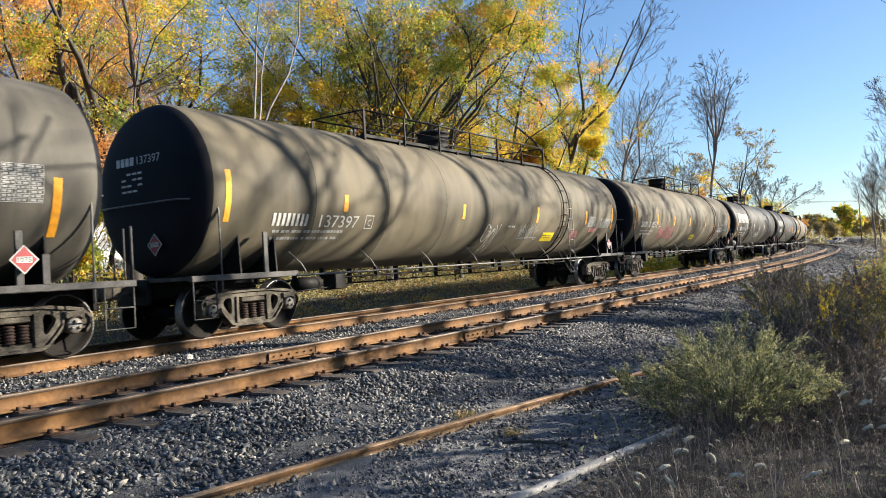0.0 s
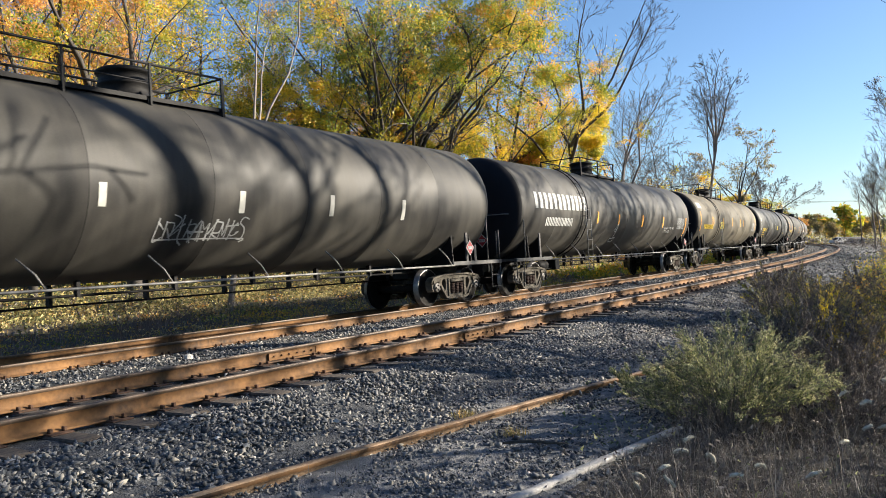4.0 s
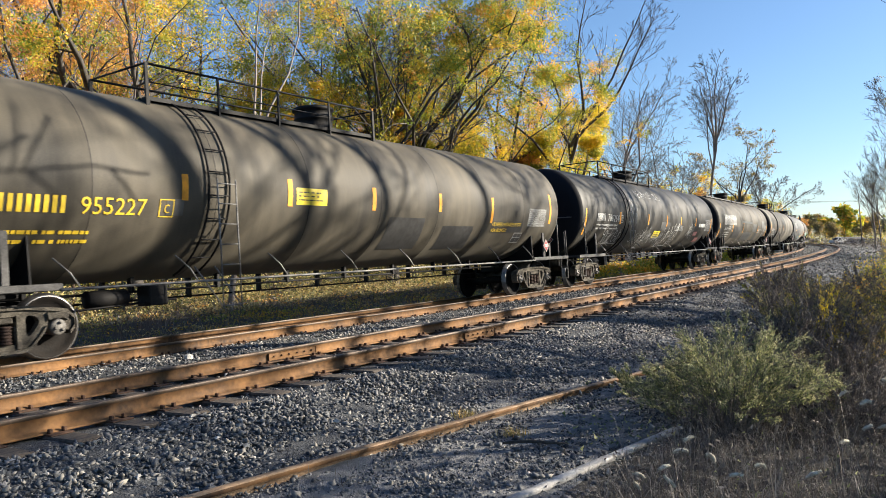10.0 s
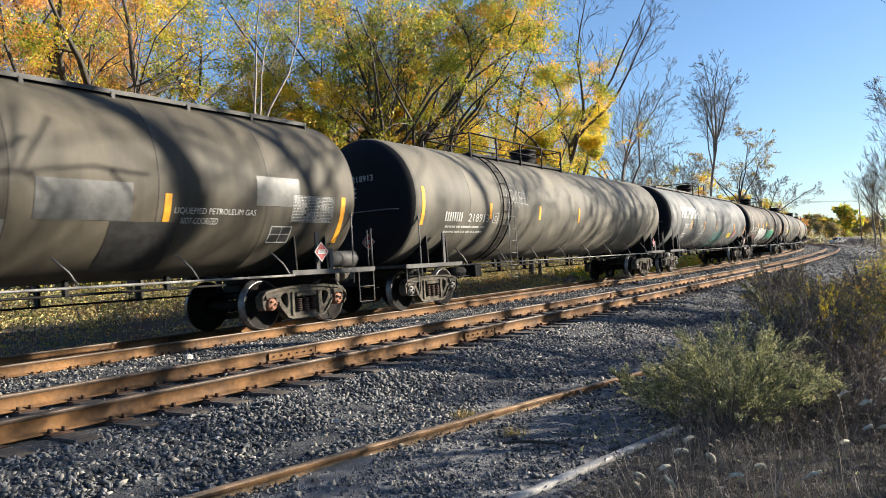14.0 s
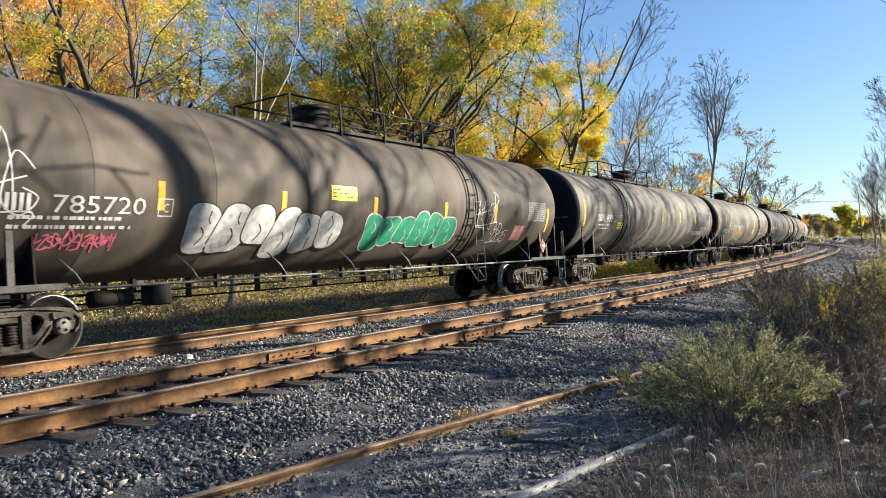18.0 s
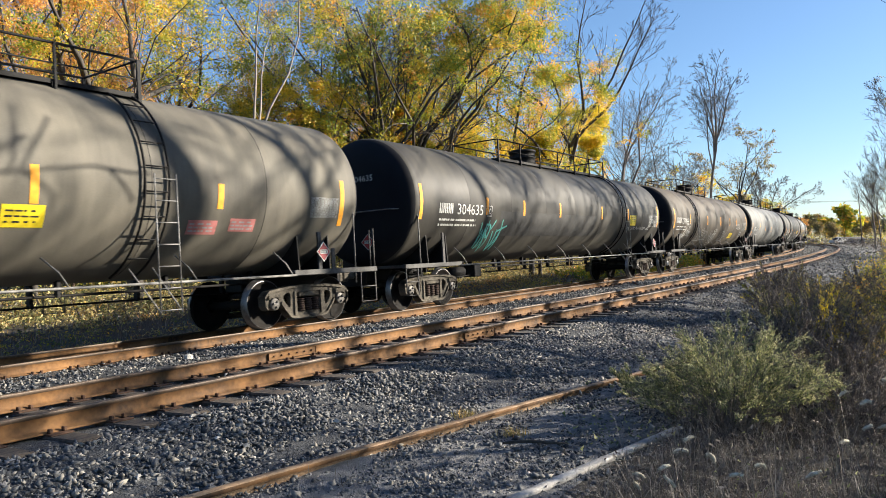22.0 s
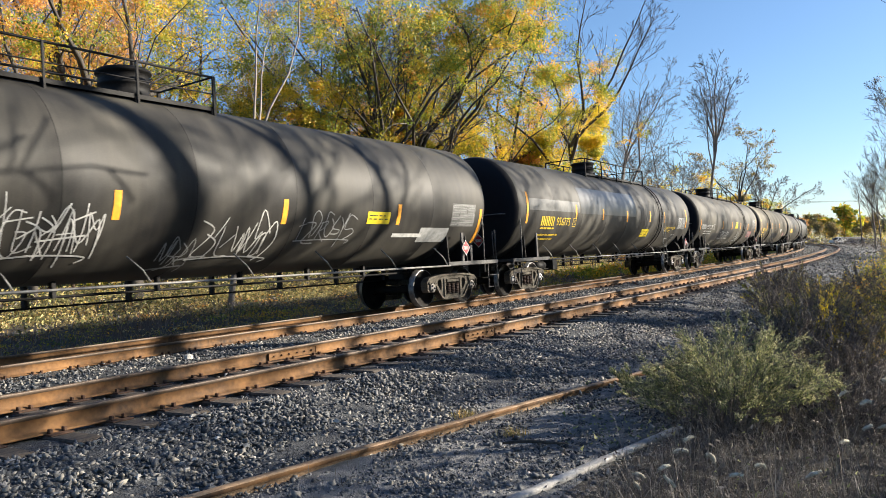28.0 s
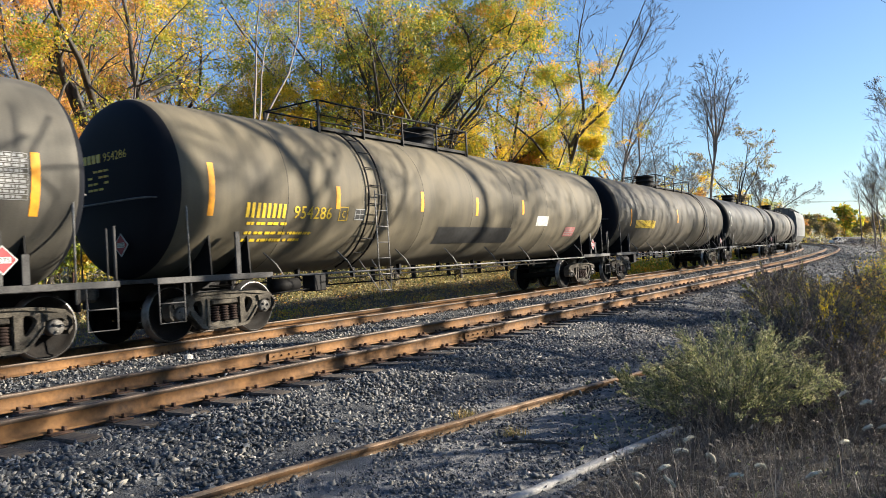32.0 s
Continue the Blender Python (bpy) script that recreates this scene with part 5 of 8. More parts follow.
frame_m = Mesh()
half = [(1.06, 0.40), (1.12, 0.47), (1.13, 0.60), (1.02, 0.70), (0.80, 0.735), (0.45, 0.775), (0.0, 0.785)]
foot = [(0.0, 0.155), (0.40, 0.155), (0.50, 0.185), (0.66, 0.36), (0.745, 0.44), (0.765, 0.57), (0.85, 0.595), (0.95, 0.595), (1.00, 0.56), (1.015, 0.41)]
edge = foot + half
edge = edge + [(-x, z) for x, z in reversed(edge) if x > 0]
window = rounded([(0.47, 0.315), (0.66, 0.545), (0.60, 0.635), (0.45, 0.655)])
middle = [(-0.31, 0.275), (0.31, 0.275), (0.31, 0.50), (0.345, 0.52), (0.345, 0.645), (-0.345, 0.645), (-0.345, 0.52), (-0.31, 0.50)]
openings = [window, [(-x, z) for x, z in reversed(window)], middle]
cast_plate(frame_m, edge, openings, -0.055, 0.055)
# raised flanges along the rims
for rim, k in ((half + [(-x, z) for x, z in reversed(half[:-1])], -0.05), ([(0.72, 0.44), (0.66, 0.36), (0.50, 0.185), (0.40, 0.155), (-0.40, 0.155), (-0.50, 0.185), (-0.66, 0.36), (-0.72, 0.44)], 0.05)):
    for (x0, z0), (x1, z1) in zip(rim, rim[1:]):
        frame_m.plate([(x0, z0), (x1, z1), (x1, z1 + k), (x0, z0 + k)], -0.095, 0.095)
for sg in (-1, 1):
    frame_m.plate([(sg * 0.375, 0.66), (sg * 0.325, 0.66), (sg * 0.325, 0.22), (sg * 0.385, 0.22)], -0.088, 0.088)
    frame_m.plate([(sg * 1.05, 0.66), (sg * 0.74, 0.66), (sg * 0.76, 0.56), (sg * 0.84, 0.58), (sg * 0.97, 0.58), (sg * 1.03, 0.54)], -0.10, 0.10)
FRAME = frame_m.data("side_frame", CAST)
spring_m = Mesh()
prof = []
for i in range(6):
    z = 0.285 + i * 0.042
    prof += [(z, 0.060), (z + 0.010, 0.078), (z + 0.022, 0.078), (z + 0.032, 0.060)]
spring_m.spin(prof, "z", 12)
SPRINGS = spring_m.data("spring", SPRING)
bol_m = Mesh()
bol_m.box(-0.29, 0.29, -1.02, 1.02, 0.545, 0.66, 0, 0.02)
bol_m.box(-0.22, 0.22, -0.55, 0.55, 0.66, 0.74, 0, 0.02)
bol_m.box(-0.27, 0.27, -1.10, -0.98, 0.56, 0.635, 0, 0.012)
bol_m.box(-0.27, 0.27, 0.98, 1.10, 0.56, 0.635, 0, 0.012)
BOLSTER = bol_m.data("bolster", CAST)
wheel_m = Mesh()
for sg in (-1, 1):
    c = sg * 0.757
    prof = [(c + sg * 0.070, 0.395), (c + sg * 0.070, 0.430), (c + sg * 0.066, 0.452), (c - sg * 0.035, 0.458), (c - sg * 0.045, 0.484), (c - sg * 0.062, 0.480), (c - sg * 0.068, 0.395),
            (c - sg * 0.005, 0.370), (c - sg * 0.020, 0.19), (c - sg * 0.060, 0.14), (c - sg * 0.085, 0.12), (c + sg * 0.085, 0.12), (c + sg * 0.055, 0.15), (c + sg * 0.010, 0.20), (c + sg * 0.030, 0.370)]
    k0 = len(wheel_m.f)
    wheel_m.spin(prof, "y", 32, closed=True)
    for j in range(len(prof)):
        for q in range(32):
            wheel_m.m[k0 + j * 32 + q] = 1 if j in (1, 2, 3) else 0
wheel_m.spin([(-1.0, 0.085), (1.0, 0.085)], "y", 14)
for sg in (-1, 1):
    wheel_m.spin([(sg * 0.93, 0.115), (sg * 1.085, 0.115), (sg * 1.10, 0.10), (sg * 1.10, 0.0001)], "y", 16, mat=2)
    for k in range(3):
        q = 2 * math.pi * k / 3
        wheel_m.spin([(sg * 1.10, 0.022), (sg * 1.128, 0.022), (sg * 1.128, 0.0001)], "y", 6, (0.06 * math.sin(q), 0, 0.06 * math.cos(q)), mat=2)
WHEELSET = {k: wheel_m.data("wheelset", [WHEEL, TREAD, m]) for k, m in CAPS.items()}
beam_m = Mesh()
for sx in (-0.42, 0.42):
    beam_m.box(sx - 0.04, sx + 0.04, -0.85, 0.85, 0.36, 0.44, 0, 0.01)
    for sy in (-0.757, 0.757):
        beam_m.box(sx * 1.0 - 0.05, sx * 1.0 + 0.05, sy - 0.05, sy + 0.05, 0.32, 0.56, 0, 0.01)
BEAM = beam_m.data("brake_beam", BLACK)
WHEELSETS = []


def truck(car, x, cap):
    t = put("truck", BOLSTER, car, pose(x, 0, 0), "dusty cast-steel truck with two axles")
    for y in (-1.0, 1.0):
        put("side_frame", FRAME, t, pose(0, y, 0, 0, 0, 0 if y < 0 else 180))
        for sx in (-0.19, 0.0, 0.19):
            put("spring", SPRINGS, t, pose(sx, y * 1.05, 0), "rust-brown coil spring")
    put("brake_beam", BEAM, t)
    for ax in (-0.89, 0.89):
        w = put("wheelset", WHEELSET[cap], t)
        w.matrix_parent_inverse = Matrix.Translation((ax, 0, 0.457))
        WHEELSETS.append(w)
    return t


# marks that lie on the shell: along x, and at an angle down from the top on the camera's side
def shell_point(x, z, lift=0.006):
    """On the near side of the shell at a height z over the rails."""
    c = max(-1.0, min(1.0, (z - ZC) / R))
    y = -math.sqrt(1 - c * c)
    return (x, y * (R + lift), ZC + c * (R + lift))


def patch(me, x0, x1, z0, z1, lift=0.006, mat=0, n=8):
    """A rectangle laid on the shell between two heights."""
    a0, a1 = math.asin((z0 - ZC) / R), math.asin((z1 - ZC) / R)
    v, f = [], []
    for i in range(n + 1):
        a = a0 + (a1 - a0) * i / n
        for x in (x0, x1):
            v.append((x, -(R + lift) * math.cos(a), ZC + (R + lift) * math.sin(a)))
    for i in range(n):
        f.append((2 * i, 2 * i + 1, 2 * i + 3, 2 * i + 2))
    me.add(v, f, mat, True)


FONT_CACHE = {}


def letters(text):
    """Flat triangles of a text, one unit high, left end at 0."""
    if text not in FONT_CACHE:
        cu = bpy.data.curves.new("writing", "FONT")
        cu.body, cu.size, cu.resolution_u = text, 1.0, 2
        ob = new("writing", cu)
        bpy.context.view_layer.update()
        me = bpy.data.meshes.new_from_object(ob.evaluated_get(bpy.context.evaluated_depsgraph_get()))
        v = [tuple(p.co[:2]) for p in me.vertices]
        f = [tuple(p.vertices) for p in me.polygons]
        bpy.data.objects.remove(ob)
        bpy.data.curves.remove(cu)
        bpy.data.meshes.remove(me)
        xs, ys = [p[0] for p in v], [p[1] for p in v]
        h = max(ys) - min(ys)
        FONT_CACHE[text] = ([((x - min(xs)) / h, (y - min(ys)) / h) for x, y in v], f, (max(xs) - min(xs)) / h)
    return FONT_CACHE[text]


def write(me, text, x0, x1, z0, h, lift=0.010):
    """Text on the shell between x0 and x1, its foot at height z0, h tall."""
    v, f, w = letters(text)
    a0 = math.asin((z0 - ZC) / R)
    k = (x1 - x0) / w
    out = []
    for x, y in v:
        a = a0 + y * h / R
        out.append((x0 + x * k, -(R + lift) * math.cos(a), ZC + (R + lift) * math.sin(a)))
    me.add(out, f)


def bars(me, x0, x1, z0, h, count, gap=0.22, lift=0.009):
    """Plain pairs of upright bars in place of letters."""
    w = (x1 - x0) / count
    for i in range(count):
        a, b = x0 + i * w, x0 + (i + 1 - gap) * w
        t = (b - a) * 0.36
        patch(me, a, a + t, z0, z0 + h, lift, 0, 3)
        patch(me, b - t, b, z0, z0 + h, lift, 0, 3)


def small_print(me, x0, x1, z0, rows, pitch=0.12, h=0.048, seed=1):
    r = random.Random(seed)
    for i in range(rows):
        x = x0
        end = x1 - (x1 - x0) * r.uniform(0, 0.25)
        while x < end:
            w = r.uniform(0.03, 0.12)
            patch(me, x, min(x + w, end), z0 - i * pitch, z0 - i * pitch + h, 0.009, 0, 1)
            x += w + r.choice((0.02, 0.02, 0.06))


def ribbon(me, pts, width, lift=0.008, mat=0):
    """A sprayed stroke through (x, z) points on the shell."""
    fine = [pts[0]]
    for a, b in zip(pts, pts[1:]):
        k = max(1, int(math.hypot(b[0] - a[0], b[1] - a[1]) / 0.07))
        fine += [(a[0] + (b[0] - a[0]) * i / k, a[1] + (b[1] - a[1]) * i / k) for i in range(1, k + 1)]
    pts = fine
    n = len(pts) - 1
    v, f = [], []
    for i, (u, q) in enumerate(pts):
        a, b = pts[max(i - 1, 0)], pts[min(i + 1, n)]
        dx, dz = b[0] - a[0], b[1] - a[1]
        k = math.hypot(dx, dz) or 1
        for sg in (-1, 1):
            v.append(shell_point(u - dz / k * sg * width / 2, q + dx / k * sg * width / 2, lift))
    for i in range(n):
        f.append((2 * i, 2 * i + 1, 2 * i + 3, 2 * i + 2))
    me.add(v, f, mat)


def smooth_line(pts, n=5):
    """A rounded path through corner points."""
    out = []
    for i in range(len(pts) - 1):
        p0, p1, p2, p3 = pts[max(i - 1, 0)], pts[i], pts[i + 1], pts[min(i + 2, len(pts) - 1)]
        for k in range(n):
            t = k / n
            out.append(tuple(0.5 * (2 * p1[j] + (p2[j] - p0[j]) * t + (2 * p0[j] - 5 * p1[j] + 4 * p2[j] - p3[j]) * t * t + (3 * p1[j] - p0[j] - 3 * p2[j] + p3[j]) * t ** 3) for j in (0, 1)))
    return out + [pts[-1]]


# abstract hand strokes in a unit box: hooks, zigzags, bends and crossings
STROKES = (
    [[(0.9, 0.9), (0.3, 1.0), (0.1, 0.6), (0.8, 0.45), (0.9, 0.1), (0.1, 0.0)]],
    [[(0.1, 0.0), (0.2, 1.0)], [(0.2, 0.9), (0.9, 0.8), (0.7, 0.45), (0.15, 0.5), (1.0, -0.1)]],
    [[(0.0, 0.8), (0.4, 0.1), (0.5, 0.7), (0.7, 0.1), (1.0, 1.0)]],
    [[(0.5, 1.1), (0.4, -0.1)], [(-0.1, 0.75), (1.0, 0.9)]],
    [[(0.8, 0.8), (0.2, 0.9), (0.0, 0.3), (0.5, 0.0), (0.9, 0.4), (0.5, 0.45)]],
    [[(0.0, 0.0), (0.5, 1.1), (0.9, 0.0)], [(-0.2, 0.35), (1.1, 0.5)]],
    [[(0.1, 1.0), (0.1, 0.1), (0.9, 0.0)], [(0.1, 0.55), (0.7, 0.6)]],
    [[(0.0, 1.0), (0.9, 0.95), (0.1, 0.05), (1.1, 0.1)]],
    [[(0.1, 0.1), (0.1, 0.9), (0.5, 0.4), (0.9, 1.0), (0.95, 0.0)]],
    [[(0.2, 0.0), (0.0, 0.7), (0.5, 1.0), (0.9, 0.6), (0.6, 0.0), (0.2, 0.05)]],
    [[(0.0, 0.9), (0.4, 0.45), (0.3, -0.2)], [(0.9, 1.0), (0.4, 0.45)]],
)


def scrawl(me, x0, x1, z0, z1, seed, width=0.018):
    """A spray-can tag: quick hand strokes that run into one another, and a stroke under them."""
    r = random.Random(seed)
    h = z1 - z0
    count = max(4, min(16, round((x1 - x0) / (0.36 * h))))
    w = (x1 - x0) / count
    slant, last = r.uniform(0.0, 0.3), -1
    for k in range(count):
        i = r.choice([j for j in range(len(STROKES)) if j != last])
        last = i
        grow_, drop, wide = r.uniform(0.65, 1.0), r.uniform(-0.06, 0.14) * h, w * r.uniform(1.15, 1.75)
        for line in STROKES[i]:
            pts = [(x0 + k * w + (a + slant * b) * wide + r.gauss(0, 0.13) * w, z0 + drop + b * h * grow_ + r.gauss(0, 0.10) * h) for a, b in line]
            ribbon(me, smooth_line(pts), width * r.uniform(0.75, 1.15))
    if r.random() < 0.6:
        ribbon(me, smooth_line([(x0, z0 - 0.02 * h), (x0 + 0.5 * (x1 - x0), z0 + 0.03 * h), (x1 + 0.3 * w, z0 + r.uniform(-0.1, 0.1) * h), (x1, z0 - 0.12 * h)]), width)


def blob(me, cx, cz, a, b, ph, am, lift, mat, lean=0.0):
    n, rings = 28, 4
    v, f = [shell_point(cx, cz, lift)], []
    for j in range(1, rings + 1):
        for i in range(n):
            q = 2 * math.pi * i / n
            c, s = math.cos(q), math.sin(q)
            m = (1 + am[0] * math.sin(2 * q + ph) + am[1] * math.sin(3 * q + 2 * ph)) * j / rings / (abs(c) ** 3.2 + abs(s) ** 3.2) ** (1 / 3.2)
            v.append(shell_point(cx + a * m * c + lean * b * m * s, cz + b * m * s, lift))
    for i in range(n):
        f.append((0, 1 + i, 1 + (i + 1) % n))
        for j in range(rings - 1):
            o = 1 + j * n
            f.append((o + i, o + n + i, o + n + (i + 1) % n, o + (i + 1) % n))
    me.add(v, f, mat)


def bubble(me, x0, x1, z0, z1, seed, count=4):
    """Fat rounded sprayed shapes that overlap, each with its outline (1) round its fill (0) and an inner stroke."""
    r = random.Random(seed)
    w, h = (x1 - x0) / count, z1 - z0
    edge = 0.026 if count > 3 else 0.05
    for k in range(count):
        cx, cz = x0 + (k + 0.5) * w, (z0 + z1) / 2 + r.uniform(-0.09, 0.09) * h
        a, b, ph, am, lean = 0.62 * w, 0.46 * h * r.uniform(0.85, 1.1), r.uniform(0, 6), (r.uniform(0.03, 0.12), r.uniform(0.02, 0.09)), r.uniform(-0.12, 0.25)
        lift = 0.006 + 0.003 * k
        blob(me, cx, cz, a, b, ph, am, lift, 1, lean)
        blob(me, cx, cz, a - edge, b - edge, ph, am, lift + 0.0015, 0, lean)
        top_ = r.choice((1, -1))
        ribbon(me, smooth_line([(cx - 0.1 * w + lean * 0.3 * h, cz + top_ * 0.30 * h), (cx + 0.08 * w, cz + top_ * 0.12 * h), (cx - 0.06 * w, cz - top_ * 0.02 * h)]), edge, lift + 0.003, 1)
        if r.random() < 0.7:
            ribbon(me, smooth_line([(cx + 0.2 * w, cz - top_ * 0.32 * h), (cx + 0.14 * w, cz - top_ * 0.18 * h), (cx + 0.22 * w, cz - top_ * 0.08 * h)]), edge, lift + 0.003, 1)


LINES = {"D": [[(0, 0), (0, 1), (0.7, 0.6), (0.7, 0.3), (0, 0)]], "E": [[(0.7, 1), (0, 1), (0, 0), (0.7, 0)], [(0, 0.5), (0.6, 0.5)]], "A": [[(0, 0), (0.4, 1), (0.8, 0), (0, 0)]],
         "T": [[(0.4, 1), (0.4, -0.05)], [(0.1, 0.55), (0.75, 0.55)]], "H": [[(0, 0), (0, 1)], [(0.7, 0), (0.7, 1)], [(0, 0.5), (0.7, 0.5)]],
         "O": [[(0.4 + 0.4 * math.cos(q * math.pi / 6), 0.5 + 0.45 * math.sin(q * math.pi / 6)) for q in range(13)]], "F": [[(0.7, 1), (0, 1), (0, 0)], [(0, 0.5), (0.6, 0.5)]], "L": [[(0, 1), (0, 0), (0.7, 0)]], " ": []}


def paint_stick(me, text, x0, x1, z0, h, width=0.021):
    """Hand-drawn thin capitals between x0 and x1."""
    w = (x1 - x0) / len(text)
    r = random.Random(7)
    for i, ch in enumerate(text):
        dz = r.uniform(-0.1, 0.1) * h
        for line in LINES[ch]:
            ribbon(me, [(x0 + (i + 0.95 * a) * w, z0 + dz + b * h) for a, b in line], width, 0.008)


def mark(name, car, mat, label, draw):
    me = Mesh()
    draw(me)
    return put(name, me.quick(name, mat), car, None, label)


def diamond(car, x, y, z, facing):
    """A red placard with its number; facing: 'side' or 'end'."""
    me = Mesh()
    h = 0.19
    me.plate([(-h, 0), (0, -h), (h, 0), (0, h)], -0.004, 0.004)
    m = pose(x, y, z) if facing == "side" else pose(x, y, z, 0, 0, -90)
    p = put("placard", me.quick("placard", WHITE), car, m, "red diamond hazard placard with a white number band")
    inner = Mesh()
    g = h * 0.88
    inner.plate([(-g, 0), (-g * 0.62, -g * 0.38), (g * 0.62, -g * 0.38), (g, 0), (g * 0.62, g * 0.38), (-g * 0.62, g * 0.38)], -0.0065, -0.0045)
    inner.plate([(-g * 0.62, -g * 0.38), (0, -g), (g * 0.62, -g * 0.38)], -0.0075, -0.0068)
    inner.plate([(-g * 0.62, g * 0.38), (0, g), (g * 0.62, g * 0.38)], -0.0075, -0.0068)
    put("red_field", inner.quick("red_field", RED), p)
    band = Mesh()
    band.plate([(-g * 0.60, -g * 0.24), (g * 0.60, -g * 0.24), (g * 0.60, g * 0.24), (-g * 0.60, g * 0.24)], -0.0095, -0.0080)
    put("number_band", band.quick("number_band", WHITE), p)
    num = Mesh()
    v, f, w = letters("1075")
    k = 0.17 / w
    num.add([((a - w / 2) * k, -0.0115, (b - 0.5) * 0.06) for a, b in v], f)
    put("placard_number", num.quick("placard_number", BPATCH), p)["kind"] = "stuff"


DISH = 0.40


def head_x(y, z, L, lift=0.008):
    """How far forward the dished end stands at y and a height z."""
    q = min(1.0, math.hypot(y, z - ZC) / R)
    return -L - DISH * math.sqrt(max(0.0, 1 - q ** 6.67)) - lift


def tank_car(spec):
    """One tank car, its middle over the origin, x towards the train's tail, camera's side at -y."""
    B, L = spec["b"] / 2, spec["b"] / 2 + 0.95      # truck centres, half the cylinder's length
    car = new("tank_car")
    shell = SHELL[spec["paint"]]
    # shell with dished ends and raised seams
    me = Mesh()
    head = [(-L - DISH * math.sin(a), R * math.cos(a) ** 0.3) for a in [math.pi / 2 * i / 14 for i in range(14, -1, -1)]]
    head[0] = (-L - DISH, 0.0001)
    prof = list(head)
    for i in range(1, 8):
        x = -L + 2 * L * i / 8
        prof += [(x - 0.03, R), (x - 0.007, R + 0.004), (x + 0.007, R + 0.004), (x + 0.03, R)]
    prof += [(-a, r) for a, r in reversed(head)]
    me.spin(prof, "x", 64, (0, 0, ZC))
    # end faces take the colour with shade put in, seam bands the black
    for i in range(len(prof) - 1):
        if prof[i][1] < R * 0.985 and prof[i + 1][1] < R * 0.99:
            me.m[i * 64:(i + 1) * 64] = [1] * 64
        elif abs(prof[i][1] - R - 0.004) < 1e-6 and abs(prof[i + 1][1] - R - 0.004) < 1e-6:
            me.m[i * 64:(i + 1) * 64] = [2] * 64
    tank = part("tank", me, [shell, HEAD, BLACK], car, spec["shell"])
    # underframe at each end
    for sg in (-1, 1):
        me = Mesh()
        me.box(*sorted((sg * (B - 0.9), sg * (B + 1.62))), -0.24, 0.24, 0.70, 1.02, 0, 0.02)
        me.box(*sorted((sg * (B + 1.58), sg * (B + 1.66))), -0.42, 0.42, 0.62, 1.03, 0, 0.01)
        part("stub_sill", me, BLACK, car)
        me = Mesh()
        me.box(*sorted((sg * (B + 1.60), sg * (B + 1.96))), -0.075, 0.075, 0.80, 0.95, 0, 0.02)
        me.box(*sorted((sg * (B + 1.90), sg * (B + 2.12))), -0.13, 0.13, 0.74, 1.00, 0, 0.045)
        part("coupler", me, CAST, car)
        me = Mesh()
        for x in (B - 0.42, B + 0.42):
            yz = [(R * math.sin(math.radians(t)), ZC - R * math.cos(math.radians(t))) for t in range(-56, 57, 8)]
            v = [(sg * x - 0.015, y, z) for y, z in yz] + [(sg * x - 0.015, 1.30, 0.98), (sg * x - 0.015, -1.30, 0.98)]
            v += [(p[0] + 0.03, p[1], p[2]) for p in v]
            n = len(yz) + 2
            me.add(v, [tuple(range(n)), tuple(range(2 * n - 1, n - 1, -1))] + [(i, (i + 1) % n, (i + 1) % n + n, i + n) for i in range(n)])
        me.box(sg * B - 0.45, sg * B + 0.45, -1.32, 1.32, 0.94, 1.00, 0, 0.01)
        part("saddle", me, BLACK, car)
        # walkway across the end, sills, posts
        me = Mesh()
        me.box(*sorted((sg * (B + 0.62), sg * (B + 1.62))), -1.46, 1.46, 0.98, 1.045, 0, 0.008)
        me.box(*sorted((sg * (B - 0.75), sg * (B + 1.62))), -1.50, -1.40, 0.955, 1.055, 0, 0.01)
        me.box(*sorted((sg * (B - 0.75), sg * (B + 1.62))), 1.40, 1.50, 0.955, 1.055, 0, 0.01)
        part("end_platform", me, GREYMETAL, car, "grey steel end walkway")
        for sy in (-1, 1):
            me = Mesh()
            for px in (B - 0.02,):
                me.box(sg * px - 0.05, sg * px + 0.05, sy * 1.44 - 0.02, sy * 1.44 + 0.02, 1.05, 1.76, 0, 0.006)
            part("upright", me, GREYMETAL, car)
            if sg > 0:
                me = Mesh()
                me.tube([(sg * (B + 1.58), sy * 1.46, 1.0), (sg * (B + 1.58), sy * 1.46, 1.84)], 0.022, 6)
                me.tube([(sg * (B + 1.46), sy * 1.46, 1.0), (sg * (B + 1.46), sy * 1.46, 1.80)], 0.014, 6)
                part("corner_post", me, GREYMETAL, car)
            me = Mesh()
            me.tube([(sg * (B + 1.58), sy * 1.47, 1.0), (sg * (B + 1.58), sy * 1.47, 0.36), (sg * (B + 1.12), sy * 1.47, 0.36), (sg * (B + 1.12), sy * 1.47, 1.0)], 0.014, 6)
            me.tube([(sg * (B + 1.58), sy * 1.47, 0.66), (sg * (B + 1.12), sy * 1.47, 0.66)], 0.012, 6)
            part("sill_step", me, GREYMETAL, car)
            if sg > 0:
                diamond(car, sg * B, sy * 1.53, 1.38, "side")
            if sg > 0:
                me = Mesh()
                me.box(sg * (B + 0.3) - 0.05, sg * (B + 0.3) + 0.05, sy * 1.49 - 0.012, sy * 1.49 + 0.012, 1.05, 1.45, 0, 0.004)
                part("placard_bracket", me, GREYMETAL, car)
        # rail that bends round the end of the tank
        me = Mesh()
        half = [(B + 0.98, 1.46, 0.75), (B + 0.99, 1.46, 2.12), (B + 1.02, 1.42, 2.26), (B + 1.10, 1.34, 2.31), (B + 1.42, 1.05, 2.32), (B + 1.47, 0.8, 2.32)]
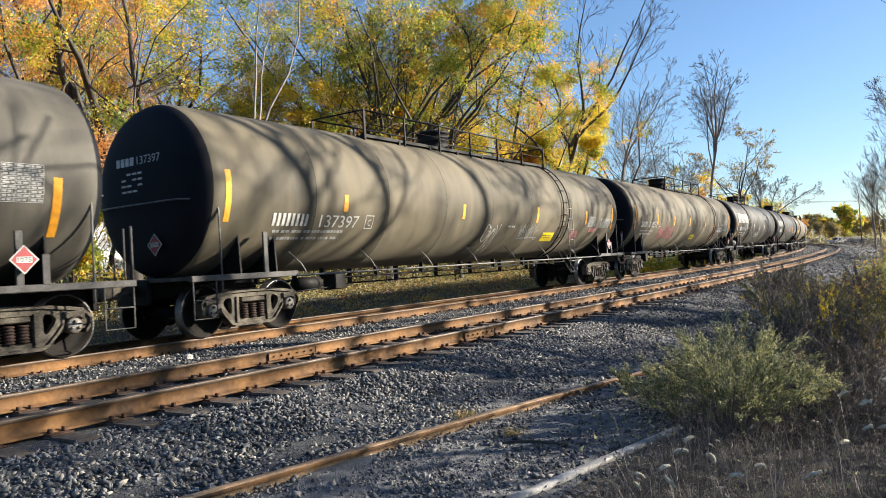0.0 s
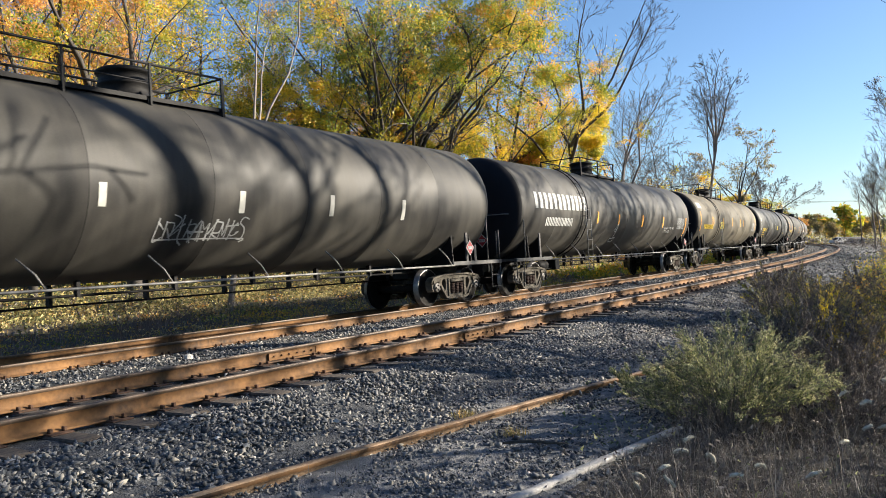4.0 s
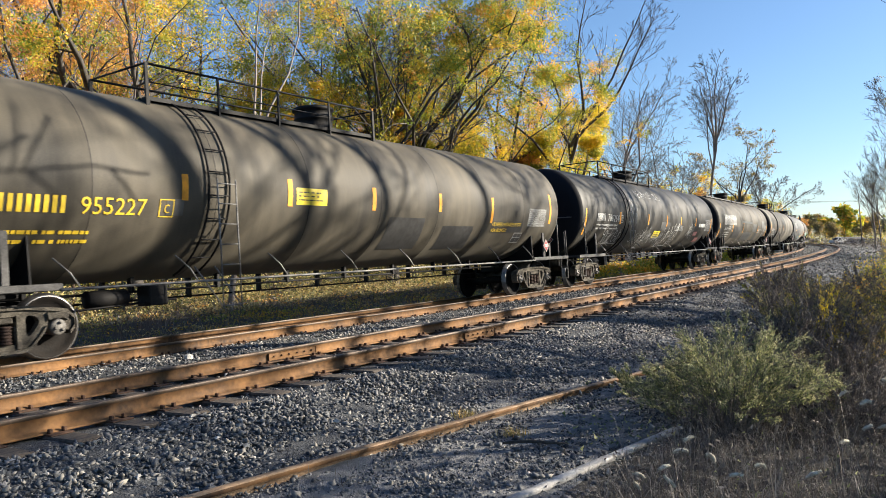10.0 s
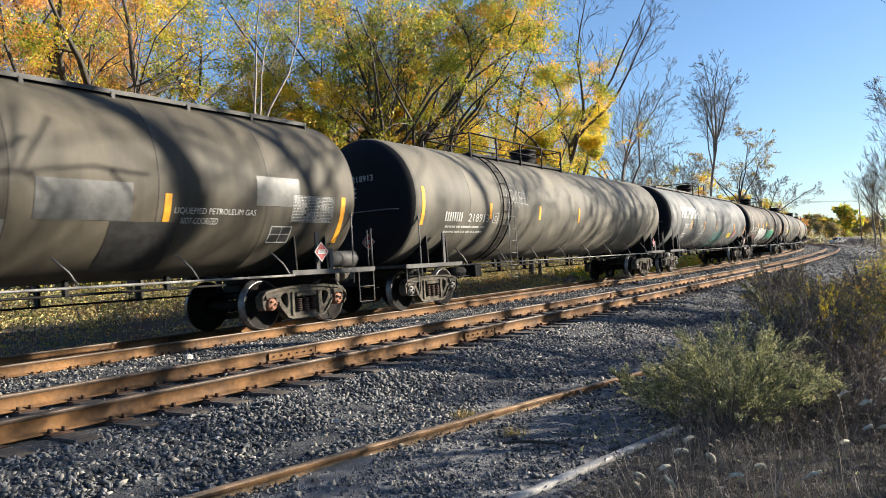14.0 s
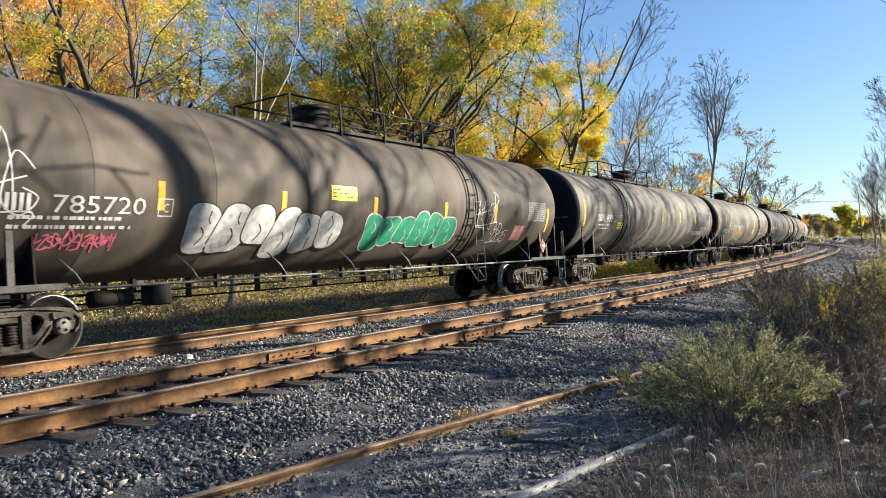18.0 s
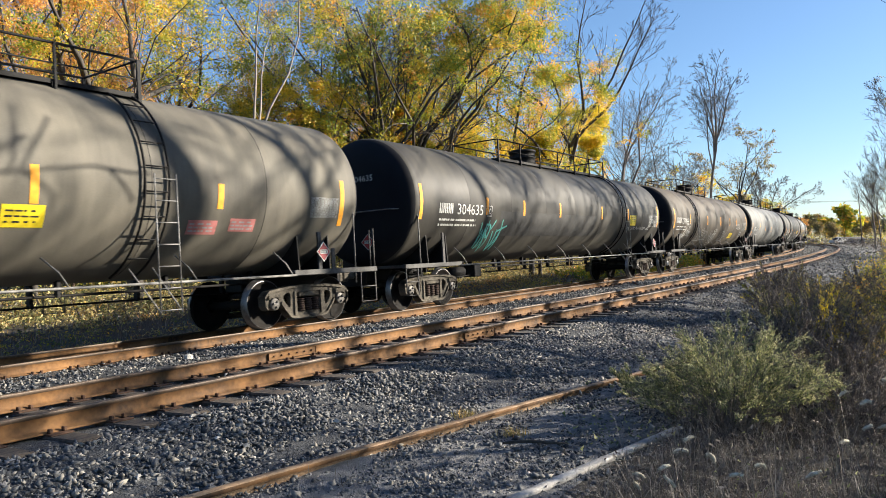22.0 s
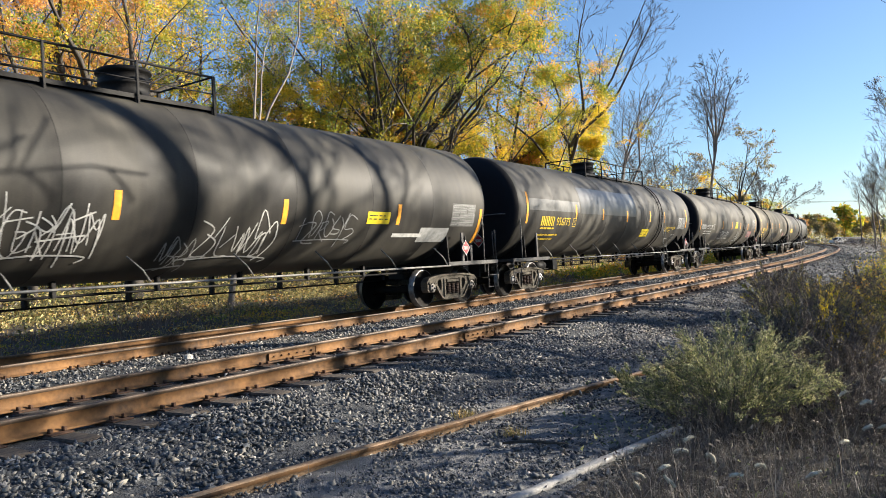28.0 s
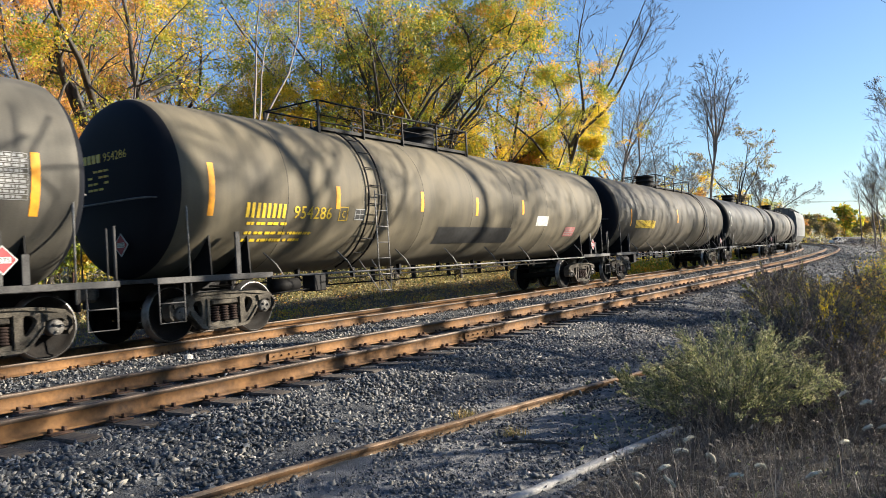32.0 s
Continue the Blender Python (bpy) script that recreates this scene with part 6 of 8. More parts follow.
        me.tube([(sg * x, -y, z) for x, y, z in half] + [(sg * x, y, z) for x, y, z in reversed(half)], 0.016, 6)
        part("hand_rail", me, PIPE, car)
        truck(car, sg * B, spec.get("cap", "grey"))
    diamond(car, -L - DISH - 0.03, -0.30, 1.62, "end")
    # side hand rails under the shell, with their struts
    for sy in (-1, 1):
        me = Mesh()
        z = 0.965
        me.tube([(-B + 0.7, sy * 1.50, z), (B - 0.7, sy * 1.50, z)], 0.021, 6)
        rail_ob = part("side_rail", me, PIPE, car, "long grey side rail pipe")
        n = spec.get("struts", 8)
        for i in range(n):
            x = -B + 0.9 + (2 * B - 1.8) * i / (n - 1)
            st = Mesh()
            st.tube([(x - 0.18, sy * 1.31, 1.42 - 0.02), (x, sy * 1.43, 1.18), (x + 0.10, sy * 1.50, z)], 0.013, 5)
            part("strut", st, PIPE, rail_ob)
    me = Mesh()
    me.tube([(-B + 0.3, -0.35, 0.86), (B - 0.3, -0.35, 0.86)], 0.022, 6)
    me.tube([(-B + 0.3, 0.45, 0.70), (B - 0.3, 0.45, 0.70)], 0.018, 6)
    for i in range(9):
        x = -B + 0.8 + (2 * B - 1.6) * i / 8
        me.box(x - 0.03, x + 0.03, 0.40, 0.50, 0.68, 1.12)
        me.box(x - 0.03, x + 0.03, -0.40, -0.30, 0.84, 1.12)
    part("brake_pipe", me, BLACK, car)
    if spec.get("gear", True):
        me = Mesh()
        me.spin([(-0.35, 0.0001), (-0.33, 0.14), (0.33, 0.14), (0.35, 0.0001)], "x", 14, (-B + 2.0, -0.5, 0.78))
        me.box(-B + 2.6, -B + 2.95, -0.75, -0.4, 0.62, 0.98, 0, 0.02)
        me.tube([(-B + 1.0, -0.6, 0.62), (-B + 3.2, -0.6, 0.70)], 0.018, 5)
        part("brake_cylinder", me, BLACK, car)
    if spec.get("tanklet"):
        me = Mesh()
        x = spec["tanklet"] * (B + 0.95)
        me.spin([(x - 0.45, 0.0001), (x - 0.42, 0.12), (x - 0.36, 0.165), (x + 0.36, 0.165), (x + 0.42, 0.12), (x + 0.45, 0.0001)], "x", 16, (0, -1.15, 1.24))
        part("air_reservoir", me, GREYMETAL, car, "small dusty cylindrical air tank")
    # top fittings
    d = spec["dome"]
    me = Mesh()
    me.spin([(R - 0.12, 0.47), (R + 0.02, 0.47), (R + 0.03, 0.41), (R + 0.22, 0.41), (R + 0.23, 0.43), (R + 0.26, 0.43), (R + 0.27, 0.41), (R + 0.42, 0.41), (R + 0.43, 0.45), (R + 0.48, 0.45), (R + 0.51, 0.40), (R + 0.53, 0.0001)], "z", 28, (d, 0, ZC))
    for k in range(8):
        q = 2 * math.pi * k / 8
        me.spin([(R + 0.02, 0.025), (R + 0.075, 0.025), (R + 0.08, 0.0001)], "z", 6, (d + 0.445 * math.cos(q), 0.445 * math.sin(q), ZC))
    part("dome_housing", me, BLACK, car, "black protective housing on the crown")
    p0, p1 = spec["deck"]
    me = Mesh()
    zd = ZC + R - 0.10
    for sy in (-1, 1):
        for k in range(4):
            y = sy * (0.34 + 0.11 * k)
            me.box(p0, p1, y - 0.04, y + 0.04, zd, zd + 0.03)
        me.box(p0, p1, sy * 0.73 - 0.015, sy * 0.73 + 0.015, zd - 0.03, zd + 0.04)
        n = max(2, round((p1 - p0) / 1.4))
        for i in range(n + 1):
            x = p0 + (p1 - p0 - 0.06) * i / n
            me.box(x, x + 0.06, *sorted((sy * 0.35, sy * 0.76)), ZC + R - 0.25, zd)
    part("walkway", me, BLACK if not spec.get("longwalk") else GREYMETAL, car, "steel grating walkway beside the housing")
    r0, r1 = spec.get("fence", spec["deck"])
    zt = ZC + R + 0.47
    n = max(1, round((r1 - r0) / 1.5))
    for sy in (-1, 1):
        me = Mesh()
        me.tube([(r0, sy * 0.75, zt), (r1, sy * 0.75, zt)], 0.021, 6)
        me.tube([(r0, sy * 0.75, ZC + R + 0.17), (r1, sy * 0.75, ZC + R + 0.17)], 0.012, 6)
        fence_ob = part("railing", me, BLACK, car, "thin black pipe railing")
        for i in range(n + 1):
            me = Mesh()
            w = 0.034 if i in (0, n) else 0.021
            x = r0 + (r1 - r0) * i / n
            me.box(x - w, x + w, sy * 0.77 - 0.018, sy * 0.77 + 0.018, ZC + R - 0.26, zt + 0.01, 0, 0.005)
            part("post", me, BLACK, fence_ob)
    for x in (r0, r1):
        me = Mesh()
        me.tube([(x, -0.75, zt), (x, 0.75, zt)], 0.018, 6)
        part("cross_rail", me, BLACK, car)
    # ladders that follow the shell
    if spec.get("ladder") is not None:
        for sy in (-1, 1):
            x = spec["ladder"]
            me = Mesh()
            for dx in (-0.21, 0.21):
                arc = [(x + dx, sy * (R + 0.05) * math.sin(math.radians(t)), ZC + (R + 0.05) * math.cos(math.radians(t))) for t in range(22, 164, 6)]
                me.tube(arc, 0.020, 5)
            for t in range(28, 150, 14):
                q = math.radians(t)
                me.tube([(x - 0.21, sy * (R + 0.05) * math.sin(q), ZC + (R + 0.05) * math.cos(q)), (x + 0.21, sy * (R + 0.05) * math.sin(q), ZC + (R + 0.05) * math.cos(q))], 0.012, 5)
            part("ladder", me, BLACK, car, "black ladder bent over the shell")
            me = Mesh()
            for dx in (-0.19, 0.19):
                me.tube([(x + 0.1 + dx, sy * (R + 0.10), ZC + 0.05), (x + 0.1 + dx, sy * (R + 0.10), 0.50)], 0.013, 5)
            z = 0.55
            while z < ZC:
                me.tube([(x - 0.09, sy * (R + 0.10), z), (x + 0.29, sy * (R + 0.10), z)], 0.010, 5)
                z += 0.33
            me.tube([(x - 0.09, sy * (R + 0.10), 0.52), (x - 0.45, sy * 1.40, 1.20)], 0.012, 5)
            me.tube([(x + 0.29, sy * (R + 0.10), 0.52), (x - 0.05, sy * 1.40, 1.20)], 0.012, 5)
            part("side_ladder", me, PIPE, car, "grey steel side ladder")
    # reflector stripes
    for x, h, z, col in spec.get("stripes", ()):
        mark("reflector", car, {"y": ORANGE, "w": PALE}[col], "yellow reflector strip" if col == "y" else "white reflector strip", lambda me, x=x, h=h, z=z: patch(me, x - 0.06, x + 0.06, z - h / 2, z + h / 2, 0.006))
    for row in spec.get("marks", ()):
        kind = row[0]
        if kind == "text":
            _, txt, x0, x1, z0, h, col = row
            mark("lettering", car, col, "painted lettering", lambda me: write(me, txt, x0, x1, z0, h))["kind"] = "stuff"
            if txt.isdigit():
                def square(me):
                    a, b, c, d = x1 + 0.22, x1 + 0.48, z0 - 0.02, z0 + 0.25
                    for q in ((a, b, c, c + 0.016), (a, b, d - 0.016, d), (a, a + 0.016, c, d), (b - 0.016, b, c, d)):
                        patch(me, *q, 0.0085, 0, 2)
                    write(me, "C", a + 0.09, b - 0.08, c + 0.06, 0.14)
                mark("stencil_data", car, col, "small stencilled letter in a square", square)["kind"] = "stuff"
        elif kind == "bars":
            _, cnt, x0, x1, z0, h, col = row
            mark("owner_mark", car, col, "plain painted bars of an owner's mark", lambda me: bars(me, x0, x1, z0, h, cnt))["kind"] = "stuff"
        elif kind == "print":
            _, rows, x0, x1, z0, col = row
            mark("stencil_data", car, col, "rows of small stencilled data", lambda me: small_print(me, x0, x1, z0, rows, seed=len(str(row))))["kind"] = "stuff"
        elif kind == "panel":
            _, x0, x1, z0, z1, col, lab = row
            framed = lab.startswith("framed")

            def frame_lines(me):
                for q in ((x0, x1, z0, z0 + 0.02), (x0, x1, z1 - 0.02, z1), (x0, x0 + 0.02, z0, z1), (x1 - 0.02, x1, z0, z1), (x0, x1, (z0 + z1) / 2, (z0 + z1) / 2 + 0.012), ((x0 + x1) / 2, (x0 + x1) / 2 + 0.012, z0, z1)):
                    patch(me, *q, 0.008, 0, 2)
            mark("panel", car, BPATCH if framed else col, lab, lambda me: patch(me, x0, x1, z0, z1, 0.005))
            if framed:
                mark("panel_frame", car, GSPRAY, "thin white ruled lines", frame_lines)["kind"] = "stuff"
            elif col is REDPALE:
                mark("stencil_data", car, GSPRAY, "rows of small white print", lambda me: small_print(me, x0 + 0.03, x1 - 0.02, z1 - 0.07, max(1, int((z1 - z0 - 0.03) / 0.055)), 0.055, 0.026, 5))["kind"] = "stuff"
            elif col is YPANEL and z1 - z0 > 0.18:
                mark("stencil_data", car, BPATCH, "rows of small dark print", lambda me: small_print(me, x0 + 0.05, x1 - 0.03, z1 - 0.09, int((z1 - z0 - 0.05) / 0.07), 0.07, 0.022, 6))["kind"] = "stuff"
        elif kind == "table":
            _, x0, x1, z0, z1, col = row

            def draw(me):
                r = random.Random(int(x0 * 100))
                w, h = (x1 - x0) / 3, (z1 - z0) / 9
                for j in range(4):
                    patch(me, x0 + j * w - 0.004, x0 + j * w + 0.004, z0, z1, 0.007, 0, 3)
                for i in range(10):
                    patch(me, x0, x1, z0 + i * h - 0.004, z0 + i * h + 0.004, 0.0072, 0, 1)
                    for j in range(3 if i < 9 else 0):
                        k = x0 + j * w + 0.02
                        while k < x0 + (j + 0.85) * w:
                            q = r.uniform(0.03, 0.09)
                            patch(me, k, min(k + q, x0 + (j + 0.95) * w), z0 + (i + 0.25) * h, z0 + (i + 0.75) * h, 0.0074, 0, 1)
                            k += q + 0.018
            mark("test_table", car, col, "pale stencilled table of test dates", draw)["kind"] = "stuff"
        elif kind == "tag":
            _, x0, x1, z0, z1, col, seed = row
            mark("graffiti", car, col, "looping spray-paint scrawl", lambda me: scrawl(me, x0, x1, z0, z1, seed, 0.045 if col is TEAL else 0.022))["kind"] = "stuff"
        elif kind == "throw":
            _, x0, x1, z0, z1, col, seed, cnt, edge = row
            mark("graffiti", car, [col, edge], "fat rounded sprayed shapes with outlines", lambda me: bubble(me, x0, x1, z0, z1, seed, cnt))["kind"] = "stuff"
        elif kind == "doodle":
            _, lines, x0, z0, k, col = row

            def draw(me):
                for line in lines:
                    ribbon(me, smooth_line([(x0 + a * k, z0 + b * k) for a, b in line], 3), 0.03)
            mark("graffiti", car, col, "white hand-drawn boat with a sail", draw)["kind"] = "stuff"
        elif kind == "stick":
            _, txt, x0, x1, z0, h, col = row
            mark("lettering", car, col, "thin hand-drawn capitals", lambda me: paint_stick(me, txt, x0, x1, z0, h))["kind"] = "stuff"
        elif kind == "head":
            _, cnt, num, col = row
            # mark and number on the leading end
            def draw(me):
                v, f, w = letters(num)
                k = 0.62 / w
                me.add([(head_x(0.10 - a * k, ZC + 0.46 + b * 0.14, L), 0.10 - a * k, ZC + 0.46 + b * 0.14) for a, b in v], f)
            mark("lettering", car, col, "number on the dark end", draw)["kind"] = "stuff"
            def draw2(me):
                for i in range(cnt):
                    x = head_x(0.25 + i * 0.13, ZC + 0.53, L)
                    me.box(x, x + 0.03, 0.20 + i * 0.13, 0.29 + i * 0.13, ZC + 0.46, ZC + 0.60)
                for i in range(4):
                    for j in range(4):
                        y, z = 0.50 - 0.15 * j, ZC + 0.30 - 0.10 * i
                        x = head_x(y, z, L, 0.006)
                        if (i * 3 + j * 2) % 5:
                            me.box(x, x + 0.02, y - 0.055, y + 0.055, z, z + 0.035)
            mark("owner_mark", car, col, "plain bars of small print on the end", draw2)["kind"] = "stuff"
    return tagged(car, spec["label"], "tank car", "tank cars of the train")
# ---- the cars, front to tail: place of the leading truck at t = 0, truck centres, looks ----
CARS = []


def add_car(u, b, paint_, label, dome=-0.5, deck=(-1.3, 4.6), ladder=4.4, **kw):
    spec = dict(u=u, b=b, paint=paint_, label=label, dome=dome, deck=deck, ladder=ladder, shell="weathered cylindrical shell with dished ends", **kw)
    CARS.append((spec, tank_car(spec)))


add_car(-11.0, 16.1, "dusty", "dusty dark grey tank car with a white test table",
        stripes=[(8.55, 0.78, 2.08, "y")],
        marks=[
            ("table", 7.81, 8.36, 2.13, 2.62, GSPRAY)])
add_car(9.36, 16.35, "tan", "tan-dusted dark tank car with white numbers and small tags", dome=-0.44, fence=(-4.34, 4.82), ladder=4.6, deck=(-4.34, 4.82),
        stripes=[(-8.97, 0.86, 2.36, "y"), (-5.97, 0.33, 2.33, "y"), (-1.47, 0.36, 2.28, "y"), (2.68, 0.44, 2.29, "y"), (6.35, 0.44, 2.27, "y"), (8.73, 0.88, 2.36, "y")],
        marks=[
            ("head", 4, "137397", WHITE),
            ("bars", 4, -7.91, -6.96, 1.88, 0.22, WHITE),
            ("text", '137397', -6.67, -5.52, 1.86, 0.25, WHITE),
            ("print", 2, -7.85, -5.89, 1.76, GSPRAY),
            ("panel", 3.34, 4.14, 1.54, 1.79, YPANEL, "yellow notice panel"),
            ("print", 1, 0.97, 1.47, 1.92, WHITE),
            ("tag", 1.73, 2.91, 1.63, 2.03, GSPRAY, 43),
            ("tag", -0.21, 0.46, 1.46, 2.11, WHITE, 50),
            ("table", 6.58, 7.21, 1.98, 2.32, GSPRAY),
            ("table", 7.65, 8.62, 1.97, 2.27, GSPRAY),
            ("panel", 5.39, 5.93, 1.6, 1.83, REDPALE, "red and white notice"),
            ("panel", 6.78, 7.32, 1.81, 1.94, REDPALE, "small red and white notice")])
add_car(29.78, 16.07, "tan", "tan-dusted dark tank car with faded pink spray and white numbers", dome=-0.25, fence=(-1.7, 4.88), ladder=4.86, deck=(-1.7, 4.88),
        stripes=[(-8.81, 0.93, 2.41, "y"), (-5.76, 0.45, 2.34, "y"), (-3.18, 0.42, 2.34, "y"), (-0.38, 0.39, 2.33, "y"), (2.8, 0.38, 2.33, "y"), (4.9, 0.43, 2.37, "y"), (8.56, 0.83, 2.38, "y")],
        marks=[
            ("head", 4, "209172", WHITE),
            ("bars", 4, -8.0, -7.2, 2.03, 0.22, WHITE),
            ("text", '209172', -7.0, -5.86, 2.02, 0.26, WHITE),
            ("print", 2, -7.97, -6.26, 1.86, GSPRAY),
            ("panel", 0.4, 1.21, 1.52, 1.74, YPANEL, "small yellow notice"),
            ("tag", -5.46, -3.0, 1.59, 2.09, PINK, 37),
            ("table", 7.12, 8.19, 1.95, 2.51, GSPRAY),
            ("text", 'NON ODORIZED', 5.98, 6.91, 1.99, 0.12, WHITE),
            ("print", 1, 6.55, 7.12, 2.24, WHITE),
            ("tag", 4.7, 5.49, 1.75, 2.16, PINK, 65),
            ("panel", 4.81, 5.36, 1.33, 1.63, REDPALE, "red and white notice"),
            ("panel", 5.64, 7.29, 1.87, 1.98, GSPRAY, "pale painted-over strip")])
add_car(50.03, 15.6, "black", "black tank car with a white maker's mark and scrawls", ladder=-4.19, dome=-0.53, fence=(-5.02, 0.9), tanklet=-1, deck=(-5.02, 0.9),
        stripes=[(-8.38, 0.8, 2.07, "y"), (-4.82, 0.41, 2.25, "w"), (-1.98, 0.34, 2.28, "w"), (0.59, 0.37, 2.26, "w"), (2.85, 0.4, 2.27, "w"), (5.18, 0.43, 2.25, "w")],
        marks=[
            ("head", 4, "93083", WHITE),
            ("bars", 6, -8.04, -4.39, 2.49, 0.58, WHITE),
            ("bars", 4, -7.47, -6.88, 2.01, 0.23, WHITE),
            ("text", '93083', -6.77, -5.88, 2.02, 0.21, WHITE),
            ("print", 2, -7.4, -5.89, 1.87, WHITE),
            ("tag", -1.03, 0.7, 1.65, 2.01, GSPRAY, 38),
            ("tag", -5.73, -5.11, 1.67, 1.9, WHITE, 45)])
add_car(69.8, 15.65, "black", "black tank car with white gas lettering and yellow reflectors", dome=-0.58, fence=(-2.55, 0.81), ladder=-4.38, deck=(-2.55, 0.81),
        stripes=[(-3.06, 0.4, 2.31, "y"), (-0.91, 0.37, 2.27, "y"), (1.9, 0.44, 2.27, "y"), (4.7, 0.44, 2.26, "y"), (1.86, 0.44, 2.25, "y"), (4.7, 0.46, 2.26, "y"), (8.32, 0.88, 2.06, "y")],
        marks=[
            ("doodle", ([(0.0, 0.22), (0.15, 0.0), (0.75, -0.02), (1.0, 0.25), (0.45, 0.2), (0.0, 0.22)], [(0.48, 0.2), (0.62, 0.7), (0.72, 1.2)], [(0.72, 1.2), (0.35, 0.95), (0.16, 0.72), (0.62, 0.7)], [(0.66, 0.95), (0.4, 0.8), (0.66, 0.86)]), -1.25, 1.5, 0.5, WHITE),
            ("bars", 6, -8.09, -4.01, 2.49, 0.48, WHITE),
            ("bars", 9, -7.29, -5.23, 1.99, 0.25, WHITE),
            ("text", 'LIQUEFIED PETROLEUM GAS', 4.96, 6.44, 1.95, 0.12, WHITE),
            ("text", 'NOT-ODORIZED', 4.97, 5.86, 1.82, 0.11, WHITE),
            ("table", 6.89, 8.0, 1.99, 2.46, GSPRAY)])
add_car(89.65, 15.3, "tan", "tan-stained black tank car with faded orange lettering", dome=-0.5, fence=(-4.97, 0.86), ladder=-3.98, deck=(-4.97, 0.86),
        stripes=[(-8.23, 0.98, 2.41, "y"), (-5.24, 0.42, 2.45, "y"), (-5.49, 0.43, 2.46, "y"), (-2.67, 0.4, 2.45, "y"), (0.05, 0.48, 2.48, "y"), (2.64, 0.49, 2.45, "y"), (3.65, 0.45, 2.45, "y"), (8.11, 0.91, 2.45, "y")],
        marks=[
            ("head", 4, "853006", YELLOW),
            ("bars", 10, -7.46, -5.28, 2.04, 0.22, YELLOW),
            ("panel", -3.26, -2.47, 2.05, 2.43, YPANEL, "yellow notice panel"),
            ("panel", -8.45, -7.6, 3.08, 3.37, GSPRAY, "pale patch near the crown"),
            ("panel", -3.54, -2.86, 2.08, 2.45, YPANEL, "yellow notice panel"),
            ("tag", 0.4, 1.39, 1.67, 2.0, BPATCH, 40),
            ("table", 6.91, 7.97, 1.98, 2.49, GSPRAY)])
add_car(109.24, 15.9, "black", "black tank car with white reflectors and yellow numbers", ladder=3.86, dome=-0.46, fence=(-3.96, 4.64), deck=(-3.96, 4.64),
        stripes=[(-8.52, 0.89, 2.51, "w"), (-4.95, 0.45, 2.46, "w"), (-2.5, 0.46, 2.46, "w"), (-0.31, 0.48, 2.45, "w"), (2.79, 0.45, 2.46, "w"), (4.92, 0.44, 2.48, "w"), (8.32, 0.86, 2.49, "w")],
        marks=[
            ("head", 4, "959149", YELLOW),
            ("bars", 4, -7.54, -6.52, 2.01, 0.25, YELLOW),
            ("text", '959149', -6.43, -5.45, 2.02, 0.24, YELLOW),
            ("print", 1, -7.48, -6.5, 1.91, YELLOW),
            ("print", 2, -7.41, -5.85, 1.75, YELLOW),
            ("panel", 0.76, 1.51, 2.15, 2.46, YPANEL, "yellow notice panel"),
            ("tag", -4.54, -3.93, 1.45, 2.21, GSPRAY, 48),
            ("panel", 5.12, 6.62, 1.72, 2.01, BPATCH, "black repainted strip"),
            ("text", 'LIQUEFIED PETROLEUM GAS', 5.17, 6.59, 1.86, 0.12, YELLOW),
            ("table", 7.0, 8.12, 2.0, 2.56, GSPRAY)])
add_car(129.24, 15.56, "olive", "olive-grimed black tank car with bold yellow numbers", ladder=-4.35, dome=-0.31, fence=(-5.05, 0.8), deck=(-5.05, 0.8),
        stripes=[(-8.55, 1.0, 2.45, "y"), (-4.99, 0.41, 2.45, "y"), (-2.69, 0.49, 2.47, "y"), (-0.24, 0.47, 2.45, "y"), (2.26, 0.43, 2.46, "y"), (4.75, 0.66, 2.35, "y"), (8.27, 0.87, 2.48, "y")],
        marks=[
            ("head", 4, "955227", YELLOW),
            ("bars", 4, -7.81, -6.87, 2.01, 0.23, YELLOW),
            ("text", '955227', -6.7, -5.66, 2.0, 0.25, YELLOW),
            ("print", 2, -7.69, -6.4, 1.73, YELLOW),
            ("panel", -5.31, -5.0, 2.01, 2.26, GPATCH, "small square stencil"),
            ("panel", -2.53, -1.7, 2.26, 2.57, YPANEL, "yellow notice panel"),
            ("panel", 0.31, 1.69, 1.42, 2.09, BPATCH, "black repainted patch"),
            ("panel", 2.49, 3.92, 1.39, 1.93, BPATCH, "black repainted patch"),
            ("panel", 4.81, 6.59, 1.78, 2.07, BPATCH, "black repainted strip"),
            ("text", 'LIQUEFIED PETROLEUM GAS', 4.85, 6.46, 1.93, 0.12, YELLOW),
            ("text", 'NON ODORIZED', 4.85, 5.72, 1.8, 0.1, YELLOW),
            ("table", 6.86, 7.97, 1.96, 2.45, GSPRAY),
            ("panel", 6.24, 6.72, 1.51, 1.78, GSPRAY, "framed stencil square")])
